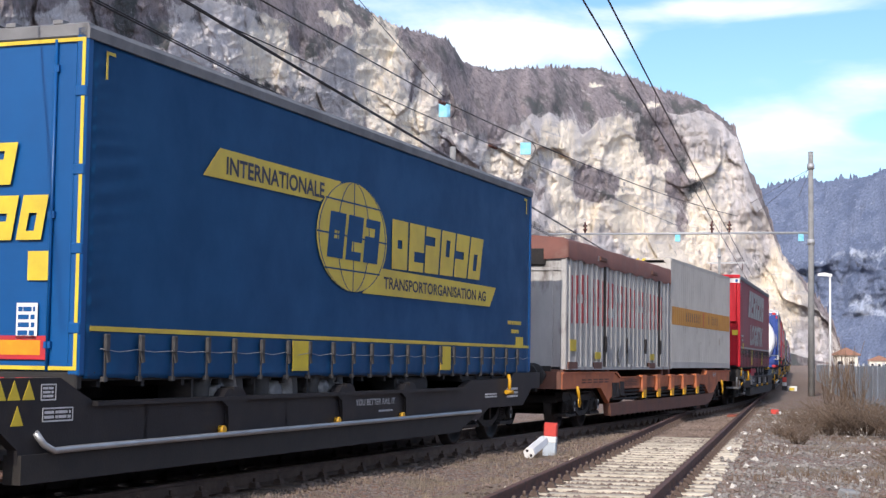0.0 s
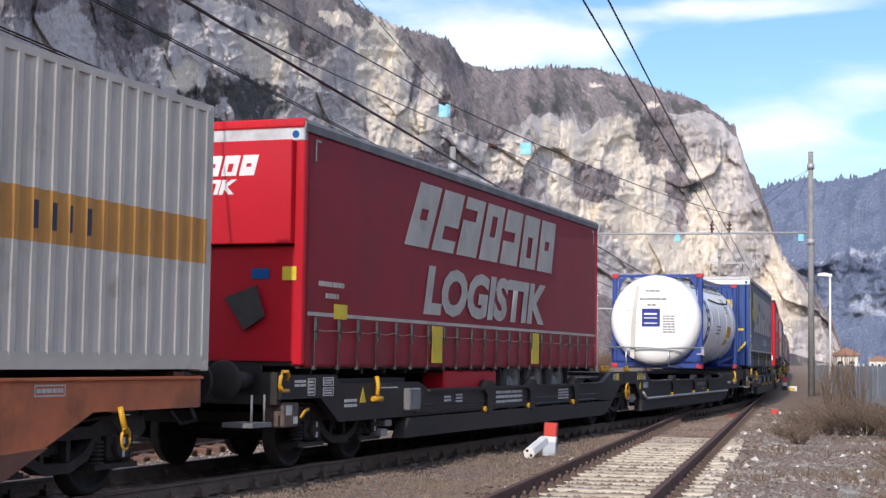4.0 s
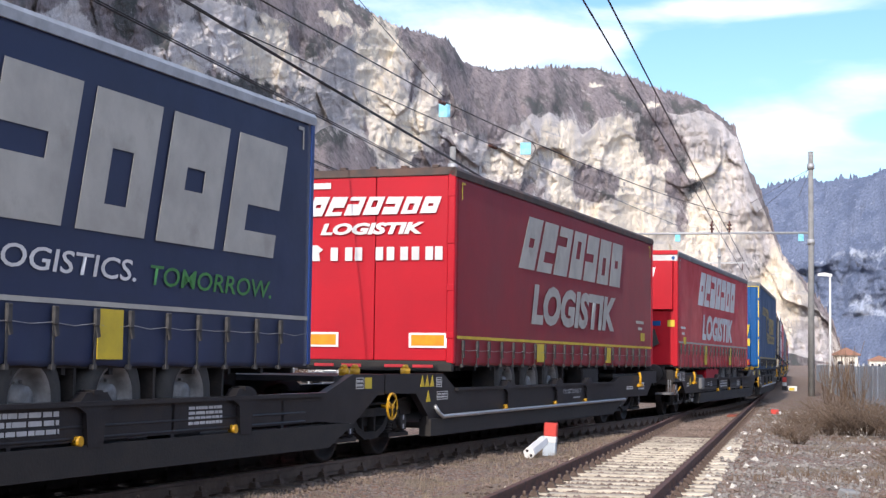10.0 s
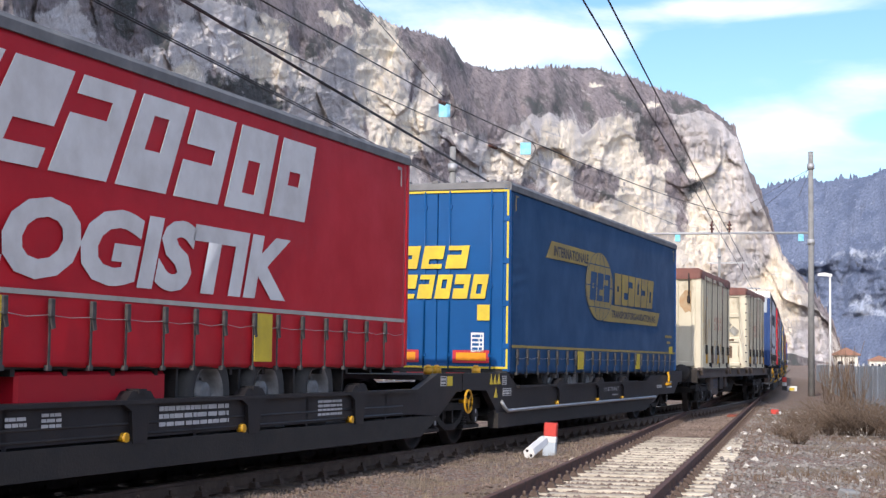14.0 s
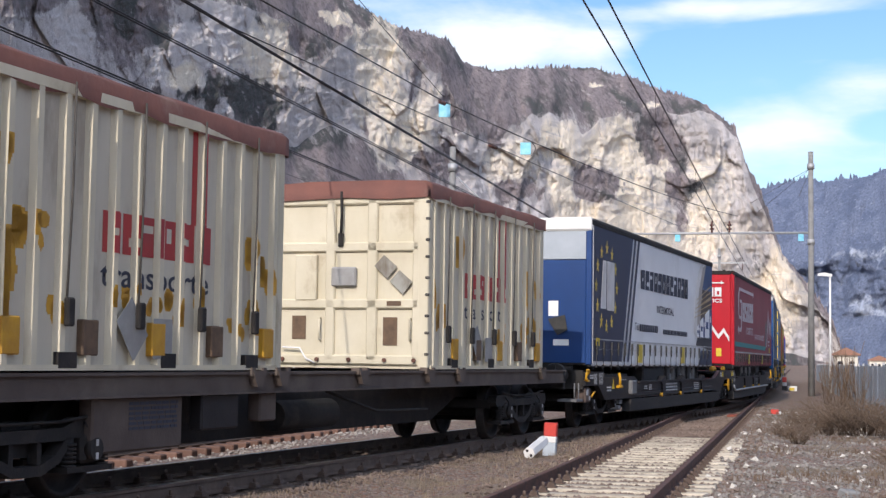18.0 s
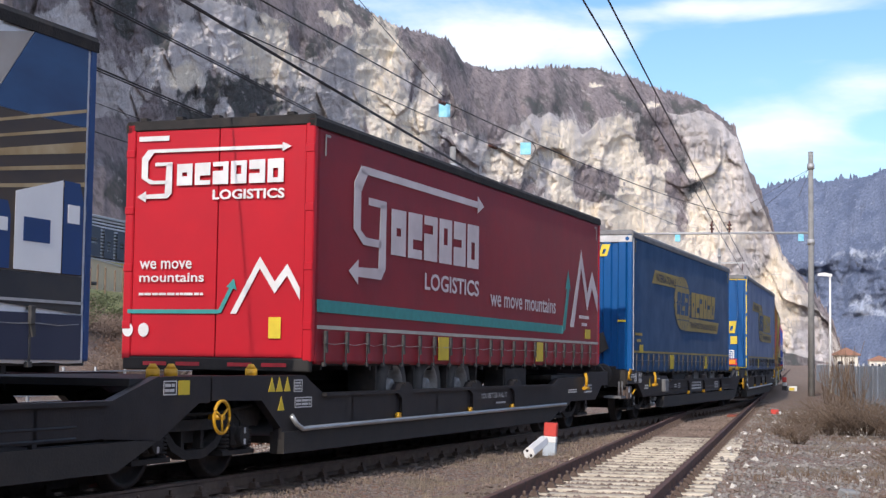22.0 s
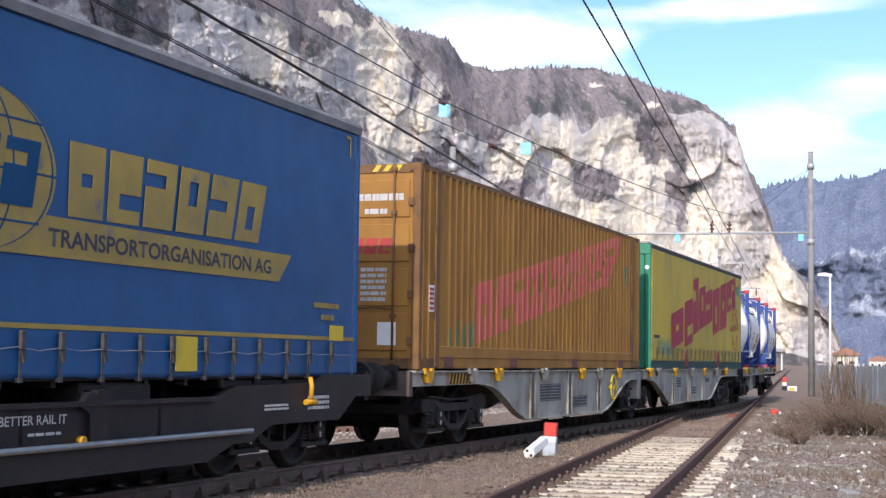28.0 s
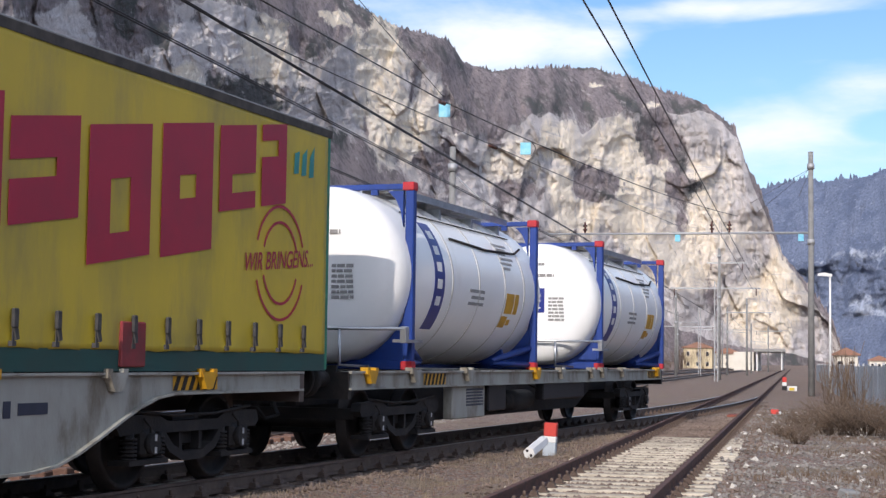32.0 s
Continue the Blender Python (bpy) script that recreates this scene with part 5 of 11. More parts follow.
def rim_mesh():
    bm = bm_new()
    lathe(bm, [(0.165, 0.305), (0.15, 0.27), (0.06, 0.24), (0.02, 0.20), (0.03, 0.13), (0.12, 0.12), (0.13, 0.06)], "x", 24, caps=(False, True))
    for k in range(10):
        w = k * math.pi / 5
        cyl(bm, (0.02, 0.16 * math.cos(w), 0.16 * math.sin(w)), (0.06, 0.16 * math.cos(w), 0.16 * math.sin(w)), 0.016, 6)
    return mesh_of("rim", bm, M_RIM)


def strap_mesh(drop, at):
    """Tension strap with its buckle, hanging on the side of a curtain."""
    bm = bm_new()
    box(bm, at + 0.020, at + 0.028, -0.015, 0.015, -drop, 0.05)
    cbox(bm, at + 0.02, at + 0.055, -0.035, 0.035, -0.10, 0.06, 0.008)
    prism(bm, [(-0.03, -0.07), (0.04, -0.10), (0.06, -0.19), (0.02, -0.2)], "x", at + 0.025, at + 0.045)
    box(bm, at - 0.01, at + 0.035, -0.028, 0.028, -drop - 0.03, -drop + 0.015)
    return mesh_of("strap", bm, M_STRAP)


TYRE, RIM = tyre_mesh(), rim_mesh()
STRAPS = {}


def curtain(parent, name, L, x, z0, z1, material, seed, hem=0.4, strap_step=0.62, label="", gather=0.004):
    """A tarpaulin side: a thin double-skinned sheet with soft folds, pulled in at the straps near its hem."""
    verts, faces = [], []
    ny, zs = 132, [z0, z0 + 0.06, z0 + hem * 0.45, z0 + hem * 0.85, z0 + hem]
    rows = int((z1 - zs[-1]) / 0.055)
    zs += [zs[-1] + (z1 - zs[-1]) * (k + 1) / rows for k in range(rows)]
    off = seed * 7.3
    for skin in (0.0, -0.02):
        for z in zs:
            for i in range(ny + 1):
                y = 0.10 + (L - 0.2) * i / ny
                low = max(0.0, 1 - (z - z0) / hem)
                w = 0.004 * noise.noise(Vector((y * 0.9, z * 0.5, off))) + 0.003 * math.sin(y * 2.1 + off)
                w += low * (0.020 * abs(math.sin(math.pi * (y - 0.3) / strap_step)) - 0.012 + 0.020 * noise.noise(Vector((y * 2.3, z * 3, off))))
                # short creases where the sheet is gathered at its ends
                crease = max(0.0, 1 - (y - 0.1) / (0.75 + 0.35 * math.sin(z * 2.3 + off))) + 0.5 * max(0.0, 1 - (L - 0.1 - y) / 0.6)
                fold = gather * crease * math.sin(z * 37 + 2.2 * math.sin(z * 5.1 + off) - 4.0 * y)
                verts.append((x + skin + fold + max(-0.012, min(0.012 + 0.006 * low, w)) + (0.004 * low * math.sin(y * 9 + z * 30) if low else 0), y, z + (0.014 * abs(math.sin(math.pi * (y - 0.3) / strap_step)) + 0.010 * noise.noise(Vector((y * 1.7, off, 1.0))) if z == z0 else 0)))
    nn, nz = ny + 1, len(zs)
    for k in range(2):
        for j in range(nz - 1):
            for i in range(ny):
                a = k * nn * nz + j * nn + i
                q = (a, a + 1, a + nn + 1, a + nn)
                faces.append(q if k == 0 else q[::-1])
    m = nn * nz
    for i in range(ny):
        faces.append((i + 1, i, i + m, i + 1 + m))
        t = (nz - 1) * nn
        faces.append((t + i, t + i + 1, t + i + 1 + m, t + i + m))
    for j in range(nz - 1):
        a, b = j * nn, j * nn + ny
        faces.append((a, a + nn, a + nn + m, a + m))
        faces.append((b + nn, b, b + m, b + nn + m))
    me = bpy.data.meshes.new(name)
    me.from_pydata(verts, [], faces)
    me.polygons.foreach_set("use_smooth", [True] * len(faces))
    me.materials.append(material)
    ob = new(name, me)
    ob.parent = parent
    if label:
        ob["label"] = label
    return ob


def trailer(o, start, p0, p1, L, z0, z1, label, side, panel, stripe, roof, hem_z, doors, seed, header=M_ALU, rail=None, lemon=True, name="semi_trailer", category="semi-trailer", bars_on=True):
    """Curtain-sided semi-trailer, front o metres down the train, standing in a pocket of the wagon unit that starts at start."""
    W = 2.55
    x = W / 2 - 0.012
    rail = rail or M_ROOF
    ob = thing(name, label, category, "semi-trailers on the goods train")
    curtain(ob, "side_curtain", L, x, z0 - 0.05, z1 - 0.13, side, seed, hem_z - z0 + 0.05, gather=0.009 if side in (M_BLUE, M_BLUE_DEEP) else 0.004)
    bm = bm_new()
    box(bm, -x - 0.005, -x + 0.01, 0.1, L - 0.1, z0 + 0.02, z1 - 0.13)
    part("far_curtain", bm, side, ob)
    bm = bm_new()
    cbox(bm, -W / 2 + 0.02, W / 2 - 0.02, 0.02, L - 0.02, z1 - 0.05, z1, 0.015)
    part("roof", bm, roof, ob)
    for s in (-1, 1):
        bm = bm_new()
        prism(bm, [(s * (W / 2 - 0.07), z1 - 0.14), (s * (W / 2 + 0.012), z1 - 0.14), (s * (W / 2 + 0.018), z1 - 0.05), (s * (W / 2 - 0.01), z1 - 0.004), (s * (W / 2 - 0.07), z1 - 0.004)], "y", 0.0, L)
        part("roof_rail", bm, rail, ob)
        bm = bm_new()
        box(bm, s * (W / 2 - 0.06) - 0.025, s * (W / 2 - 0.06) + 0.025, 0.03, L - 0.03, z0 - 0.06, z0 + 0.06)
        part("floor_rail", bm, M_WAGON_LOW, ob)
        for y in (0.0, L - 0.1):
            bm = bm_new()
            cbox(bm, min(s * (W / 2 - 0.12), s * W / 2), max(s * (W / 2 - 0.12), s * W / 2), y, y + 0.1, z0 - 0.02, z1 - 0.03, 0.015)
            part("corner_post", bm, panel, ob)
    bm = bm_new()
    box(bm, -W / 2 + 0.11, W / 2 - 0.11, L - 0.09, L - 0.03, z0, z1 - 0.05)
    part("end_wall", bm, panel, ob)
    # chassis and running gear
    bm = bm_new()
    for s in (-0.45, 0.45):
        box(bm, s - 0.06, s + 0.06, 0.4, L - 0.4, z0 - 0.26, z0 - 0.03)
    for k in range(18):
        y = 0.4 + k * (L - 0.8) / 17
        box(bm, -W / 2 + 0.05, W / 2 - 0.05, y - 0.03, y + 0.03, z0 - 0.12, z0 - 0.02)
    box(bm, -W / 2 + 0.03, W / 2 - 0.03, 0.03, L - 0.03, z0 - 0.03, z0 + 0.02)
    part("chassis", bm, M_BLACK, ob)
    axles = [2.75, 4.1, 5.4] if doors else [L - 5.4, L - 4.1, L - 2.75]
    for y in axles:
        bm = bm_new()
        cyl(bm, (-1.1, y, 0.925), (1.1, y, 0.925), 0.07, 10)
        part("axle", bm, M_BLACK, ob)
        for s in (-1, 1):
            t = part("wheel", TYRE, None, ob)
            t.matrix_basis = pose(s * 1.06, y, 0.925, 0, 0, 0 if s > 0 else 180)
            part("rim", RIM, None, t, "silver wheel rim")
    for y in (axles[0] - 0.68, axles[2] + 0.68, axles[1] - 0.67, axles[1] + 0.66):
        bm = bm_new()
        box(bm, 0.86, 1.24, y - 0.02, y + 0.02, z0 - 0.5, z0 - 0.05)
        part("mudguard", bm, M_BLACK, ob)
    ky = L - 1.6 if doors else 1.6
    bm = bm_new()
    box(bm, -0.5, 0.5, ky - 0.4, ky + 0.4, 0.98, z0 - 0.26)
    part("coupling_plate", bm, M_BLACK, ob)
    ly = ky - 2.2 if doors else ky + 2.2
    for s in (-0.7, 0.7):
        bm = bm_new()
        box(bm, s - 0.07, s + 0.07, ly - 0.07, ly + 0.07, 0.62, z0 - 0.1)
        box(bm, s - 0.14, s + 0.14, ly - 0.12, ly + 0.12, 0.58, 0.62)
        part("landing_leg", bm, M_BLACK, ob)
    bm = bm_new()
    by = ly - 2.2 if doors else ly + 1.2
    cbox(bm, 0.85, 1.22, by, by + 2.4 if not doors else by + 1.2, 0.72, z0 - 0.08, 0.03)
    part("pallet_box", bm, panel if not doors and panel is M_RED_PANEL else M_BLACK, ob)
    # hem stripe, straps and lifting plates
    if stripe:
        bm = bm_new()
        rect(bm, 0.16, L - 0.12, hem_z, hem_z + 0.045, "side", x + 0.011)
        part("hem_stripe", bm, stripe, ob)
    key = (round(hem_z - z0, 2), round(x, 3))
    if key not in STRAPS:
        STRAPS[key] = strap_mesh(hem_z - z0 - 0.04, x)
    for k in range(int((L - 0.5) / 0.62)):
        s = part("strap", STRAPS[key], None, ob)
        s.location = (0, 0.38 + k * 0.62 + 0.03 * math.sin(k * 2.3 + seed), hem_z - 0.08)
    bm = bm_new()
    n = int((L - 0.5) / 0.62)
    tube(bm, [(x + 0.034 + 0.004 * math.sin(k * 1.9), 0.3 + (L - 0.5) * k / (2 * n), hem_z - 0.16 - (0.02 if k % 2 else 0.0) + 0.006 * math.sin(k * 2.7 + seed)) for k in range(2 * n + 1)], 0.0035, 4)
    part("tension_cable", bm, M_CABLE, ob, "thin pale tension cable")
    if lemon:
        for y in (4.24, 9.1):
            bm = bm_new()
            rect(bm, y, y + 0.42, z0 + 0.02, hem_z - 0.02, "side", x + 0.029, 0.006)
            part("lifting_plate", bm, M_LEMON, ob, "yellow lifting plate")
    bm = bm_new()
    for dy, far in ((0.30, False), (L - 0.45, True)):
        rect(bm, dy, dy + 0.03 if not far else dy + 0.15, z1 - 0.46 if not far else z1 - 0.24, z1 - 0.2, "side", x + 0.011)
        rect(bm, dy if not far else dy + 0.12, dy + 0.15, z1 - 0.23 if not far else z1 - 0.46, z1 - 0.2, "side", x + 0.011)
    part("corner_mark", bm, stripe or M_WHITEPRINT, ob)
    # leading end
    if not doors and panel is not M_RED_PANEL:
        bm = bm_new()
        cbox(bm, W / 2 - 0.02, W / 2 + 0.014, 0.096, 0.122, z0 + 0.0, z1 - 0.142, 0.006)
        part("curtain_pole", bm, M_ALU, ob, "thin pale curtain pole")
    if doors:
        for s in (-1, 1):
            bm = bm_new()
            cbox(bm, min(s * 0.006, s * (W / 2 - 0.12)), max(s * 0.006, s * (W / 2 - 0.12)), 0.02, 0.07, z0 + 0.02, z1 - 0.12, 0.008)
            part("door", bm, panel, ob)
            for d in (0.22, 0.95) if bars_on else ():
                bm = bm_new()
                cyl(bm, (s * d, 0.0, z0 + 0.02), (s * d, 0.0, z1 - 0.14), 0.016, 6)
                for z in (z0 + 0.25, z0 + 1.4, z1 - 0.4):
                    box(bm, s * d - 0.035, s * d + 0.035, -0.012, 0.03, z - 0.03, z + 0.03)
                part("lock_bar", bm, panel, ob)
            for z in (z0 + 0.4, z0 + 1.1, z0 + 1.8, z0 + 2.5):
                bm = bm_new()
                cbox(bm, s * (W / 2 - 0.06) - 0.06, s * (W / 2 - 0.06) + 0.06, -0.012, 0.02, z - 0.05, z + 0.05, 0.01)
                part("hinge", bm, panel, ob)
        bm = bm_new()
        cbox(bm, -W / 2, W / 2, 0.0, 0.09, z1 - 0.12, z1 + 0.005, 0.012)
        for k in range(5):
            box(bm, -1.1 + k * 0.5, -1.0 + k * 0.5, 0.0, 0.1, z1 + 0.005, z1 + 0.04)
        part("door_header", bm, rail, ob)
        bm = bm_new()
        cbox(bm, -W / 2 + 0.02, W / 2 - 0.02, 0.0, 0.1, z0 - 0.14, z0 + 0.015, 0.015)
        part("rear_bumper", bm, M_WAGON_LOW, ob)
        for s in (-1, 1):
            for k in range(2):
                bm = bm_new()
                c = s * (0.35 + 0.45 * k)
                box(bm, c - 0.16, c + 0.16, -0.012, 0.0, z0 - 0.085, z0 - 0.04)
                part("tail_lamp", bm, M_RED_PLATE, ob)
    else:
        bm = bm_new()
        cbox(bm, -W / 2, W / 2, -0.01, 0.09, z1 - 0.26, z1 - 0.10, 0.015)
        part("front_header", bm, header, ob)
        bm = bm_new()
        cbox(bm, -W / 2, W / 2, -0.012, 0.09, z1 - 0.10, z1 + 0.012, 0.02)
        for k in range(9):
            cyl(bm, (-1.1 + k * 0.27, -0.014, z1 - 0.05), (-1.1 + k * 0.27, -0.022, z1 - 0.05), 0.018, 6)
        part("roof_flap", bm, roof, ob)
        bm = bm_new()
        cyl(bm, (1.16, -0.011, z1 - 0.18), (1.16, -0.016, z1 - 0.18), 0.045, 14)
        part("round_badge", bm, M_BLUE_PANEL, ob)
    motions_list.append((ob, start, p0, p1, Matrix.Translation((0, o - start, 0))))
    return ob, x + 0.0115


def lkw_print(ob, x, print_mat, dz=0.0, ink=None):
    """Yellow banner, globe and name blocks on a blue curtain."""
    ink = ink or M_DARKINK
    bm = bm_new()
    flat(bm, [(2.12, 3.14 + dz), (4.95, 3.16 + dz), (5.55, 3.46 + dz), (2.46, 3.46 + dz)], "side", x)
    flat(bm, [(6.25, 2.13 + dz), (11.35, 2.15 + dz), (11.66, 2.46 + dz), (6.9, 2.48 + dz)], "side", x)
    part("banner", bm, print_mat, ob)
    bm = bm_new()
    cy, cz, ry, rz, n = 5.95, 2.81 + dz, 1.09, 0.68, 40
    flat(bm, [(cy + ry * math.cos(2 * math.pi * k / n), cz + rz * math.sin(2 * math.pi * k / n)) for k in range(n)], "side", x + 0.002)
    part("globe", bm, print_mat, ob)
    bm = bm_new()
    for a in (0.0, 0.45, 0.95):
        for s in (-1, 1):
            for k in range(24):
                w0, w1 = -math.pi / 2 + math.pi * k / 24, -math.pi / 2 + math.pi * (k + 1) / 24
                p = [(cy + s * a * ry * math.cos(w) + d, cz + rz * math.sin(w)) for w, d in ((w0, -0.012), (w0, 0.012), (w1, 0.012), (w1, -0.012))]
                flat(bm, p, "side", x + 0.0055, 0.001)
            if a == 0:
                break
    for z in (-0.42, 0.0, 0.42):
        h = ry * math.sqrt(1 - (z / rz) ** 2)
        rect(bm, cy - h, cy + h, cz + z - 0.01, cz + z + 0.01, "side", x + 0.0055, 0.001)
    part("globe_line", bm, M_BLUE_DEEP, ob)
    blocks(ob, [(5.1, 2.52 + dz), (6.75, 2.52 + dz), (6.85, 3.08 + dz), (5.2, 3.08 + dz)], 3, "side", x + 0.007, M_BLUE_DEEP)
    blocks(ob, [(7.2, 2.5 + dz), (10.86, 2.54 + dz), (11.05, 3.18 + dz), (7.2, 3.16 + dz)], 6, "side", x, print_mat, 0.12)
    part("word", lettering("INTERNATIONALE", 2.6, 5.05, 3.2 + dz, 3.39 + dz, "side", x + 0.003, 0, 0.026), ink, ob)
    part("word", lettering("TRANSPORTORGANISATION AG", 6.95, 11.15, 2.22 + dz, 2.38 + dz, "side", x + 0.003, 0, 0.022), ink, ob)


def lkw_doors(ob, z0, z1):
    bm = bm_new()
    W = 1.275
    for a0, a1, b0, b1 in ((-W + 0.02, W - 0.02, z1 - 0.165, z1 - 0.13), (-W + 0.02, W - 0.02, z0 + 0.03, z0 + 0.065), (-W + 0.02, -W + 0.055, z0 + 0.065, z1 - 0.165), (W - 0.055, W - 0.02, z0 + 0.065, z1 - 0.165)):
        rect(bm, a0, a1, b0, b1, "front", -0.002)
    part("reflective_edging", bm, M_LEMON, ob)
    blocks(ob, [(-0.75, 2.82), (0.55, 2.82), (0.62, 3.2), (-0.68, 3.2)], 3, "front", -0.013, M_LEMON)
    blocks(ob, [(-1.0, 2.32), (0.88, 2.32), (0.95, 2.72), (-0.93, 2.72)], 6, "front", -0.013, M_LEMON)
    bm = bm_new()
    rect(bm, 0.72, 0.95, 1.96, 2.22, "front", -0.002)
    part("sticker", bm, M_LEMON, ob)
    for s in (-1, 1):
        bm = bm_new()
        rect(bm, s * 0.62 - 0.32, s * 0.62 + 0.32, z0 + 0.12, z0 + 0.33, "front", -0.002)
        part("reflector_border", bm, M_RED_PLATE, ob)
        bm = bm_new()
        rect(bm, s * 0.62 - 0.26, s * 0.62 + 0.26, z0 + 0.16, z0 + 0.29, "front", -0.006)
        part("reflector", bm, M_ORANGE_REFLECT, ob)
    bm = bm_new()
    rect(bm, 0.62, 0.84, 1.44, 1.76, "front", -0.002)
    part("sticker", bm, M_WHITE, ob)
    bm = bm_new()
    bars(bm, 0.64, 0.82, 1.46, 1.74, 4, "front", -0.006, 5)
    part("sticker_mark", bm, M_BLUE_PANEL, ob)


def side_codes(ob, x, y, z, material, seed=1, plate=True):
    bm = bm_new()
    bars(bm, y, y + 0.75, z + 0.16, z + 0.26, 1, "side", x, seed)
    bars(bm, y + 0.2, y + 0.6, z + 0.02, z + 0.12, 1, "side", x, seed + 1)
    part("code_mark", bm, material, ob)
    if plate:
        bm = bm_new()
        rect(bm, y + 0.45, y + 0.85, z - 0.2, z - 0.02, "side", x)
        part("yellow_plate", bm, M_LEMON, ob)


def connector_panel(ob, x0, x1, z0, z1, at=-0.03):
    bm = bm_new()
    cbox(bm, x0, x1, at - 0.02, 0.02, z0, z1, 0.012)
    part("connector_plate", bm, M_WHITE, ob)
    for k in range(3):
        bm = bm_new()
        c = x0 + (x1 - x0) * (k + 0.5) / 3
        cyl(bm, (c, at - 0.02, (z0 + z1) / 2), (c, at - 0.07, (z0 + z1) / 2 - 0.01), 0.045, 10)
        part("socket", bm, M_BLACK, ob)


def flap(ob, cx, cz, s, y=-0.03):
    bm = bm_new()
    flat(bm, [(cx, cz - s), (cx + s, cz - 0.1), (cx + 0.15, cz + s), (cx - s, cz + 0.12)], "front", y, 0.02)
    part("rubber_flap", bm, M_TYRE, ob)


def front_wall(ob, z0, z1, material, ribs=0, pad=0.0):
    """Front bulkhead, ribbed or plain."""
    bm = bm_new()
    if ribs:
        n = ribs
        pts = []
        for k in range(n):
            w = 2.3 / n
            a = -1.15 + k * w
            pts += [(a, 0.045), (a + 0.35 * w, 0.045), (a + 0.45 * w, 0.005), (a + 0.9 * w, 0.005)]
        pts += [(1.15, 0.045), (1.15, 0.08), (-1.15, 0.08)]
        prism(bm, pts, "z", z0, z1)
    else:
        cbox(bm, -1.16, 1.16, 0.01 - pad, 0.08, z0, z1, 0.01)
    return part("front_wall", bm, material, ob)


# leading trailer of the picture: only the second unit of its wagon is near enough to be seen
Z_LKW = (1.14, 4.25)


M_RAILBLACK = mat("dark_rusty_roof_rail", (0.045, 0.035, 0.032), 0.65, 0, (0.10, 0.055, 0.04), 3, bump=0.1)


def load_trailers():
    units = {}
    for s in (-22.7, 32.08, 66.66, 101.41, 156.07, 190.67):
        if s < 0:
            a, b = pocket_wagon(s)
            for o in list(a.children_recursive) + [a]:
                if o in [w[0] for w in wheelsets]:
                    wheelsets[:] = [w for w in wheelsets if w[0] is not o]
                bpy.data.objects.remove(o)
            motions_list[:] = [m for m in motions_list if m[1] != s or m[2] > 10]
        else:
            pocket_wagon(s)
    A, B = (2.75, 17.1), (17.1, 31.45)
    # blue trailers
    for o, st, pv, doors, mprint, seed, worn in ((-3.2, -22.7, B, True, M_YELLOWPRINT, 1, False), (120.75, 101.41, B, True, M_YELLOWWORN, 2, True), (191.82, 190.67, A, False, M_YELLOWWORN, 3, True), (210.25, 190.67, B, True, M_YELLOWWORN, 4, True)):
        z0, z1 = Z_LKW if seed != 3 else (1.14, 4.18)
        ob, x = trailer(o, st, *pv, 13.6, z0, z1, "blue curtain-sided semi-trailer with %s yellow globe print" % ("worn" if worn else "bright"), M_BLUE if seed == 4 else M_BLUE_DEEP, M_BLUE_PANEL, mprint, M_ROOF, 1.52, doors, seed)
        lkw_print(ob, x, mprint)
        side_codes(ob, x, 0.32 if seed == 3 else 12.3, 1.72, mprint, seed)
        if doors:
            lkw_doors(ob, z0, z1)
        else:
            front_wall(ob, z0 + 0.02, z1 - 0.26, M_BLUE_PANEL, 7)
            blocks(ob, [(-0.62, 3.62), (0.72, 3.62), (0.8, 3.88), (-0.54, 3.88)], 6, "front", 0.0, M_LEMON)
            connector_panel(ob, -0.6, 0.1, 1.82, 2.22)
            bm = bm_new()
            rect(bm, 0.36, 0.54, 2.05, 2.23, "front", 0.0)
            rect(bm, 0.95, 1.13, 2.18, 2.23, "front", 0.0)
            part("sticker", bm, M_LEMON, ob)
            flap(ob, 0.5, 1.7, 0.26)
    # red trailers
    def red_side(ob, x, words, codes_at, m):
        blocks(ob, [(3.1, 2.86), (10.4, 2.87), (10.68, 3.78), (3.7, 3.77)], 7, "side", x, m, 0.14)
        part("word", lettering("LOGISTIK", 3.92, 9.98, 1.93, 2.64, "side", x, 0.2, 0.05), m, ob)
        side_codes(ob, x, codes_at, 1.98, m, 9)
    for o, st, pv, side, hem, seed in ((33.23, 32.08, A, M_RED_DULL, 1.80, 5), (102.56, 101.41, A, M_RED, 1.80, 7)):
        ob, x = trailer(o, st, *pv, 13.65, 1.24, 4.08, "red curtain-sided semi-trailer with large silver lettering blocks", side, M_RED_PANEL, M_SILVERPRINT, M_RED, hem, False, seed)
        red_side(ob, x, 1, 0.45, M_SILVERPRINT if seed == 5 else M_WHITEPRINT)
        front_wall(ob, 2.62, 3.83, M_RED_PANEL, 0, 0.12)
        for a0_, a1_, b0_, b1_ in ((-1.16, -0.92, 1.26, 2.60), (0.06, 1.16, 1.26, 2.60), (-0.92, 0.06, 1.26, 1.52), (-0.92, 0.06, 2.50, 2.60)):
            bm = bm_new()
            cbox(bm, a0_, a1_, 0.01, 0.08, b0_, b1_, 0.006)
            part("front_wall", bm, M_RED_PANEL, ob)
        bm = bm_new()
        box(bm, -0.92, 0.06, 0.34, 0.36, 1.52, 2.5)
        for a in (-0.92, 0.045):
            box(bm, a, a + 0.015, 0.08, 0.34, 1.52, 2.5)
        box(bm, -0.92, 0.06, 0.08, 0.34, 1.50, 1.52)
        part("ladder_recess", bm, M_RED_PANEL, ob)
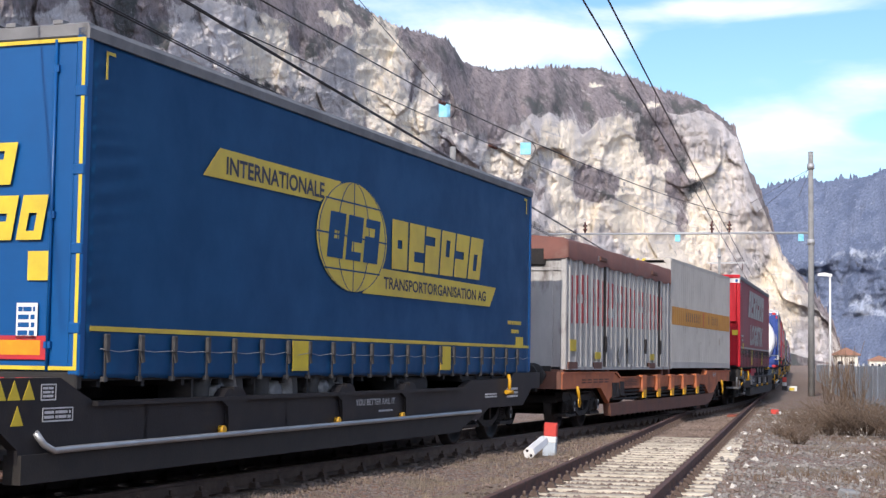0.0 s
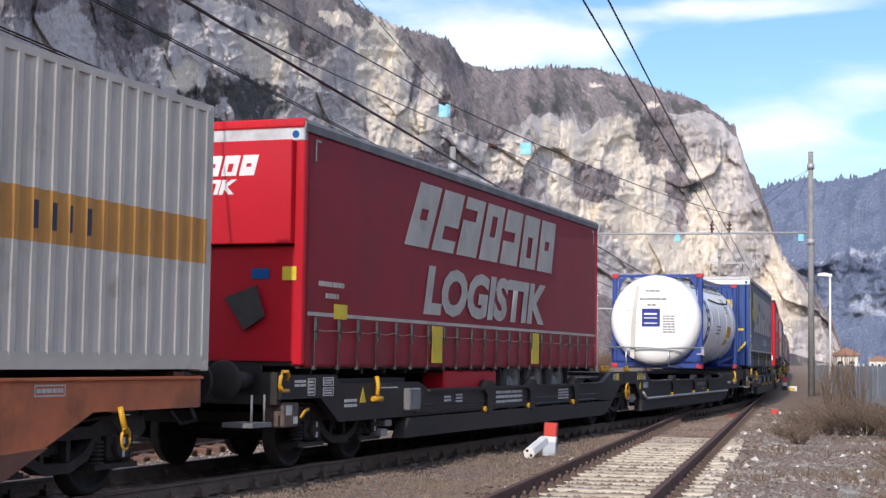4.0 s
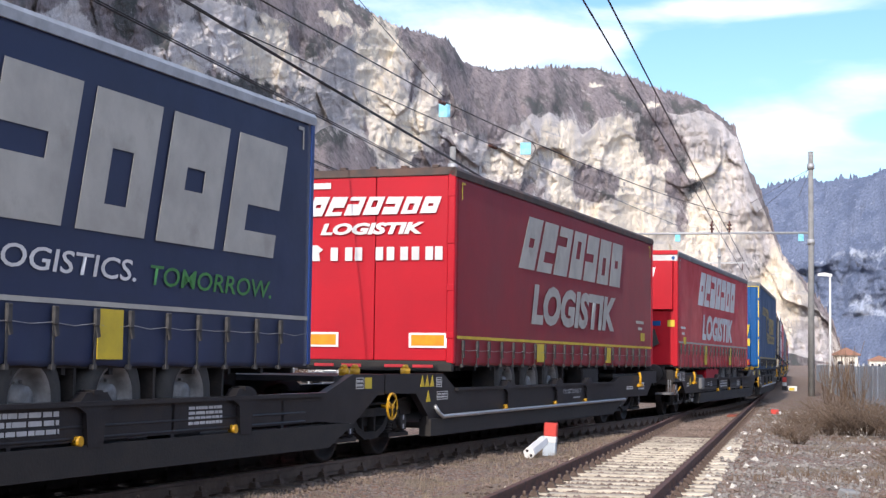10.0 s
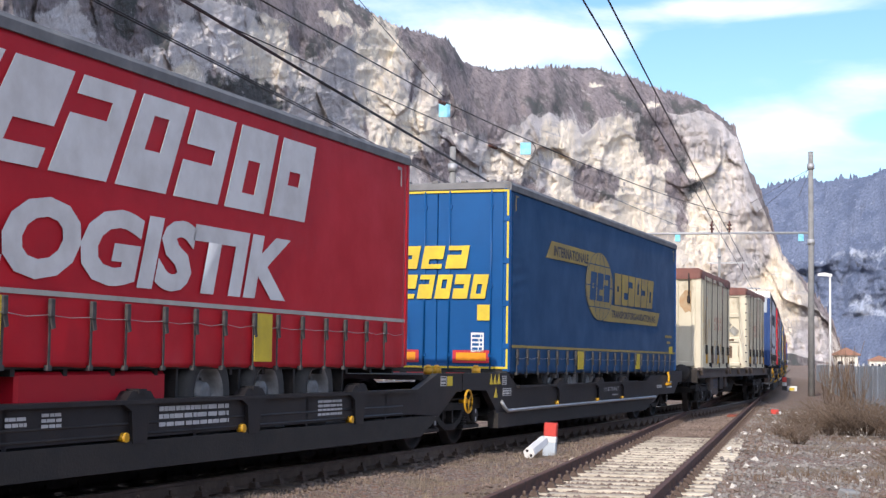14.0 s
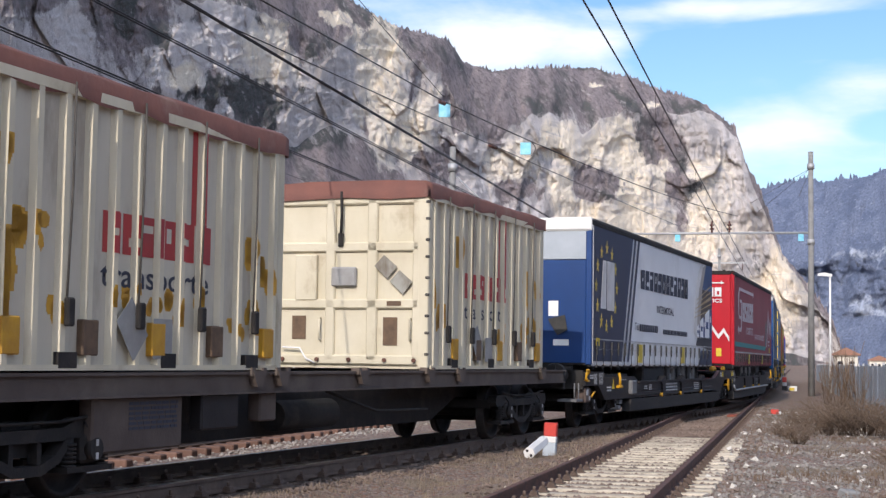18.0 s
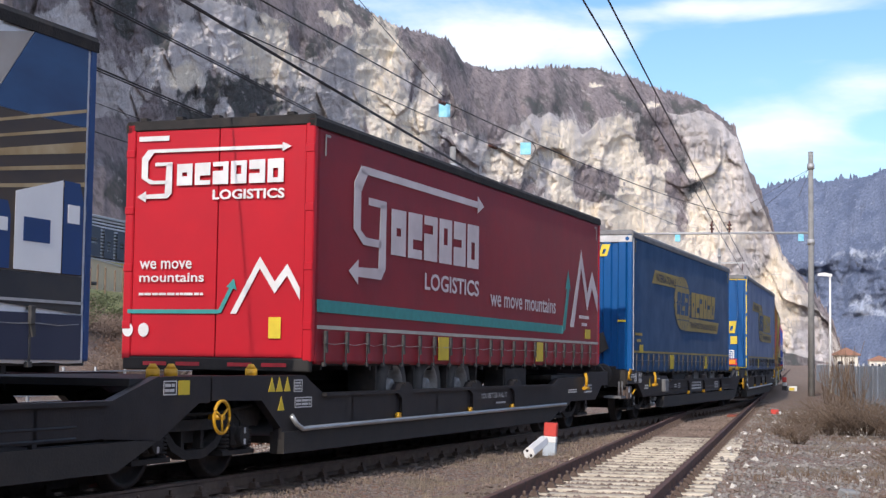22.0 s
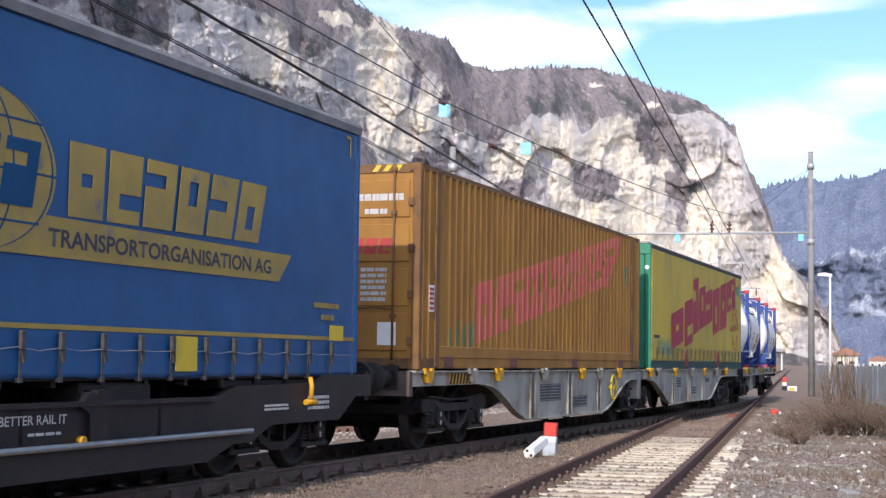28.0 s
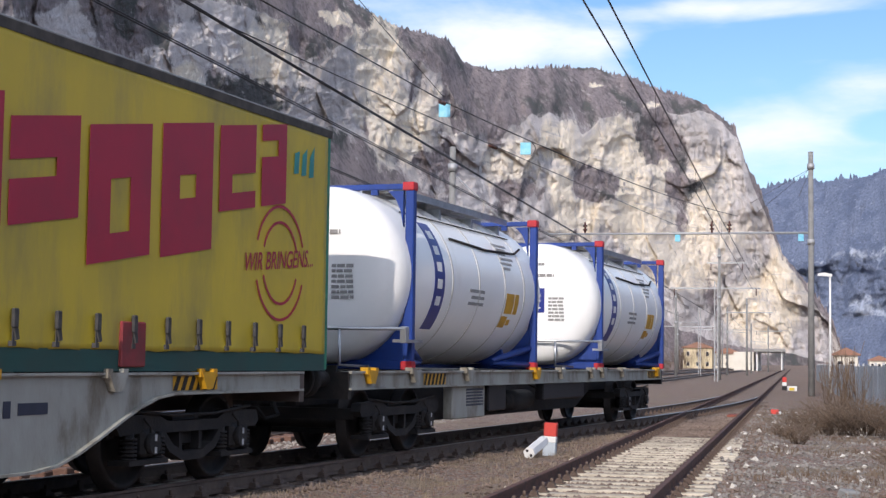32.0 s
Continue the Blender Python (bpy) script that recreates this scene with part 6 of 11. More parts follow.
        blocks(ob, [(-0.95, 3.42), (0.7, 3.42), (0.76, 3.66), (-0.89, 3.66)], 7, "front", -0.114, M_WHITEPRINT)
        part("word", lettering("LOGISTIK", -0.78, 0.46, 3.2, 3.38, "front", -0.112, 0.25, 0.05), M_WHITEPRINT, ob)
        for z in (1.55, 1.8, 2.05, 2.3):
            bm = bm_new()
            cbox(bm, -0.92, 0.06, 0.03, 0.26, z, z + 0.05, 0.012)
            part("step_bar", bm, M_RED_PANEL, ob)
        flap(ob, 0.56, 1.88, 0.26)
        bm = bm_new()
        rect(bm, 0.62, 0.85, 2.22, 2.34, "front", -0.005)
        part("sticker", bm, M_BLUE_PANEL, ob)
        bm = bm_new()
        rect(bm, 1.02, 1.2, 2.2, 2.36, "front", -0.005)
        part("sticker", bm, M_LEMON, ob)
    ob, x = trailer(86.35, 66.66, *B, 13.6, 1.27, 4.16, "wine-red curtain-sided semi-trailer with grey lettering blocks", M_RED_DULL, M_RED_PANEL, M_LEMON, M_ROOF, 1.62, True, 6, rail=M_RAILBLACK, bars_on=False)
    red_side(ob, x, 1, 11.9, M_SILVERPRINT)
    bm = bm_new()
    rect(bm, -1.22, -0.74, 3.88, 3.97, "front", -0.002)
    part("name_mark", bm, M_WHITEPRINT, ob)
    blocks(ob, [(-1.16, 3.46), (1.0, 3.48), (1.09, 3.72), (-1.02, 3.76)], 7, "front", -0.013, M_WHITEPRINT)
    part("word", lettering("LOGISTIK", -0.9, 0.8, 3.17, 3.35, "front", -0.013, 0.25, 0.05), M_WHITEPRINT, ob)
    bm = bm_new()
    for a in (-0.72, -0.48, -0.32, 0.02, 0.2, 0.42, 0.6, 0.82, 0.97):
        rect(bm, a, a + 0.12, 2.78, 2.98, "front", -0.013)
    flat(bm, [(-1.2, 2.78), (-0.9, 2.78), (-0.92, 2.9), (-0.85, 2.95), (-0.95, 3.02), (-1.15, 3.02), (-1.25, 2.95), (-1.18, 2.9)], "front", -0.002)
    part("number_bar", bm, M_WHITEPRINT, ob)
    for s in (-1, 1):
        bm = bm_new()
        rect(bm, s * 0.87 - 0.3, s * 0.87 + 0.3, 1.48, 1.7, "front", -0.002)
        part("reflector_border", bm, M_WHITE, ob)
        bm = bm_new()
        rect(bm, s * 0.87 - 0.26, s * 0.87 + 0.26, 1.51, 1.67, "front", -0.006)
        part("reflector", bm, M_ORANGE_REFLECT, ob)
    # navy trailer
    ob, x = trailer(67.81, 66.66, *A, 13.62, 1.25, 4.17, "navy curtain-sided semi-trailer with wing emblem and grey lettering blocks", M_NAVY, M_NAVY_PANEL, M_SILVERPRINT, M_ALU, 1.74, False, 8, M_WHITE, M_ALU)
    blocks(ob, [(1.85, 2.42), (12.68, 2.40), (13.0, 3.68), (2.1, 3.76)], 8, "side", x, M_SILVERPRINT, 0.16)
    bm = bm_new()
    for q in ([(1.45, 3.9), (1.55, 3.55), (2.9, 3.1), (2.95, 3.3)], [(1.6, 3.6), (1.7, 3.35), (2.9, 2.98), (2.9, 3.1)], [(1.05, 3.05), (1.5, 3.25), (2.95, 2.9), (2.4, 2.7)], [(1.3, 2.9), (1.6, 3.0), (2.8, 2.75), (2.2, 2.62)]):
        flat(bm, q, "side", x + 0.004)
    part("wing_emblem", bm, M_YELLOWPRINT, ob)
    bm = bm_new()
    for q in ([(1.03, 3.1), (1.2, 2.95), (1.45, 3.02)], [(1.6, 2.65), (2.0, 2.5), (2.85, 2.68), (2.6, 2.8)], [(1.78, 2.4), (2.2, 2.42), (1.75, 2.15)]):
        flat(bm, q, "side", x + 0.008)
    rect(bm, 0.19, 0.67, 3.16, 3.56, "side", x)
    part("green_emblem", bm, M_GREENPRINT, ob)
    part("word", lettering("LOGISTICS.", 7.45, 9.75, 2.02, 2.22, "side", x, 0.15, 0.01, 0.03), M_WHITEPRINT, ob)
    part("word", lettering("TOMORROW.", 10.0, 12.55, 1.98, 2.17, "side", x, 0.15, 0.01, 0.03), M_GREENPRINT, ob)
    side_codes(ob, x, 0.25, 2.02, M_WHITEPRINT, 12)
    front_wall(ob, 1.27, 3.92, M_NAVY_PANEL, 6)
    for z0_, z1_, a1_, m_ in ((2.96, 3.42, 0.84, M_LEMON), (2.55, 2.77, 0.83, M_GREENPRINT)):
        bm = bm_new()
        rect(bm, -0.95, a1_, z0_, z1_, "front", 0.001)
        part("sign_panel", bm, m_, ob)
        bm = bm_new()
        for k in range(6):
            rect(bm, -0.85 + k * 0.24, -0.70 + k * 0.24, z0_ + 0.06, z1_ - 0.06, "front", -0.003)
        part("number_bar", bm, M_DARKINK, ob)
    connector_panel(ob, -0.75, 0.12, 1.96, 2.36)
    flap(ob, 0.45, 2.05, 0.26)
    flap(ob, 0.45, 1.62, 0.24)
    bm = bm_new()
    for a, z in ((0.48, 2.5), (0.9, 2.4), (0.48, 1.95)):
        rect(bm, a, a + 0.18, z, z + 0.07, "front", 0.001)
    flat(bm, [(0.86, 1.72), (0.92, 1.70), (1.16, 1.98), (1.14, 2.05)], "front", 0.001)
    part("sticker", bm, M_LEMON, ob)
    # navy and white trailer
    M_PALE = mat("white_tarpaulin", (0.78, 0.79, 0.80), 0.45, 0, (0.72, 0.73, 0.74), 1.1, bump=0.12, bump_scale=3, spot=(0.64, 0.64, 0.64), spot_scale=0.5)
    M_MIDNIGHT = mat("midnight_tarpaulin", (0.018, 0.024, 0.055), 0.45, 0, (0.024, 0.03, 0.06), 1.1)
    M_DEEPBLUE = mat("deep_blue_front_panel", (0.005, 0.042, 0.165), 0.4, 0, (0.005, 0.036, 0.14), 1.4)
    M_PALEGREY = mat("pale_grey_bulkhead", (0.38, 0.42, 0.46), 0.5, 0, (0.32, 0.36, 0.40), 2.0)
    M_SKYPRINT = mat("evening_sky_print", (0.012, 0.035, 0.11), 0.45, 0, (0.03, 0.10, 0.24), 0.5, stretch=(1, 0.5, 1.4), spot=(0.08, 0.17, 0.32), spot_scale=0.5, spot_at=(0.55, 0.75))
    M_DUSKPRINT = mat("brown_dusk_print", (0.045, 0.032, 0.026), 0.5, 0, (0.09, 0.06, 0.035), 0.9, stretch=(1, 0.4, 1.6))
    M_HAZEPRINT = mat("tan_haze_print", (0.33, 0.29, 0.25), 0.5, 0, (0.42, 0.40, 0.38), 1.2)
    M_PALEHAZE = mat("pale_haze_print", (0.58, 0.57, 0.55), 0.5, 0, (0.66, 0.66, 0.66), 1.2)
    M_GOLDPRINT = mat("golden_light_print", (0.34, 0.23, 0.10), 0.5, 0, (0.50, 0.40, 0.24), 2.0)
    M_ROADPRINT = mat("dark_road_print", (0.018, 0.019, 0.024), 0.5, 0, (0.035, 0.032, 0.03), 2.0)
    ob, x = trailer(157.22, 156.07, *A, 13.65, 1.27, 4.14, "white and midnight-blue curtain-sided semi-trailer with yellow stars", M_PALE, M_DEEPBLUE, None, M_WHITE, 1.73, False, 9, M_WHITE, M_BLACK, False)
    bm = bm_new()
    flat(bm, [(0.12, 1.32), (2.6, 1.32), (3.66, 4.0), (0.12, 4.0)], "side", x)
    for a in (2.76, 3.12):
        flat(bm, [(a, 1.32), (a + 0.17, 1.32), (a + 1.23, 4.0), (a + 1.06, 4.0)], "side", x)
    part("dark_field", bm, M_MIDNIGHT, ob)
    bm = bm_new()
    flat(bm, [(12.12, 3.3), (13.5, 3.3), (13.5, 4.0), (12.7, 4.0)], "side", x)
    part("sky_picture", bm, M_SKYPRINT, ob, "printed deep blue evening sky")
    bm = bm_new()
    flat(bm, [(11.75, 1.99), (13.5, 1.99), (13.5, 3.297), (12.1, 3.297), (11.9, 2.7)], "side", x)
    part("dusk_picture", bm, M_DUSKPRINT, ob, "printed brown dusk haze")
    for k, m_ in enumerate((M_HAZEPRINT, M_PALEHAZE)):
        bm = bm_new()
        d = 0.42 * k
        flat(bm, [(11.32 - d, 1.99 + 0.1 * k), (11.74 - d, 1.99), (11.89 - d, 2.7), (12.11 - d, 3.3), (12.69 - d, 4.0), (12.2 - d, 3.9), (11.62 - d, 3.25), (11.42 - d, 2.7)], "side", x)
        part("haze_picture", bm, m_, ob, "printed pale haze")
    bm = bm_new()
    for k, (za, zb) in enumerate(((2.78, 2.82), (2.94, 2.98), (3.08, 3.18), (3.28, 3.31), (3.44, 3.47))):
        flat(bm, [(11.0 + 0.08 * k, 2.5 + 0.12 * k), (13.5, za), (13.5, zb), (11.0 + 0.08 * k, 2.52 + 0.12 * k)], "side", x + 0.004)
    part("light_streak", bm, M_GOLDPRINT, ob)
    bm = bm_new()
    flat(bm, [(11.2, 1.78), (13.5, 1.66), (13.5, 1.986), (11.4, 1.986)], "side", x)
    part("road_picture", bm, M_ROADPRINT, ob, "printed dark road")
    bm = bm_new()
    flat(bm, [(11.6, 1.26), (13.5, 1.26), (13.5, 1.65), (11.9, 1.65)], "side", x + 0.009)
    part("hem_field", bm, M_MIDNIGHT, ob, "midnight-blue hem")
    for a, w, h in ((11.3, 0.4, 0.34), (11.76, 0.68, 0.55), (12.5, 0.98, 0.8)):
        bm = bm_new()
        flat(bm, [(a, 2.0), (a + w * 0.68, 2.0), (a + w * 0.68, 2.0 + h), (a, 2.0 + 0.8 * h)], "side", x + 0.008)
        part("lorry_picture", bm, M_PALE, ob)
        bm = bm_new()
        flat(bm, [(a + w * 0.7, 2.0), (a + w, 2.0), (a + w, 2.0 + 0.8 * h), (a + w * 0.94, 2.0 + h), (a + w * 0.7, 2.0 + h)], "side", x + 0.008)
        part("lorry_picture", bm, M_DEEPBLUE, ob)
        bm = bm_new()
        rect(bm, a + w * 0.12, a + w * 0.5, 2.0 + 0.3 * h, 2.0 + 0.55 * h, "side", x + 0.012)
        part("lorry_picture", bm, M_DEEPBLUE, ob)
        bm = bm_new()
        rect(bm, a + w * 0.76, a + w * 0.94, 2.0 + 0.55 * h, 2.0 + 0.75 * h, "side", x + 0.012)
        part("lorry_picture", bm, M_PALE, ob)
    bm = bm_new()
    flat(bm, [(0.74, 2.38), (1.2, 2.38), (1.2, 3.36), (0.92, 3.36)], "side", x + 0.004)
    flat(bm, [(1.28, 2.36), (1.9, 2.36), (1.9, 3.36), (1.28, 3.36)], "side", x + 0.004)
    part("emblem_block", bm, M_WHITEPRINT, ob)
    for k in range(12):
        bm = bm_new()
        w = 2 * math.pi * k / 12
        cy, cz = 1.24 + 0.88 * math.cos(w), 2.82 + 0.80 * math.sin(w)
        pts = []
        for q in range(10):
            r = 0.13 if q % 2 == 0 else 0.052
            pts.append((cy + r * math.sin(q * math.pi / 5), cz + 1.15 * r * math.cos(q * math.pi / 5)))
        flat(bm, pts, "side", x + 0.004)
        part("star", bm, M_YELLOWPRINT, ob)
    bm = bm_new()
    for k in range(10):
        rect(bm, 4.35 + k * 0.2, 4.5 + k * 0.2, 2.0, 2.16, "side", x)
    for k in range(17):
        rect(bm, 6.94 + k * 0.18, 7.07 + k * 0.18, 1.98, 2.10, "side", x)
    part("name_mark", bm, M_DARKINK, ob)
    blocks(ob, [(4.42, 2.95), (10.05, 2.95), (10.08, 3.45), (4.44, 3.38)], 12, "side", x, M_DARKINK, 0.2)
    part("word", lettering("INTERMODAL", 6.2, 8.2, 2.46, 2.64, "side", x), M_DARKINK, ob)
    part("word", lettering("Tel.", 3.86, 4.28, 2.02, 2.18, "side", x), M_DARKINK, ob)
    bm = bm_new()
    for y in (4.15, 9.1):
        rect(bm, y, y + 0.42, 1.3, 1.7, "side", x + 0.018, 0.006)
    rect(bm, 0.3, 0.6, 1.62, 1.78, "side", x + 0.02)
    part("lifting_plate", bm, M_LEMON, ob, "yellow lifting plate")
    bm = bm_new()
    rect(bm, 0.15, 13.5, 1.74, 1.765, "side", x + 0.018)
    part("hem_stripe", bm, M_ALU, ob)
    front_wall(ob, 3.32, 3.9, M_PALEGREY)
    front_wall(ob, 1.28, 3.31, M_DEEPBLUE)
    bm = bm_new()
    cbox(bm, -1.28, 1.28, -0.03, 0.1, 3.9, 4.15, 0.02)
    for k in range(10):
        cyl(bm, (-1.1 + k * 0.24, -0.03, 4.0), (-1.1 + k * 0.24, -0.036, 4.0), 0.022, 8)
    part("roof_flap", bm, M_WHITE, ob, "white riveted roof flap")
    connector_panel(ob, -0.7, 0.05, 2.16, 2.38)
    bm = bm_new()
    rect(bm, 0.40, 0.60, 2.2, 2.5, "front", 0.008)
    rect(bm, 0.5, 0.82, 1.62, 1.74, "front", 0.008)
    part("sticker", bm, M_WHITE, ob)
    flap(ob, 0.6, 2.02, 0.2)
    bm = bm_new()
    tube(bm, [(0.2, -0.04, 1.75), (0.1, -0.06, 1.9), (0.14, -0.06, 2.12), (0.24, -0.05, 2.1), (0.27, -0.05, 1.9), (0.2, -0.04, 1.75)], 0.03, 6)
    part("cable_coil", bm, M_ALU, ob)
    # red trailer with arrow emblem
    ob, x = trailer(175.48, 156.07, *B, 13.58, 1.28, 4.18, "red curtain-sided semi-trailer with white arrow emblem and teal stripe", M_RED_DULL, M_RED_PANEL, M_SILVERPRINT, M_ROOF, 1.65, True, 10, M_BLACK, M_BLACK, bars_on=False)
    M_PINKWHITE = mat("pale_print_on_red", (0.62, 0.55, 0.56), 0.5, 0, (0.52, 0.45, 0.46), 1.5)

    def arrow_emblem(face, at, a0, z0, sa, sz):
        bm = bm_new()
        def p(u, v):
            return (a0 + u * sa, z0 + v * sz)
        for q in ([(0.3, 1.34), (4.9, 1.34), (4.9, 1.44), (0.35, 1.44)], [(4.85, 1.26), (5.15, 1.39), (4.85, 1.52)], [(0.08, 1.2), (0.3, 1.44), (0.5, 1.34), (0.3, 1.1)], [(0.08, 0.6), (0.3, 0.6), (0.3, 1.15), (0.08, 1.2)], [(0.08, 0.6), (0.3, 0.6), (0.5, 0.52), (1.0, 0.52), (1.0, 0.42), (0.4, 0.42)], [(0.9, 0.1), (1.15, 0.15), (1.15, 1.0), (0.95, 1.0)], [(0.55, 0.95), (1.15, 0.95), (1.15, 1.05), (0.55, 1.05)], [(0.1, 0.0), (1.0, 0.0), (1.15, 0.15), (0.2, 0.12)], [(-0.05, 0.06), (0.25, -0.1), (0.25, 0.22)]):
            flat(bm, [p(*k) for k in q], face, at)
        blocks(ob, [p(1.28, 0.36), p(4.95, 0.38), p(4.95, 1.06), p(1.28, 0.98)], 6, face, at + (0.0035 if face == "side" else -0.0035), M_PINKWHITE if face == "side" else M_WHITEPRINT, 0.14)
        return bm
    part("arrow_emblem", arrow_emblem("side", x, 1.1, 2.33, 1.0, 0.98), M_PINKWHITE, ob)
    part("word", lettering("LOGISTICS", 3.7, 6.05, 2.28, 2.52, "side", x, 0, 0.02), M_PINKWHITE, ob)
    part("word", lettering("we move mountains", 6.62, 10.36, 2.16, 2.42, "side", x), M_PINKWHITE, ob)
    for face, at, m in (("side", x, 1.0), ("front", -0.002, 0.36)):
        bm = bm_new()
        if face == "side":
            flat(bm, [(0.15, 1.85), (10.85, 1.81), (11.02, 1.96), (0.14, 2.0)], face, at)
            flat(bm, [(10.8, 1.82), (11.02, 1.9), (11.3, 2.7), (11.38, 2.6), (11.2, 3.0), (11.0, 2.62), (11.12, 2.66)], face, at + 0.003)
        else:
            flat(bm, [(-1.2, 1.82), (0.05, 1.82), (0.1, 1.87), (-1.2, 1.87)], face, at)
            flat(bm, [(0.03, 1.83), (0.09, 1.83), (0.24, 2.12), (0.29, 2.1), (0.25, 2.24), (0.15, 2.14), (0.19, 2.13)], face, at - 0.003)
        part("teal_stripe", bm, M_TEAL, ob)
        bm = bm_new()
        zig = [(11.35, 1.95), (11.62, 1.95), (12.12, 3.1), (12.6, 2.3), (12.95, 2.75), (13.4, 2.3)] if face == "side" else [(0.21, 1.82), (0.29, 1.82), (0.59, 2.36), (0.79, 2.06), (0.95, 2.27), (1.12, 1.98)]
        h = 0.33 if face == "side" else 0.14
        up = [(a, z + h) for a, z in zig[2:]]
        for k in range(2, 5):
            flat(bm, [zig[k], zig[k + 1], (zig[k + 1][0], zig[k + 1][1] + h), (zig[k][0], zig[k][1] + h)], face, at)
        flat(bm, [zig[0], zig[1], zig[2], (zig[2][0], zig[2][1] + h)], face, at)
        part("mountain_emblem", bm, M_PINKWHITE if face == "side" else M_WHITEPRINT, ob)
    part("arrow_emblem", arrow_emblem("front", -0.013, -1.08, 3.22, 0.4, 0.42), M_WHITEPRINT, ob)
    part("word", lettering("LOGISTICS", -0.06, 0.9, 3.19, 3.31, "front", -0.013, 0, 0.03), M_WHITEPRINT, ob)
    part("word", lettering("we move", -1.04, -0.32, 2.36, 2.46, "front", -0.013), M_WHITEPRINT, ob)
    part("word", lettering("mountains", -1.04, -0.15, 2.2, 2.31, "front", -0.013), M_WHITEPRINT, ob)
    bm = bm_new()
    bars(bm, -1.04, -0.15, 2.03, 2.08, 1, "front", -0.013, 3)
    rect(bm, -1.1, -0.68, 3.93, 3.99, "front", -0.002)
    for a in (-1.19, -0.97):
        flat(bm, [(a + 0.075 * math.cos(k * math.pi / 6), 1.62 + 0.085 * math.sin(k * math.pi / 6)) for k in range(12)], "front", -0.002)
    part("small_print", bm, M_WHITEPRINT, ob)
    bm = bm_new()
    rect(bm, 0.72, 0.88, 1.53, 1.78, "front", -0.002)
    part("sticker", bm, M_LEMON, ob)
    side_codes(ob, x, 12.0, 1.95, M_PINKWHITE, 21)


load_trailers()

# ---- container wagons ----
M_RUSTORANGE = mat("faded_orange_wagon_paint", (0.50, 0.15, 0.055), 0.65, 0, (0.36, 0.11, 0.05), 2.5, bump=0.15, spot=(0.10, 0.05, 0.03), spot_scale=1.3, spot_at=(0.5, 0.75))
M_RUSTDARK = mat("dark_rusty_beam", (0.15, 0.06, 0.04), 0.75, 0, (0.10, 0.05, 0.035), 2.5, bump=0.2)
M_OLDBROWN = mat("dirty_brown_wagon_paint", (0.075, 0.055, 0.047), 0.8, 0, (0.11, 0.085, 0.07), 2.0, bump=0.2, spot=(0.16, 0.13, 0.10), spot_scale=1.1, spot_at=(0.58, 0.8))
M_PALEWAGON = mat("pale_grey_wagon_paint", (0.36, 0.36, 0.325), 0.65, 0, (0.27, 0.26, 0.225), 2.2, bump=0.15, spot=(0.13, 0.10, 0.068), spot_scale=2.2, spot_at=(0.50, 0.72), stretch=(1, 1, 0.45), spec=0.3)
M_RUSTSTREAK = mat("rust_streak", (0.16, 0.10, 0.06), 0.85, 0, (0.09, 0.06, 0.04), 6)


def pin_block_mesh(m):
    """Folding container lock on the wagon's edge."""
    bm = bm_new()
    prism(bm, [(-0.16, 0.0), (0.16, 0.0), (0.12, -0.07), (0.06, -0.17), (-0.06, -0.17), (-0.12, -0.07)], "x", -0.02, 0.06)
    box(bm, -0.06, 0.05, -0.17, -0.09, -0.05, 0.035)
    box(bm, -0.06, 0.05, 0.09, 0.17, -0.05, 0.035)
    return mesh_of("container_lock", bm, m)


LOCKS = {k: pin_block_mesh(m) for k, m in (("yellow", M_YELLOW), ("rust", M_OLDBROWN), ("pale", M_PALEWAGON))}


def lock_at(w, y, z, kind, name="container_lock"):
    for s in (1, -1):
        ob = part(name, LOCKS[kind], None, w)
        ob.matrix_basis = pose(s * 1.245, y, z, 0, 0, 0 if s > 0 else 180)


def hazard_stripes(w, y0, y1, z0, z1, at):
    bm = bm_new()
    rect(bm, y0, y1, z0, z1, "side", at)
    part("hazard_plate", bm, M_YELLOW, w)
    bm = bm_new()
    n = max(2, int((y1 - y0) / 0.14))
    for k in range(n):
        a = y0 + (y1 - y0) * k / n
        d = (y1 - y0) / n * 0.5
        flat(bm, [(a, z0), (a + d, z0), (min(a + 2 * d, y1), z1), (a + d, z1)], "side", at + 0.004)
    part("hazard_stripe", bm, M_BLACK, w)


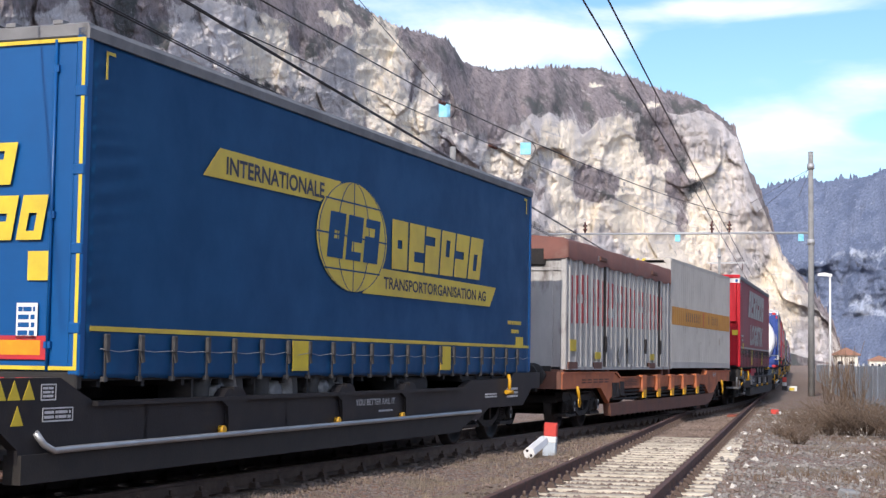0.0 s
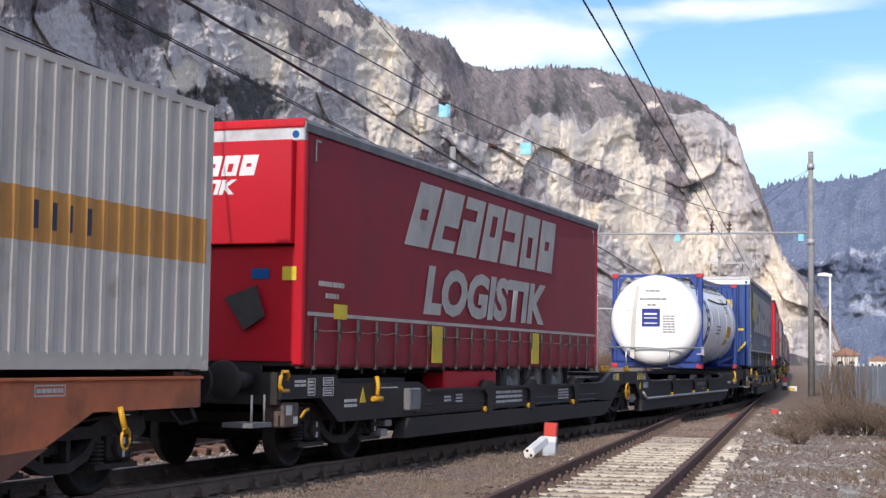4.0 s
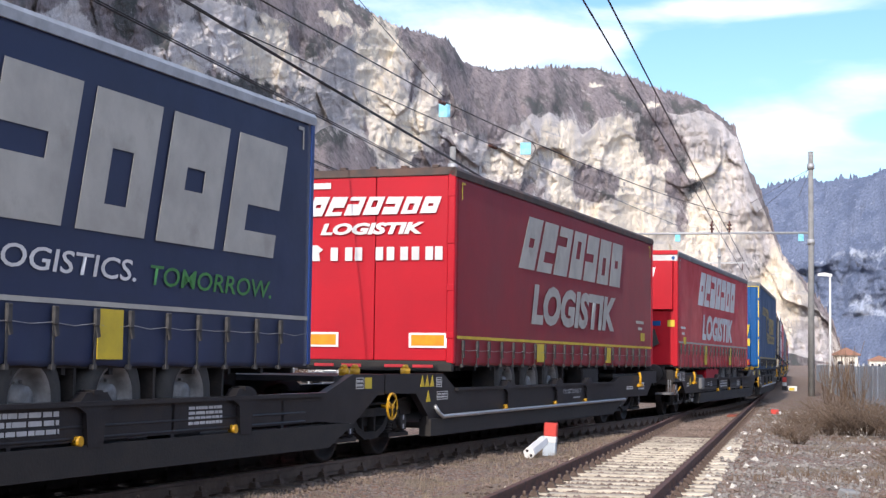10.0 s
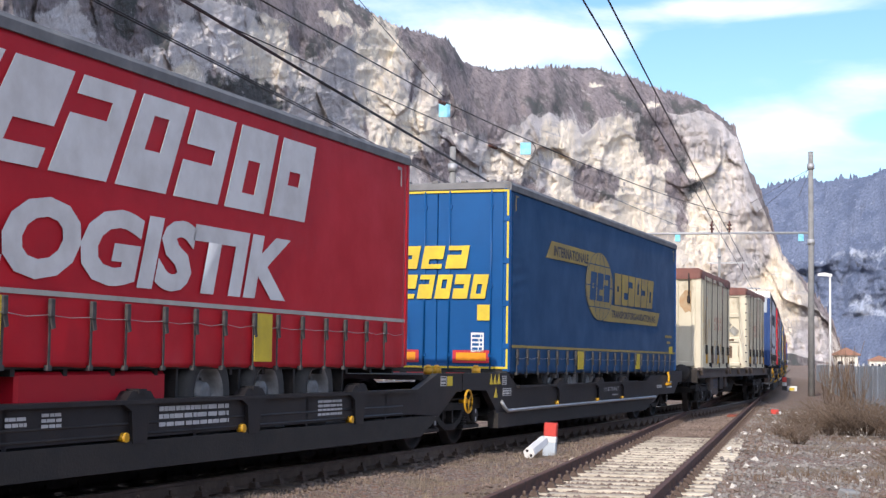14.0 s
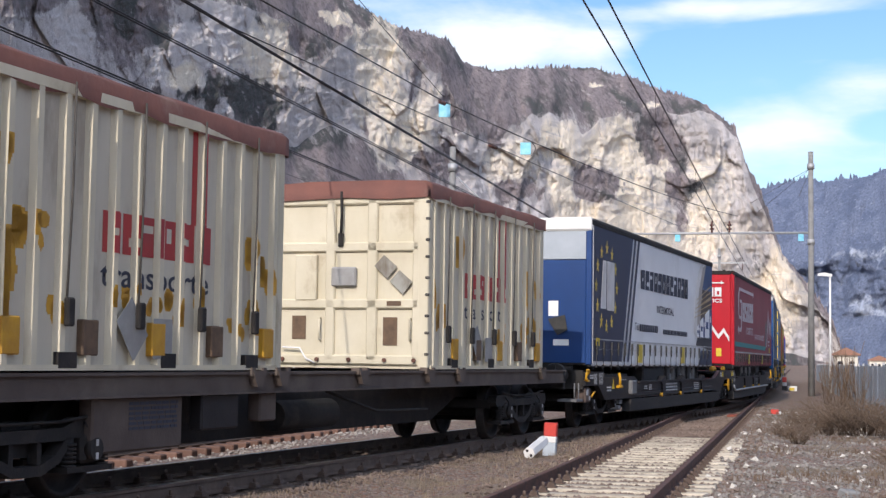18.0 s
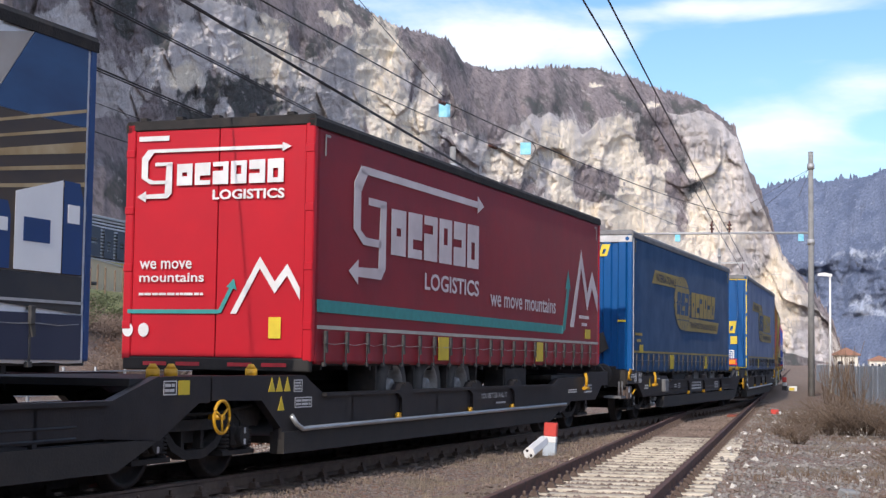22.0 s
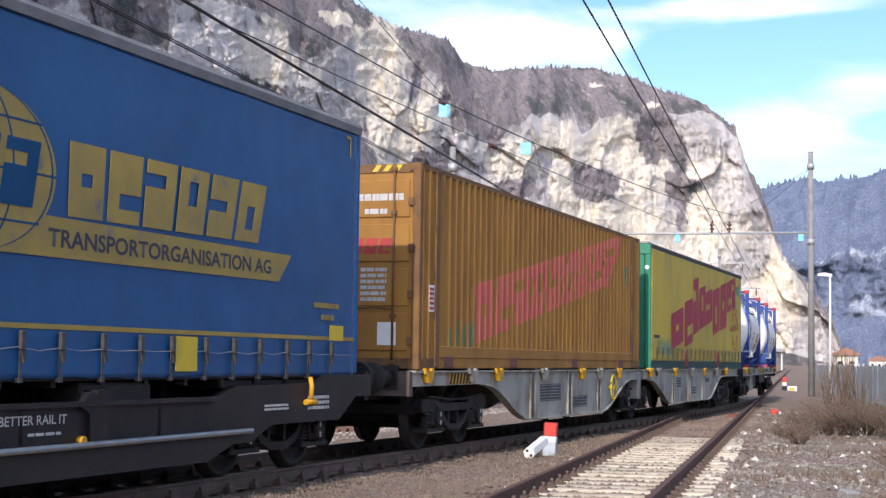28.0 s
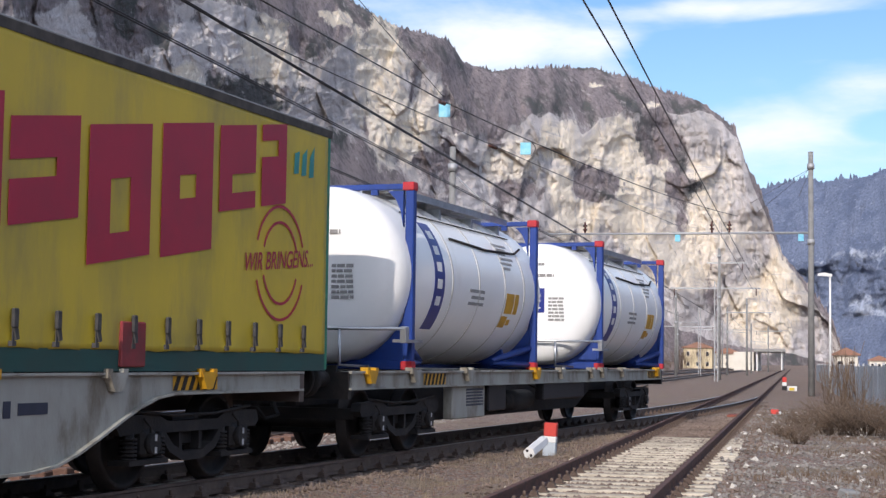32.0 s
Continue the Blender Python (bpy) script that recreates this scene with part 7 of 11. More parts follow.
def orange_wagon(start):
    w = thing("container_wagon", "faded orange bogie container wagon with rusty lower beam", "freight wagon", "container wagons of the goods train")
    bm = bm_new()
    both(bm, [(0.62, 0.80), (3.5, 0.79), (4.2, 0.46), (4.25, 0.55), (5.0, 0.75), (15.0, 0.75), (15.6, 0.50), (16.4, 0.49), (17.2, 0.80), (19.1, 0.80), (19.1, 1.09), (15.45, 1.09), (15.2, 0.98), (5.05, 0.98), (4.6, 1.09), (0.62, 1.09)], 1.18, 1.27)
    part("side_beam", bm, M_RUSTORANGE, w)
    bm = bm_new()
    both(bm, [(4.3, 0.21), (15.2, 0.19), (15.9, 0.28), (16.5, 0.52), (15.6, 0.48), (4.2, 0.46)], 1.14, 1.29)
    part("lower_beam", bm, M_RUSTDARK, w)
    for z in (0.52, 0.60, 0.68):
        bm = bm_new()
        both(bm, [(4.6, z), (15.3, z), (15.3, z + 0.035), (4.6, z + 0.035)], 1.16, 1.25)
        part("slat_panel", bm, M_WAGON_LOW, w)
    bm = bm_new()
    both(bm, [(0.6, 1.085), (4.7, 1.085), (5.1, 0.975), (15.15, 0.975), (15.4, 1.085), (19.12, 1.085), (19.12, 1.11), (15.3, 1.11), (15.1, 1.0), (5.15, 1.0), (4.75, 1.11), (0.6, 1.11)], 1.15, 1.30)
    part("top_flange", bm, M_RUSTORANGE, w)
    bm = bm_new()
    box(bm, -1.18, 1.18, 0.6, 19.1, 0.88, 0.94)
    box(bm, -0.3, 0.3, 0.7, 19.0, 0.55, 0.9)
    for y in (1.0, 4.4, 9.8, 10.6, 15.4, 18.8):
        box(bm, -1.2, 1.2, y - 0.1, y + 0.1, 0.92, 1.155)
    box(bm, -1.25, 1.25, 0.58, 0.66, 0.8, 1.12)
    box(bm, -1.25, 1.25, 19.08, 19.16, 0.8, 1.12)
    part("deck", bm, M_RUSTDARK, w)
    for y in (7.28, 8.83, 10.4, 11.95, 13.7):
        bm = bm_new()
        cbox(bm, 1.20, 1.34, y - 0.19, y - 0.02, 0.66, 1.0, 0.012)
        cbox(bm, 1.20, 1.34, y + 0.02, y + 0.19, 0.66, 1.0, 0.012)
        box(bm, 1.20, 1.34, y - 0.24, y + 0.24, 0.98, 1.03)
        part("folding_lock_bracket", bm, M_RUSTORANGE, w)
        bm = bm_new()
        for d in (-0.13, 0.02):
            prism(bm, [(y + d, 0.52), (y + d + 0.10, 0.52), (y + d + 0.11, 0.70), (y + d - 0.01, 0.70)], "x", 1.30, 1.345)
        part("lock_flap", bm, M_YELLOW, w, "yellow lock flap")
    bm = bm_new()
    box(bm, 1.265, 1.285, 4.45, 4.75, 0.58, 0.88)
    box(bm, 1.265, 1.285, 4.8, 5.05, 0.58, 0.88)
    box(bm, 1.265, 1.285, 5.15, 5.5, 0.62, 0.9)
    part("tank_panel", bm, M_WAGON, w)
    bm = bm_new()
    for k in range(5):
        bars(bm, 2.0 + k * 0.45, 2.35 + k * 0.45, 0.88, 0.98, 2, "side", 1.272, 30 + k)
    bars(bm, 5.6, 6.8, 0.8, 0.94, 4, "side", 1.272, 40)
    part("stencil", bm, M_RUSTDARK, w)
    side_plate(w, 16.3, 16.75, 0.95, 1.05, 1.272, rows=1, seed=4)
    for y in (1.6, 17.6):
        bm = bm_new()
        tube(bm, [(1.29, y, 0.84), (1.31, y + 0.02, 0.72), (1.31, y + 0.08, 0.6)], 0.03, 6)
        n = 12
        tube(bm, [(1.32, y + 0.06 + 0.07 * math.cos(k * 2 * math.pi / n), 0.55 + 0.1 * math.sin(k * 2 * math.pi / n)) for k in range(n + 1)], 0.014, 5)
        part("yellow_lever", bm, M_YELLOW, w)
    add_bogie(w, 2.77, start)
    add_bogie(w, 16.97, start)
    add_buffers(w, 19.74)
    motions_list.append((w, start, 2.77, 16.97, Matrix()))


def flat_wagon(start, label, beam, dark, plates):
    """Sixty-foot container flat: shallow side sill, deep centre sill and equipment boxes."""
    w = thing("container_wagon", label, "freight wagon", "container wagons of the goods train")
    bm = bm_new()
    both(bm, [(0.62, 0.93), (19.1, 0.93), (19.1, 1.13), (0.62, 1.13)], 1.14, 1.22)
    both(bm, [(0.6, 1.12), (19.12, 1.12), (19.12, 1.15), (0.6, 1.15)], 1.10, 1.26)
    both(bm, [(0.6, 0.915), (19.12, 0.915), (19.12, 0.935), (0.6, 0.935)], 1.12, 1.25)
    part("side_sill", bm, beam, w)
    bm = bm_new()
    box(bm, -0.45, -0.3, 0.7, 19.0, 0.70, 1.12)
    box(bm, 0.3, 0.45, 0.7, 19.0, 0.70, 1.12)
    prism(bm, [(4.4, 0.72), (5.6, 0.36), (14.1, 0.36), (15.3, 0.72)], "x", 0.3, 0.46)
    prism(bm, [(4.4, 0.72), (5.6, 0.36), (14.1, 0.36), (15.3, 0.72)], "x", -0.46, -0.3)
    for k in range(12):
        y = 0.9 + k * 1.63
        box(bm, -1.15, 1.15, y - 0.06, y + 0.06, 0.92, 1.12)
    box(bm, -1.22, 1.22, 0.58, 0.68, 0.8, 1.14)
    box(bm, -1.22, 1.22, 19.06, 19.16, 0.8, 1.14)
    part("centre_sill", bm, dark, w)
    for y0, y1, z0, m in plates:
        bm = bm_new()
        cbox(bm, 1.0, 1.16, y0, y1, z0, 0.92, 0.02)
        part("equipment_panel", bm, m, w)
    bm = bm_new()
    bars(bm, plates[0][0] + 0.6, plates[0][1] - 0.1, 0.6, 0.88, 6, "side", 1.162, 3)
    part("stencil", bm, M_DARKINK, w)
    bm = bm_new()
    cyl(bm, (0.75, 8.0, 0.62), (0.75, 9.6, 0.62), 0.18, 14)
    tube(bm, [(1.0, 9.0, 0.9), (1.05, 10.5, 0.62), (1.05, 12.4, 0.6)], 0.02, 6)
    part("air_reservoir", bm, dark, w)
    add_bogie(w, 2.77, start)
    add_bogie(w, 16.97, start)
    add_buffers(w, 19.74)
    motions_list.append((w, start, 2.77, 16.97, Matrix()))
    return w


def grey_wagon(start):
    """Articulated pale grey container wagon with curved fish-belly sills."""
    def arc(y0, z0, y1, z1, n=7, up=True):
        out = []
        for k in range(n + 1):
            u = k / n
            s = u * u * (3 - 2 * u)
            out.append((y0 + (y1 - y0) * u, z0 + (z1 - z0) * (s if up else u)))
        return out
    made = []
    for unit in range(2):
        w = thing("container_wagon", "pale grey articulated container wagon with streaked fish-belly sides", "freight wagon", "container wagons of the goods train")
        if unit == 0:
            prof = [(0.7, 0.93), (3.6, 0.94)] + arc(3.8, 0.93, 6.2, 0.31) + arc(11.2, 0.31, 13.75, 0.94) + [(14.5, 0.94), (14.5, 1.14), (0.7, 1.14)]
            ya, yb, ribs = 0.7, 14.5, (6.4, 8.8, 11.0)
        else:
            prof = [(14.95, 0.93), (15.6, 0.92)] + arc(15.75, 0.91, 18.2, 0.32) + arc(23.4, 0.32, 25.7, 0.94) + [(28.6, 0.94), (28.6, 1.14), (14.95, 1.14)]
            ya, yb, ribs = 14.95, 28.6, (18.5, 20.6, 22.6)
        bm = bm_new()
        both(bm, prof, 1.18, 1.22)
        part("side_sill", bm, M_PALEWAGON, w)
        bm = bm_new()
        for s in (-1, 1):
            a, b = sorted((s * 1.12, s * 1.27))
            box(bm, a, b, ya, yb, 1.125, 1.15)
        low = prof[2:-2]
        for (y0, z0), (y1, z1) in zip(low, low[1:]):
            prism(bm, [(y0, z0 - 0.012), (y1, z1 - 0.012), (y1, z1 + 0.012), (y0, z0 + 0.012)], "x", 1.14, 1.27)
        part("sill_flange", bm, M_PALEWAGON, w)
        for y in ribs:
            bm = bm_new()
            box(bm, 1.20, 1.255, y - 0.16, y - 0.1, 0.33, 1.13)
            box(bm, 1.20, 1.255, y + 0.1, y + 0.16, 0.33, 1.13)
            part("web_rib", bm, M_PALEWAGON, w)
            bm = bm_new()
            rect(bm, y - 0.1, y + 0.1, 0.34, 1.1, "side", 1.221)
            part("rust_streak", bm, M_RUSTSTREAK, w)
        bm = bm_new()
        box(bm, -1.15, 1.15, ya, yb, 1.0, 1.06)
        box(bm, -0.35, 0.35, ya, yb, 0.72, 1.0)
        for y in np.arange(ya + 0.6, yb, 2.2):
            box(bm, -1.18, 1.18, y - 0.08, y + 0.08, 0.98, 1.13)
        if unit == 0:
            box(bm, -1.22, 1.22, 0.6, 0.72, 0.8, 1.14)
        else:
            box(bm, -1.22, 1.22, 28.58, 28.7, 0.8, 1.14)
        part("centre_sill", bm, M_OLDBROWN, w)
        for k, y in enumerate([1.2, 3.1, 4.4, 7.0, 9.6, 10.95, 12.6] if unit == 0 else [15.7, 16.6, 18.6, 20.9, 22.7, 24.6, 26.3]):
            lock_at(w, y, 1.15, "yellow" if k % 2 == 0 else "pale")
        if unit == 0:
            hazard_stripes(w, 2.2, 3.2, 0.95, 1.11, 1.223)
            bm = bm_new()
            n = 24
            tube(bm, [(1.33, 11.85 + 0.23 * math.cos(k * 2 * math.pi / n), 0.79 + 0.25 * math.sin(k * 2 * math.pi / n)) for k in range(n + 1)], 0.016, 6)
            for k in range(3):
                q = 0.3 + k * 2 * math.pi / 3
                tube(bm, [(1.33, 11.85, 0.79), (1.33, 11.85 + 0.23 * math.cos(q), 0.79 + 0.25 * math.sin(q))], 0.014, 5)
            cyl(bm, (1.22, 11.85, 0.79), (1.35, 11.85, 0.79), 0.03, 8)
            part("handwheel", bm, M_LEMON, w, "yellow handbrake wheel")
            side_plate(w, 8.75, 9.05, 0.7, 1.0, 1.223, M_DARKINK, seed=3, rows=5)
            side_plate(w, 9.1, 10.1, 0.45, 0.66, 1.223, M_DARKINK, seed=4, rows=3)
            side_plate(w, 6.9, 8.2, 0.6, 0.9, 1.223, M_DARKINK, seed=6, rows=5)
            bm = bm_new()
            cbox(bm, 1.0, 1.24, 14.45, 14.75, 0.5, 1.1, 0.02)
            part("joint_cover", bm, M_PALEWAGON, w)
        else:
            hazard_stripes(w, 25.7, 26.6, 0.97, 1.11, 1.223)
            bm = bm_new()
            bars(bm, 19.0, 19.6, 0.7, 0.95, 4, "side", 1.223, 5)
            bars(bm, 21.0, 21.7, 0.5, 0.7, 3, "side", 1.223, 6)
            rect(bm, 23.0, 23.1, 0.78, 0.92, "side", 1.223)
            rect(bm, 23.2, 23.62, 0.8, 0.9, "side", 1.223)
            part("stencil", bm, M_DARKINK, w)
        add_bogie(w, 2.9 if unit == 0 else 26.4, start)
        if unit == 1:
            add_bogie(w, 14.75, start)
        add_buffers(w, 29.3, unit == 0, unit == 1)
        motions_list.append((w, start, *((2.9, 14.75) if unit == 0 else (14.75, 26.4)), Matrix()))
    return made


# ---- containers ----
M_OCHRE = mat("rusty_ochre_container_paint", (0.344, 0.176, 0.036), 0.6, 0, (0.256, 0.125, 0.032), 1.5, bump=0.1, spot=(0.208, 0.095, 0.026), spot_scale=1.6, spot_at=(0.60, 0.80), rough2=0.75, spec=0.3, stretch=(1, 1, 0.5))
M_OCHRE_DARK = mat("rusted_ochre_frame", (0.187, 0.095, 0.025), 0.7, 0, (0.111, 0.050, 0.020), 3, bump=0.15, spot=(0.068, 0.032, 0.020), spot_scale=2)
M_BOXGREY = mat("grey_white_container_paint", (0.50, 0.475, 0.43), 0.6, 0, (0.42, 0.395, 0.355), 1.4, bump=0.1, spot=(0.25, 0.2, 0.15), spot_scale=1.3, spot_at=(0.58, 0.75))
M_BAND = mat("ochre_band", (0.48, 0.235, 0.05), 0.6, 0, (0.40, 0.19, 0.045), 2)
M_BULK = mat("dull_aluminium_bulk_container", (0.42, 0.41, 0.39), 0.55, 0.1, (0.32, 0.31, 0.295), 1.6, bump=0.2, spot=(0.12, 0.10, 0.09), spot_scale=2.6, spot_at=(0.54, 0.70), stretch=(1, 1, 0.35))
M_TARP = mat("red_brown_tarpaulin", (0.19, 0.075, 0.055), 0.8, 0, (0.14, 0.06, 0.048), 2.2, bump=0.4, bump_scale=9, spot=(0.23, 0.13, 0.10), spot_scale=1.1)
M_CREAM = mat("stained_cream_container_paint", (0.62, 0.565, 0.43), 0.6, 0, (0.53, 0.475, 0.345), 1.5, bump=0.1, spot=(0.27, 0.19, 0.10), spot_scale=1.3, spot_at=(0.57, 0.78), stretch=(1, 1, 0.6))
M_GRIME = mat("black_grime", (0.05, 0.046, 0.042), 0.8, 0, (0.09, 0.08, 0.07), 6)
# recess shade is put into this greyer cream; the spots are stains
M_CREAM_RECESS = mat("cream_sheet_recess_shade", (0.56, 0.515, 0.415), 0.7, 0, (0.47, 0.425, 0.34), 1.5, bump=0.1, spot=(0.25, 0.2, 0.15), spot_scale=1.5, spot_at=(0.52, 0.8), stretch=(1, 1, 0.35))
M_MUSTARD = mat("mustard_touch_up_paint", (0.56, 0.30, 0.02), 0.55, 0, (0.44, 0.22, 0.02), 4, bump=0.4, bump_scale=14)
M_REDPRINT = mat("faded_red_lettering", (0.42, 0.035, 0.035), 0.6, 0, (0.32, 0.04, 0.04), 3)
M_PINK = mat("faded_pink_spray", (0.50, 0.115, 0.105), 0.75, 0, (0.47, 0.15, 0.09), 1.6, spec=0.2)
M_GREENSPRAY = mat("dark_green_spray", (0.06, 0.14, 0.09), 0.7, 0, (0.2, 0.18, 0.05), 2.5)
M_DOORGREY = mat("grey_placard", (0.30, 0.30, 0.29), 0.6, 0, (0.24, 0.23, 0.22), 5)


def corrugated(parent, name, y0, y1, z0, z1, x, pitch, depth, material, sign=1, lift=0.0, label=""):
    """Trapezoid-corrugated sheet; returns the outer ridges as (start, end)."""
    n = max(1, round((y1 - y0) / pitch))
    p = (y1 - y0) / n
    line, ridges = [(y0, 0)], []
    for k in range(n):
        a = y0 + k * p
        line += [(a + 0.125 * p, 0), (a + 0.375 * p, -depth), (a + 0.625 * p, -depth), (a + 0.875 * p, 0)]
        ridges.append((a + 0.875 * p, a + 1.125 * p))
    line.append((y1, 0))
    bm = bm_new()
    t = 0.006
    outer = [(x + sign * (d + lift), y) for y, d in line]
    inner = [(x + sign * (d + lift - t), y) for y, d in line]
    prism(bm, outer + inner[::-1], "z", z0, z1)
    part(name, bm, material, parent, label)
    return ridges[:-1]


def on_ridges(quads, ridges, x, material, parent, name, deep=0.0):
    """Paint on the outer ridges of a corrugated side and, where a depth is given, down its flanks and in the valleys too."""
    bm = bm_new()
    p = ridges[1][0] - ridges[0][0]
    spans = [(r[0], r[1], 0.0, 0.0) for r in ridges]
    if deep:
        for r in ridges:
            w = (p - (r[1] - r[0]) - 0.25 * p) / 2
            spans += [(r[1], r[1] + w, 0.0, -deep), (r[1] + w, r[1] + w + 0.25 * p, -deep, -deep), (r[1] + w + 0.25 * p, r[1] + p - (r[1] - r[0]), -deep, 0.0)]
    for q in quads:
        ya, yb = (q[0][0] + q[3][0]) / 2, (q[1][0] + q[2][0]) / 2
        for r0, r1, d0, d1 in spans:
            a, b = max(r0, ya), min(r1, yb)
            if b - a < 0.004:
                continue
            u = min(max(((a + b) / 2 - q[0][0]) / max(1e-6, q[1][0] - q[0][0]), 0), 1)
            lo, hi = q[0][1] + (q[1][1] - q[0][1]) * u, q[3][1] + (q[2][1] - q[3][1]) * u
            if hi - lo > 0.01:
                xa, xb = (x + 0.003 + d0 + (d1 - d0) * (y - r0) / (r1 - r0) for y in (a, b))
                vs = [bm.verts.new(v) for v in ((xa, a, lo), (xb, b, lo), (xb, b, hi), (xa, a, hi), (xa - 0.002, a, lo), (xb - 0.002, b, lo), (xb - 0.002, b, hi), (xa - 0.002, a, hi))]
                for f_ in ((0, 1, 2, 3), (0, 4, 5, 1), (1, 5, 6, 2), (2, 6, 7, 3), (3, 7, 4, 0)):
                    bm.faces.new([vs[k] for k in f_])
    return part(name, bm, material, parent)


def casting_mesh(m, s=0.17):
    bm = bm_new()
    cbox(bm, -s / 2, s / 2, 0, s, -0.06, 0.06, 0.012)
    cyl(bm, (s / 2 - 0.002, s / 2, 0), (s / 2 + 0.003, s / 2, 0), 0.032, 10)
    cyl(bm, (0, -0.003, 0), (0, 0.002, 0), 0.032, 10)
    return mesh_of("corner_casting", bm, m)


def castings(ob, L, W, z0, z1, m, ys=None):
    me = casting_mesh(m)
    for y in ys or (0.0, L - 0.17):
        for s in (-1, 1):
            for z in (z0 + 0.06, z1 - 0.06):
                c = part("corner_casting", me, None, ob)
                c.location = (s * (W / 2 - 0.085), y, z)


def box_container(o, start, pv, L, W, z0, z1, label, side, frame_m, pitch, depth, group_name="containers on the goods train"):
    ob = thing("container", label, "container", group_name)
    x = W / 2 + 0.004
    ridges = corrugated(ob, "side_panel", 0.12, L - 0.12, z0 + 0.15, z1 - 0.06, x, pitch, depth, side)
    corrugated(ob, "far_side_panel", 0.12, L - 0.12, z0 + 0.15, z1 - 0.06, -x, pitch * 2, depth, side, -1)
    for s in (-1, 1):
        for y in (0.0, L - 0.13):
            bm = bm_new()
            cbox(bm, min(s * (W / 2 - 0.12), s * W / 2), max(s * (W / 2 - 0.12), s * W / 2), y, y + 0.13, z0 + 0.1, z1 - 0.1, 0.012)
            part("corner_post", bm, frame_m, ob)
        bm = bm_new()
        box(bm, s * (W / 2 - 0.04) - 0.04, s * (W / 2 - 0.04) + 0.04, 0.1, L - 0.1, z0 + 0.02, z0 + 0.17)
        part("bottom_rail", bm, frame_m, ob)
        bm = bm_new()
        box(bm, s * (W / 2 - 0.035) - 0.035, s * (W / 2 - 0.035) + 0.035, 0.1, L - 0.1, z1 - 0.08, z1 - 0.005)
        part("top_rail", bm, frame_m, ob)
    bm = bm_new()
    box(bm, -W / 2 + 0.05, W / 2 - 0.05, 0.05, L - 0.05, z1 - 0.05, z1 - 0.02)
    part("roof", bm, side, ob)
    bm = bm_new()
    box(bm, -W / 2 + 0.05, W / 2 - 0.05, 0.05, L - 0.05, z0 + 0.05, z0 + 0.12)
    part("floor_frame", bm, M_BLACK, ob)
    bm = bm_new()
    box(bm, -W / 2 + 0.1, W / 2 - 0.1, L - 0.08, L - 0.03, z0 + 0.1, z1 - 0.06)
    part("end_wall", bm, side, ob)
    castings(ob, L, W, z0, z1, frame_m)
    motions_list.append((ob, start, *pv, Matrix.Translation((0, o - start, 0))))
    return ob, x, ridges


def container_doors(ob, W, z0, z1, material, bar_mat):
    """Two leaves with pressed panels, four lock bars with cams and handles, hinges."""
    for s in (-1, 1):
        bm = bm_new()
        a, b = sorted((s * 0.008, s * (W / 2 - 0.12)))
        box(bm, a, b, 0.035, 0.075, z0 + 0.16, z1 - 0.12)
        h = (z1 - z0 - 0.4) / 4
        leaf = part("door", bm, material, ob)
        for k in range(4):
            bm = bm_new()
            zz = z0 + 0.2 + k * h
            cbox(bm, a + 0.05, b - 0.05, 0.015, 0.04, zz + 0.06, zz + h - 0.03, 0.012)
            part("door_panel", bm, material, leaf)
        for d in (0.25, 0.85):
            bm = bm_new()
            cyl(bm, (s * d, 0.0, z0 + 0.06), (s * d, 0.0, z1 - 0.04), 0.018, 8)
            for z in (z0 + 0.1, z0 + 0.75, z1 - 0.7, z1 - 0.08):
                cbox(bm, s * d - 0.045, s * d + 0.045, -0.02, 0.03, z - 0.03, z + 0.03, 0.008)
            tube(bm, [(s * d, -0.02, z0 + 0.85), (s * (d - 0.4 * (1 if d > 0.5 else -1)), -0.025, z0 + 0.87)], 0.014, 5)
            part("lock_bar", bm, bar_mat, ob)
        for k in range(4):
            bm = bm_new()
            z = z0 + 0.4 + k * 0.65
            cbox(bm, s * (W / 2 - 0.13) - 0.06, s * (W / 2 - 0.13) + 0.06, 0.0, 0.05, z - 0.06, z + 0.06, 0.01)
            part("hinge", bm, bar_mat, ob)
    bm = bm_new()
    box(bm, -W / 2 + 0.1, W / 2 - 0.1, 0.02, 0.09, z0 + 0.02, z0 + 0.16)
    box(bm, -W / 2 + 0.1, W / 2 - 0.1, 0.02, 0.09, z1 - 0.13, z1 - 0.01)
    part("door_frame", bm, bar_mat, ob)


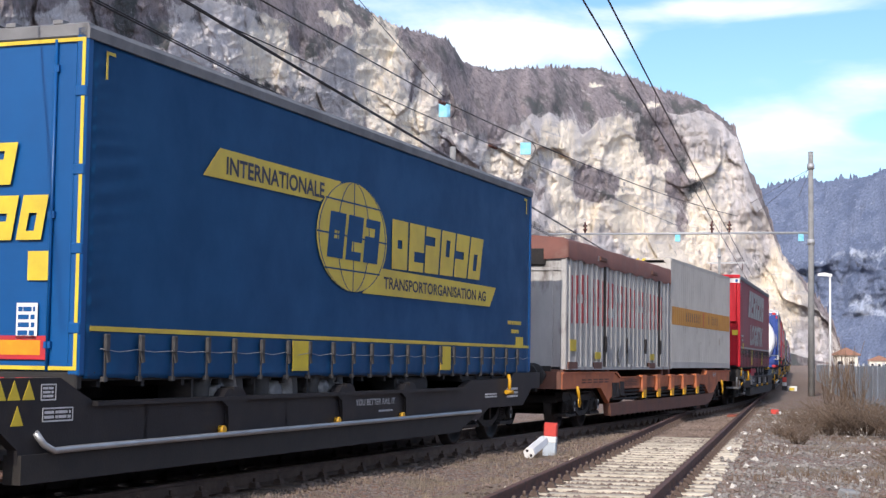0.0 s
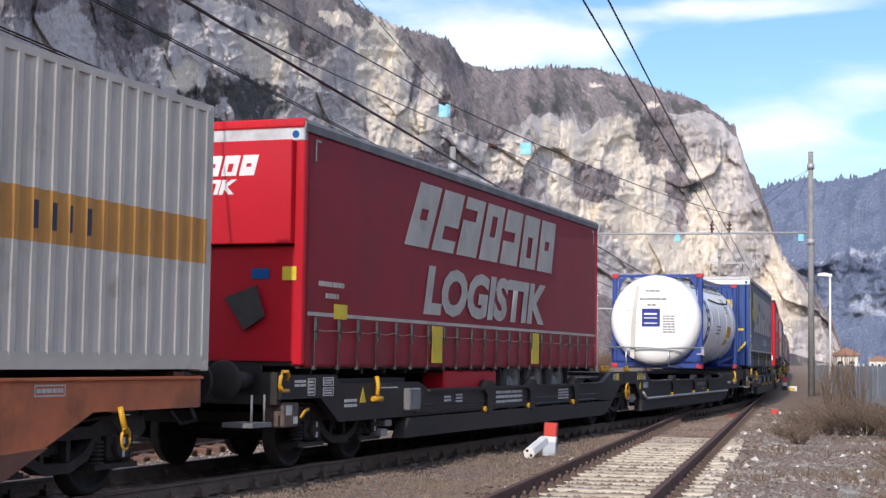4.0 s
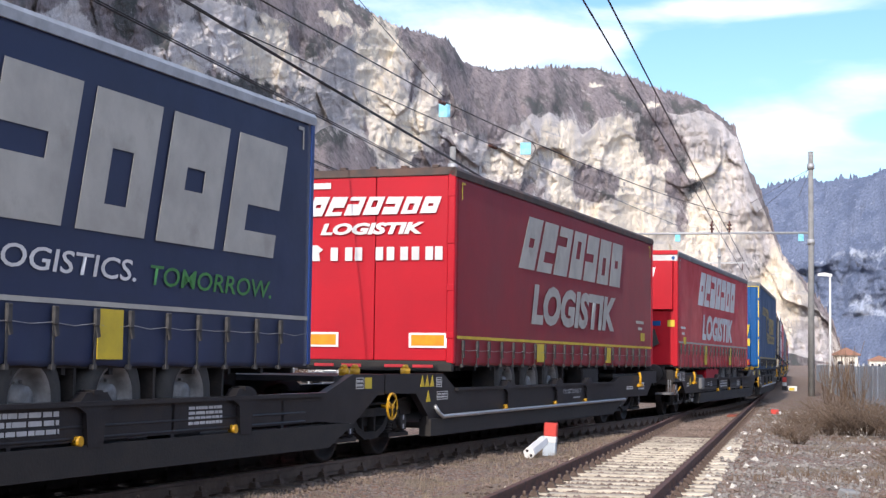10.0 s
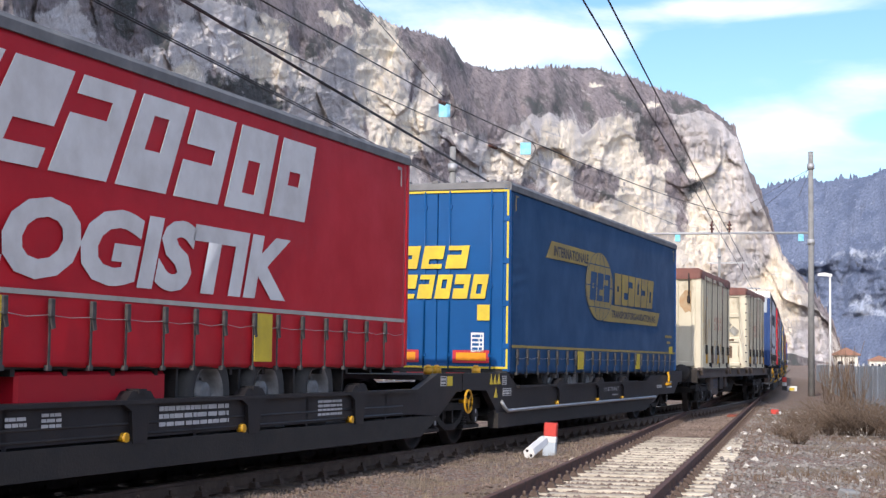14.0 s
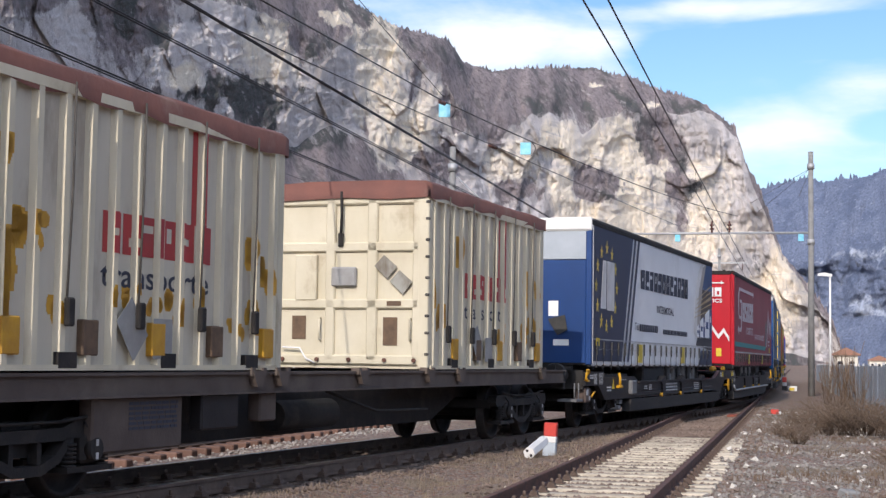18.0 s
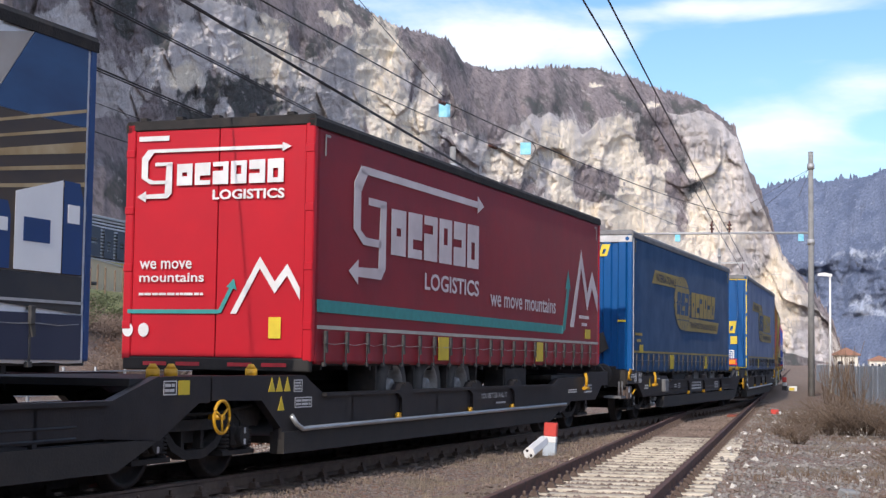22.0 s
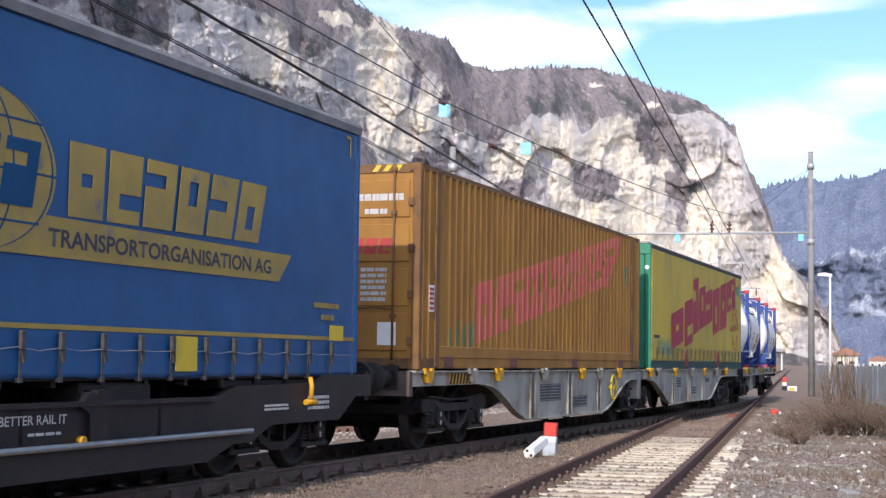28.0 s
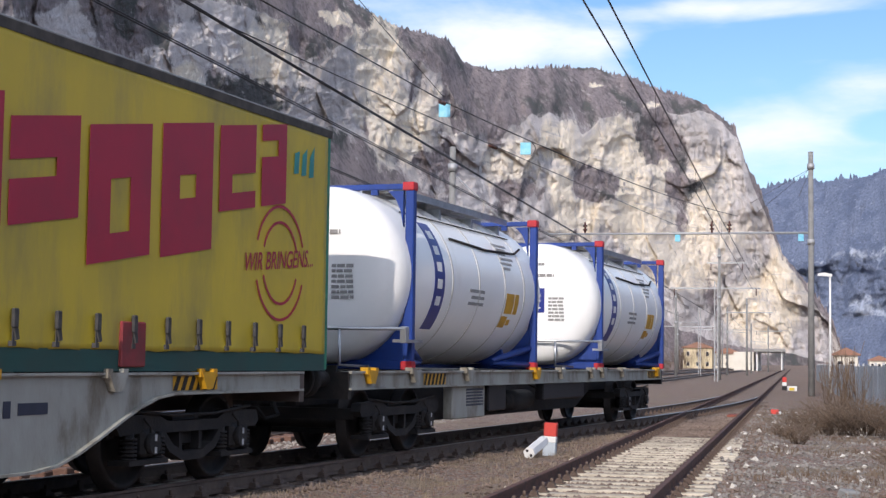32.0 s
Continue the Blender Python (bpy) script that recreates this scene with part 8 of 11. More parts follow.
def ochre_container(o, start, pv):
    ob, x, ridges = box_container(o, start, pv, 13.716, 2.5, 1.16, 4.056, "rusty ochre corrugated forty-five-foot container with faded pink letter shapes", M_OCHRE, M_OCHRE_DARK, 0.278, 0.045)
    container_doors(ob, 2.5, 1.16, 4.056, M_OCHRE, M_OCHRE_DARK)
    for y in (0.62, 12.9):
        bm = bm_new()
        cbox(bm, 1.17, 1.266, y, y + 0.16, 1.2, 4.02, 0.01)
        part("intermediate_post", bm, M_OCHRE_DARK, ob)
    for y in (0.95, 4.1, 7.9, 11.6):
        bm = bm_new()
        cbox(bm, 1.235, 1.275, y, y + 0.42, 1.19, 1.36, 0.008)
        part("fork_pocket", bm, M_RUSTDARK, ob)
    bm = bm_new()
    cbox(bm, 1.2, 1.268, 0.8, 12.9, 1.335, 1.50, 0.008)
    part("base_rail", bm, M_OCHRE, ob)
    bm = bm_new()
    cbox(bm, 1.2, 1.258, 0.8, 12.9, 1.185, 1.325, 0.008)
    part("base_rail", bm, M_OCHRE, ob)
    quad = [(2.4, 1.55), (10.9, 2.9), (12.05, 3.98), (2.3, 2.45)]
    on_ridges(block_quads(quad, 9, 0.14), ridges, x, M_PINK, ob, "faded_lettering", 0.045)
    on_ridges([[(1.2 + k * 0.3, 1.48), (1.42 + k * 0.3, 1.5), (1.42 + k * 0.3, 1.85 + 0.05 * (k % 2)), (1.2 + k * 0.3, 1.75)] for k in range(4)] + [[(12.2, 2.9), (12.6, 3.0), (12.6, 3.4), (12.2, 3.3)]], ridges, x, M_GREENSPRAY, ob, "spray_mark", 0.045)
    bm = bm_new()
    for q in ((12.75, 13.05, 1.5, 1.95),):
        rect(bm, *q, "side", x + 0.001)
    part("dark_smudge", bm, M_RUSTDARK, ob)
    bm = bm_new()
    rect(bm, 0.36, 0.58, 1.98, 2.36, "side", x + 0.001)
    part("data_panel", bm, M_WHITE, ob, "white data panel")
    bm = bm_new()
    bars(bm, 0.38, 0.56, 2.0, 2.34, 5, "side", x + 0.005, 4)
    part("data_bar", bm, M_REDPRINT, ob)
    bm = bm_new()
    bars(bm, 0.0, 1.0, 3.5, 3.66, 1, "front", 0.014, 3)
    bars(bm, 0.4, 0.75, 3.32, 3.44, 1, "front", 0.014, 8)
    bars(bm, 0.35, 0.75, 2.1, 2.6, 6, "front", 0.014, 9)
    bars(bm, -0.75, -0.2, 2.1, 2.5, 4, "front", 0.014, 10)
    part("code_bar", bm, M_STENCIL, ob)
    blocks(ob, [(-0.9, 2.78), (0.8, 2.78), (0.85, 3.0), (-0.85, 3.0)], 8, "front", 0.014, M_REDPRINT)
    bm = bm_new()
    rect(bm, 0.62, 0.9, 1.5, 1.82, "front", 0.014)
    rect(bm, -0.35, 0.05, 1.6, 1.74, "front", 0.014)
    part("sticker", bm, M_WHITE, ob)
    bm = bm_new()
    for s in (-0.9, 0.5):
        for k in range(3):
            flat(bm, [(s + k * 0.16, 3.945), (s + 0.08 + k * 0.16, 3.945), (s + 0.15 + k * 0.16, 4.035), (s + 0.07 + k * 0.16, 4.035)], "front", 0.018)
    part("hazard_stripe", bm, M_LEMON, ob)


def banded_container(o, start, pv):
    ob, x, ridges = box_container(o, start, pv, 8.75, 2.5, 1.16, 3.88, "grey-white corrugated container with an ochre band", M_BOXGREY, M_BOXGREY, 0.27, 0.032)
    corrugated(ob, "painted_band", 0.12, 8.63, 2.25, 2.70, x, 0.27, 0.032, M_BAND, 1, 0.0025, "ochre band along the side")
    on_ridges([[(1.9 + k * 0.52, 2.36), (2.3 + k * 0.52, 2.36), (2.3 + k * 0.52, 2.6), (1.9 + k * 0.52, 2.6)] for k in range(4)] + [[(5.05 + k * 0.42, 2.36), (5.4 + k * 0.42, 2.36), (5.4 + k * 0.42, 2.6), (5.05 + k * 0.42, 2.6)] for k in range(4)], ridges, x + 0.003, M_DARKINK, ob, "small_print")
    on_ridges([[(4.22, 2.3), (4.62, 2.3), (4.62, 2.66), (4.22, 2.66)]], ridges, x + 0.003, M_REDPRINT, ob, "red_emblem")
    bm = bm_new()
    cbox(bm, -1.13, 1.13, 0.02, 0.08, 1.3, 3.76, 0.01)
    part("front_wall", bm, M_BOXGREY, ob)
    bm = bm_new()
    for k in range(4):
        flat(bm, [(0.0 + k * 0.16, 3.79), (0.08 + k * 0.16, 3.79), (0.15 + k * 0.16, 3.87), (0.07 + k * 0.16, 3.87)], "front", 0.018)
    part("hazard_stripe", bm, M_LEMON, ob)


def tarp_top(ob, L, W, z, h, material, drop=0.3, seed=1):
    """Tarpaulin roof that sags over the rim: wavy hem on both sides and ends."""
    verts, faces, rows = [], [], []
    ny = 60
    prof = [(-W / 2 - 0.02, -drop), (-W / 2 - 0.022, -0.02), (-W / 2 + 0.06, 0.03), (-W / 4, h), (0, h * 1.15), (W / 4, h), (W / 2 - 0.06, 0.03), (W / 2 + 0.022, -0.02), (W / 2 + 0.02, -drop)]
    for i in range(ny + 1):
        y = -0.03 + (L + 0.06) * i / ny
        for k, (px, pz) in enumerate(prof):
            q = noise.noise(Vector((y * 1.4, k * 0.7, seed * 5.1)))
            r = 0.02 * math.sin(y * 6 + seed) if k in (0, 8) else 0
            verts.append((px + (0.012 * q if k in (0, 1, 7, 8) else 0), y, z + pz + 0.025 * q + r))
    m = len(prof)
    for i in range(ny):
        for k in range(m - 1):
            a = i * m + k
            faces.append((a, a + m, a + m + 1, a + 1))
    base = len(verts)
    for e, i in ((0, 0), (1, ny)):
        for k in range(m):
            v = verts[i * m + k]
            verts.append((v[0], v[1] + (0.002 if e else -0.002), z - drop + 0.02 * math.sin(k * 2.1 + e)))
    for k in range(m - 1):
        faces.append((k, k + 1, base + k + 1, base + k))
        faces.append((ny * m + k + 1, ny * m + k, base + m + k, base + m + k + 1))
    me = bpy.data.meshes.new("tarpaulin")
    me.from_pydata(verts, [], faces)
    me.polygons.foreach_set("use_smooth", [True] * len(faces))
    me.materials.append(material)
    t = new("tarpaulin", me)
    t.parent = ob
    t["label"] = "red-brown tarpaulin roof"
    return t


def ribbed_side(ob, L, x, z0, z1, n, material, sheet, half=0.05, deep=0.09):
    """Sheet side with upright pressed ribs; returns the ribs' crowns as (start, end), and the depth of the sheet."""
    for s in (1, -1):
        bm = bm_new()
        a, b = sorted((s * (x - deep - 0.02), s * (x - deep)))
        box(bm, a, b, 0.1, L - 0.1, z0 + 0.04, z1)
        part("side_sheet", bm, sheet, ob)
    bm = bm_new()
    prism(bm, [(-deep - 0.004, -half - 0.03), (0.016, -half), (0.016, half), (-deep - 0.004, half + 0.03)], "z", z0 + 0.03, z1 - 0.01)
    me = mesh_of("side_rib", bm, material)
    crowns = []
    for k in range(n):
        y = 0.24 + (L - 0.48) * k / (n - 1)
        crowns.append((y - half, y + half))
        for s in (1, -1):
            r = part("side_rib", me, None, ob)
            r.matrix_basis = pose(s * x, y, 0, 0, 0, 0 if s > 0 else 180)
    return crowns


def painted(ob, name, quads, crowns, x, deep, material, label=""):
    """Paint on a ribbed side: on the crowns of the ribs and on the sheet between them."""
    half = (crowns[0][1] - crowns[0][0]) / 2
    gaps = [(a[1] + 0.03, b[0] - 0.03) for a, b in zip(crowns, crowns[1:])]
    bm = bm_new()
    for q in quads:
        ya, yb = min(p[0] for p in q), max(p[0] for p in q)
        for spans, at in ((crowns, x + 0.017), (gaps, x - deep + 0.001)):
            for r0, r1 in spans:
                a, b = max(r0, ya), min(r1, yb)
                if b - a < 0.008:
                    continue
                us = [min(max((y - q[0][0]) / max(1e-6, q[1][0] - q[0][0]), 0), 1) for y in (a, b)]
                lo = [q[0][1] + (q[1][1] - q[0][1]) * u for u in us]
                hi = [q[3][1] + (q[2][1] - q[3][1]) * u for u in us]
                if min(hi[0] - lo[0], hi[1] - lo[1]) > 0.008:
                    flat(bm, [(a, lo[0]), (b, lo[1]), (b, hi[1]), (a, hi[0])], "side", at, 0.002)
    if len(bm.verts):
        part(name, bm, material, ob, label)
    else:
        bm.free()


def rib_blocks(ob, quad, n, crowns, x, deep, material, gap):
    for i in range(n):
        u0, u1 = (i + gap / 2) / n, (i + 1 - gap / 2) / n
        cells = []
        for c, r in block_cells(i):
            ua, ub = u0 + (u1 - u0) * COLS[c], u0 + (u1 - u0) * COLS[c + 1]
            cells.append([bilinear(quad, ua, ROWS[r]), bilinear(quad, ub, ROWS[r]), bilinear(quad, ub, ROWS[r + 1]), bilinear(quad, ua, ROWS[r + 1])])
        painted(ob, "painted_block", cells, crowns, x, deep, material)


def bulk_container(o, start, pv):
    L, W, z0, z1 = 9.46, 2.5, 1.15, 3.42
    ob = thing("container", "dull aluminium bulk container under a red-brown tarpaulin with red letter shapes", "container", "containers on the goods train")
    x = W / 2
    crowns = ribbed_side(ob, L, x, z0, z1, 23, M_BULK, M_BULK, 0.045, 0.04)
    for s in (-1, 1):
        for y in (0.0, L - 0.14):
            bm = bm_new()
            a, b = sorted((s * (W / 2 - 0.12), s * (W / 2 - 0.005)))
            cbox(bm, a, b, y, y + 0.14, z0, z1 + 0.05, 0.015)
            part("corner_post", bm, M_BULK, ob)
        bm = bm_new()
        a, b = sorted((s * (W / 2 - 0.09), s * (W / 2 + 0.018)))
        box(bm, a, b, 0.1, L - 0.1, z0, z0 + 0.06)
        box(bm, a, b, 0.1, L - 0.1, z1 - 0.1, z1)
        part("rail", bm, M_BULK, ob)
    bm = bm_new()
    box(bm, -W / 2 + 0.08, W / 2 - 0.08, 0.05, L - 0.05, z0, z0 + 0.1)
    part("floor_frame", bm, M_BLACK, ob)
    tarp_top(ob, L, W, z1 + 0.16, 0.07, M_TARP, 0.36, 2)
    bm = bm_new()
    cbox(bm, -1.14, 1.14, 0.03, 0.09, z0 + 0.05, z1 + 0.05, 0.01)
    part("end_door", bm, M_BULK, ob)
    bm = bm_new()
    box(bm, -1.14, 1.14, 0.0, 0.05, z1 - 0.42, z1 - 0.36)
    for a in (-0.9, -0.3, 0.35, 0.42, 0.95):
        box(bm, a - 0.03, a + 0.03, 0.0, 0.05, z0 + 0.1, z1 - 0.421)
    part("door_stiffener", bm, M_BULK, ob)
    bm = bm_new()
    cbox(bm, 0.42, 0.84, -0.04, 0.04, 3.08, 3.44, 0.04)
    part("vent_hatch", bm, M_BLACK, ob, "black vent hatch")
    bm = bm_new()
    box(bm, -W / 2 + 0.08, W / 2 - 0.08, L - 0.09, L - 0.04, z0 + 0.05, z1 + 0.05)
    part("end_wall", bm, M_BULK, ob)
    rib_blocks(ob, [(0.3, 2.02), (1.6, 2.05), (1.6, 3.0), (0.36, 2.92)], 1, crowns, x, 0.04, M_REDPRINT, 0.0)
    rib_blocks(ob, [(1.95, 2.02), (8.8, 2.08), (8.7, 2.85), (2.05, 2.95)], 7, crowns, x, 0.04, M_REDPRINT, 0.26)
    # broken door posts between the bays, black with grime
    for y in (3.02, 4.85, 6.75, 8.35):
        bm = bm_new()
        box(bm, x - 0.07, x + 0.006, y - 0.035, y + 0.035, z0 + 0.06, z1 - 0.02)
        part("bay_post", bm, M_GRIME, ob, "grimy dark bay post")
        bm = bm_new()
        cbox(bm, x - 0.03, x + 0.03, y - 0.04, y + 0.05, z0 + 0.35, z0 + 0.68, 0.012)
        part("bay_latch", bm, M_BLACK, ob)
    for y in (0.2, 2.1, 7.2):
        bm = bm_new()
        rect(bm, y, y + 0.45, 1.36 if y > 1 else 1.5, 1.5 if y > 1 else 1.72, "side", x + 0.016)
        part("yellow_plate", bm, M_LEMON, ob)
        bm = bm_new()
        box(bm, x - 0.06, x + 0.019, y - 0.1, y + 0.55, 1.17, 1.3)
        part("lift_pocket", bm, M_RUSTDARK, ob)
    bm = bm_new()
    for y in (3.1, 4.05):
        flat(bm, [(y, 1.45), (y + 0.2, 1.25), (y + 0.4, 1.45), (y + 0.2, 1.68)], "side", x + 0.016)
    rect(bm, 5.0, 5.4, 1.28, 1.6, "side", x + 0.016)
    part("placard_holder", bm, M_DOORGREY, ob)
    for y in (2.4, 7.3):
        bm = bm_new()
        cbox(bm, x, x + 0.05, y, y + 0.55, 3.33, 3.42, 0.012)
        part("tarpaulin_clamp", bm, M_RUSTDARK, ob)
    motions_list.append((ob, start, *pv, Matrix.Translation((0, o - start, 0))))


def cream_container(o, start, pv, L, rear, seed):
    W, z0, z1 = 2.5, 1.17, 3.66
    ob = thing("container", "stained cream ribbed container under a red-brown tarpaulin with mustard patches", "container", "containers on the goods train")
    x = W / 2
    rnd = random.Random(seed)
    crowns = ribbed_side(ob, L, x, z0, z1, 15 if not rear else 14, M_CREAM, M_CREAM_RECESS, 0.038, 0.045)
    for s in (-1, 1):
        for y in (0.0, L - 0.16):
            bm = bm_new()
            a, b = sorted((s * (W / 2 - 0.16), s * (W / 2 - 0.002)))
            cbox(bm, a, b, y, y + 0.16, z0, z1 + 0.06, 0.015)
            part("corner_post", bm, M_CREAM, ob)
        bm = bm_new()
        a, b = sorted((s * (W / 2 - 0.1), s * (W / 2 + 0.02)))
        box(bm, a, b, 0.1, L - 0.1, z1 - 0.09, z1)
        box(bm, a, b, 0.1, L - 0.1, z0, z0 + 0.05)
        part("rail", bm, M_CREAM, ob)
    bm = bm_new()
    box(bm, -W / 2 + 0.08, W / 2 - 0.08, 0.05, L - 0.05, z0, z0 + 0.1)
    box(bm, -W / 2 + 0.08, W / 2 - 0.08, L - 0.1, L - 0.05, z0, z1)
    part("floor_frame", bm, M_CREAM, ob)
    tarp_top(ob, L, W, z1 + 0.14, 0.05, M_TARP, 0.20 if rear else 0.24, seed)
    bm = bm_new()
    cbox(bm, -1.1, 1.1, 0.05, 0.11, z0 + 0.04, z1 + 0.02, 0.01)
    part("end_wall", bm, M_CREAM, ob)
    beams = [(-1.1, 1.1, z0 + 0.05, z0 + 0.19), (-1.1, 1.1, z1 - 0.14, z1)]
    if rear:
        beams += [(-1.1, 1.1, 2.02, 2.16), (-1.1, 1.1, 2.84, 2.98), (-0.35, -0.2, z0 + 0.1, z1), (0.3, 0.46, z0 + 0.1, z1), (1.0, 1.12, z0 + 0.1, z1)]
    else:
        beams += [(-0.5, -0.36, z0 + 0.1, z1), (0.16, 0.30, z0 + 0.1, z1), (0.5, 0.64, z0 + 0.1, z1), (0.98, 1.1, z0 + 0.1, z1)]
    for a, b, c, d in beams:
        bm = bm_new()
        cbox(bm, a, b, 0.0, 0.07, c, d, 0.02)
        part("end_beam", bm, M_CREAM, ob)
    bm = bm_new()
    plates = [(0.60, 2.62, 0.0), (0.84, 2.40, 0.0)] if rear else [(-0.35, 3.3, 0.0), (-0.35, 2.9, 0.0)]
    for a, z, _ in plates:
        flat(bm, [(a, z - 0.2), (a + 0.2, z), (a, z + 0.2), (a - 0.2, z)] if not rear else [(a + 0.02, z - 0.17), (a + 0.17, z), (a - 0.03, z + 0.17), (a - 0.18, z + 0.01)], "front", -0.002)
    part("diamond_placard", bm, M_PALEWAGON, ob, "grey diamond placard holders")
    if rear:
        bm = bm_new()
        cbox(bm, -0.25, 0.14, -0.02, 0.05, 2.34, 2.62, 0.02)
        part("sign_plate", bm, M_DOORGREY, ob)
        bm = bm_new()
        rect(bm, 0.55, 0.77, 1.5, 1.9, "front", 0.045)
        rect(bm, 0.62, 0.84, 2.06, 2.13, "front", -0.002)
        rect(bm, -0.88, -0.66, 1.58, 1.92, "front", 0.045)
        part("brown_plate", bm, M_RUSTSTREAK, ob)
        bm = bm_new()
        cbox(bm, -0.82, -0.48, -0.015, 0.05, 2.14, 2.80, 0.012)
        part("document_box", bm, M_CREAM, ob)
        bm = bm_new()
        tube(bm, [(-1.0, -0.03, 1.46), (-0.72, -0.035, 1.45), (-0.62, -0.03, 1.3), (-0.48, -0.03, 1.24)], 0.014, 6)
        part("tie_rope", bm, M_WHITE, ob)
        for k in range(9):
            bm = bm_new()
            cbox(bm, 1.2, 1.262, -0.015, 0.03, 1.36 + k * 0.27 + 0.03 * (k % 2), 1.40 + k * 0.27 + 0.03 * (k % 2), 0.01)
            part("hinge", bm, M_GRIME, ob)
        for a, z in ((-0.42, 1.72), (0.98, 1.72)):
            bm = bm_new()
            tube(bm, [(a, 0.03, z - 0.16), (a, -0.03, z - 0.14), (a, -0.03, z + 0.14), (a, 0.03, z + 0.16)], 0.016, 6)
            part("grab_handle", bm, M_CREAM, ob)
    for k in range(5 if rear else 3):
        bm = bm_new()
        a = (-1.0, -0.45, 0.05, 0.6, 1.05)[k]
        cyl(bm, (a, 0.0, z0 + 0.12), (a, -0.04, z0 + 0.12), 0.03, 8)
        part("tie_knob", bm, M_RUSTDARK, ob)
    for a in ((0.15, 0.92) if not rear else (-0.1,)):
        bm = bm_new()
        tube(bm, [(a, -0.03, z1 + 0.05), (a + 0.01, -0.03, z1 - 0.3), (a, -0.03, z1 - 0.62)], 0.022, 6)
        cbox(bm, a - 0.04, a + 0.04, -0.05, 0.0, z1 - 0.75, z1 - 0.55, 0.015)
        part("ratchet_strap", bm, M_BLACK, ob)
    bm = bm_new()
    if not rear:
        for a in (0.15, 0.92):
            flat(bm, [(a + 0.26 * math.cos(k * math.pi / 8), 2.96 + (0.3 + 0.04 * math.sin(3 * k)) * math.sin(k * math.pi / 8)) for k in range(16)], "front", 0.049, 0.002)
        part("brown_stain", bm, mat("brown_stain", (0.40, 0.24, 0.12), 0.7, 0, (0.42, 0.33, 0.2), 6), ob)
    else:
        bm.free()
    # rounded splashes of repair paint: thick at both ends, a row of small ones low down
    spots_ = [(rnd.uniform(0.15, 1.5), rnd.uniform(1.65, 3.2), 1.0) for _ in range(9 if not rear else 4)]
    spots_ += [(rnd.uniform(L - 1.3, L - 0.2), rnd.uniform(1.6, 2.7), 0.8) for _ in range(5 if not rear else 9)]
    spots_ += [(rnd.uniform(1.2, L - 0.6), rnd.uniform(1.62, 1.92), 0.6) for _ in range(11 if not rear else 6)]
    if not rear:
        spots_ += [(0.38, 2.3, 1.9), (0.45, 1.95, 1.6), (1.05, 2.0, 1.7)]
    patches = []
    for y, z, big in spots_:
        for _ in range(3):
            cy, cz = y + rnd.uniform(-0.09, 0.09) * big, z + rnd.uniform(-0.12, 0.12) * big
            ry, rz = rnd.uniform(0.08, 0.15) * big, rnd.uniform(0.07, 0.18) * big
            for k in range(-4, 4):
                w0, w1 = (ry * math.sqrt(max(0.02, 1 - (q / 4) ** 2)) for q in (k, k + 1))
                w = max(w0, w1) * rnd.uniform(0.9, 1.05)
                patches.append([(cy - w, cz + rz * k / 4), (cy + w, cz + rz * k / 4), (cy + w, cz + rz * (k + 1) / 4), (cy - w, cz + rz * (k + 1) / 4)])
    painted(ob, "mustard_patch", patches, crowns, x, 0.045, M_MUSTARD, "mustard touch-up paint")
    y0 = 2.5 if not rear else 1.65
    for d in (1.62, 1.8):
        painted(ob, "red_stroke", [[(y0 + d, 2.62), (y0 + d + 0.1, 2.62), (y0 + d + 0.1, 3.58), (y0 + d, 3.58)]], crowns, x, 0.044, M_REDPRINT)
    rib_blocks(ob, [(y0, 2.24), (y0 + 2.05, 2.24), (y0 + 2.05, 2.62), (y0, 2.62)], 6, crowns, x, 0.044, M_REDPRINT, 0.12)
    part("word", lettering("transporte", y0, y0 + 2.0, 1.86, 2.12, "side", x - 0.043), M_DARKINK, ob)
    bm = bm_new()
    flat(bm, [(y0 + 0.2, 1.62), (y0 + 0.5, 1.25), (y0 + 0.75, 1.5), (y0 + 0.45, 1.85)], "side", x + 0.017)
    rect(bm, y0 + 0.85, y0 + 1.2, 1.28, 1.66, "side", x + 0.017)
    part("placard_holder", bm, M_DOORGREY, ob)
    for y in (y0 - 0.7, y0 + 1.0, L - 0.9):
        bm = bm_new()
        box(bm, x - 0.08, x + 0.022, y, y + 0.28, 1.19, 1.33)
        part("fork_pocket", bm, M_BLACK, ob)
    for k in range(5):
        bm = bm_new()
        y = 0.75 + k * (L - 1.5) / 4
        tube(bm, [(x + 0.045, y, z1 + 0.02), (x + 0.03, y + 0.02, z1 - 0.9), (x + 0.028, y - 0.02, 1.75)], 0.011, 5)
        part("tie_strap", bm, M_GRIME, ob, "dark tarpaulin tie strap")
        bm = bm_new()
        cbox(bm, x + 0.018, x + 0.075, y - 0.06, y + 0.05, 1.55, 1.8, 0.015)
        part("ratchet", bm, M_BLACK, ob)
        bm = bm_new()
        cbox(bm, x - 0.06, x + 0.024, y + 0.25, y + 0.5, 1.3, 1.62, 0.012)
        part("lashing_pocket", bm, M_RUSTSTREAK if k % 2 else M_MUSTARD, ob)
    motions_list.append((ob, start, *pv, Matrix.Translation((0, o - start, 0))))


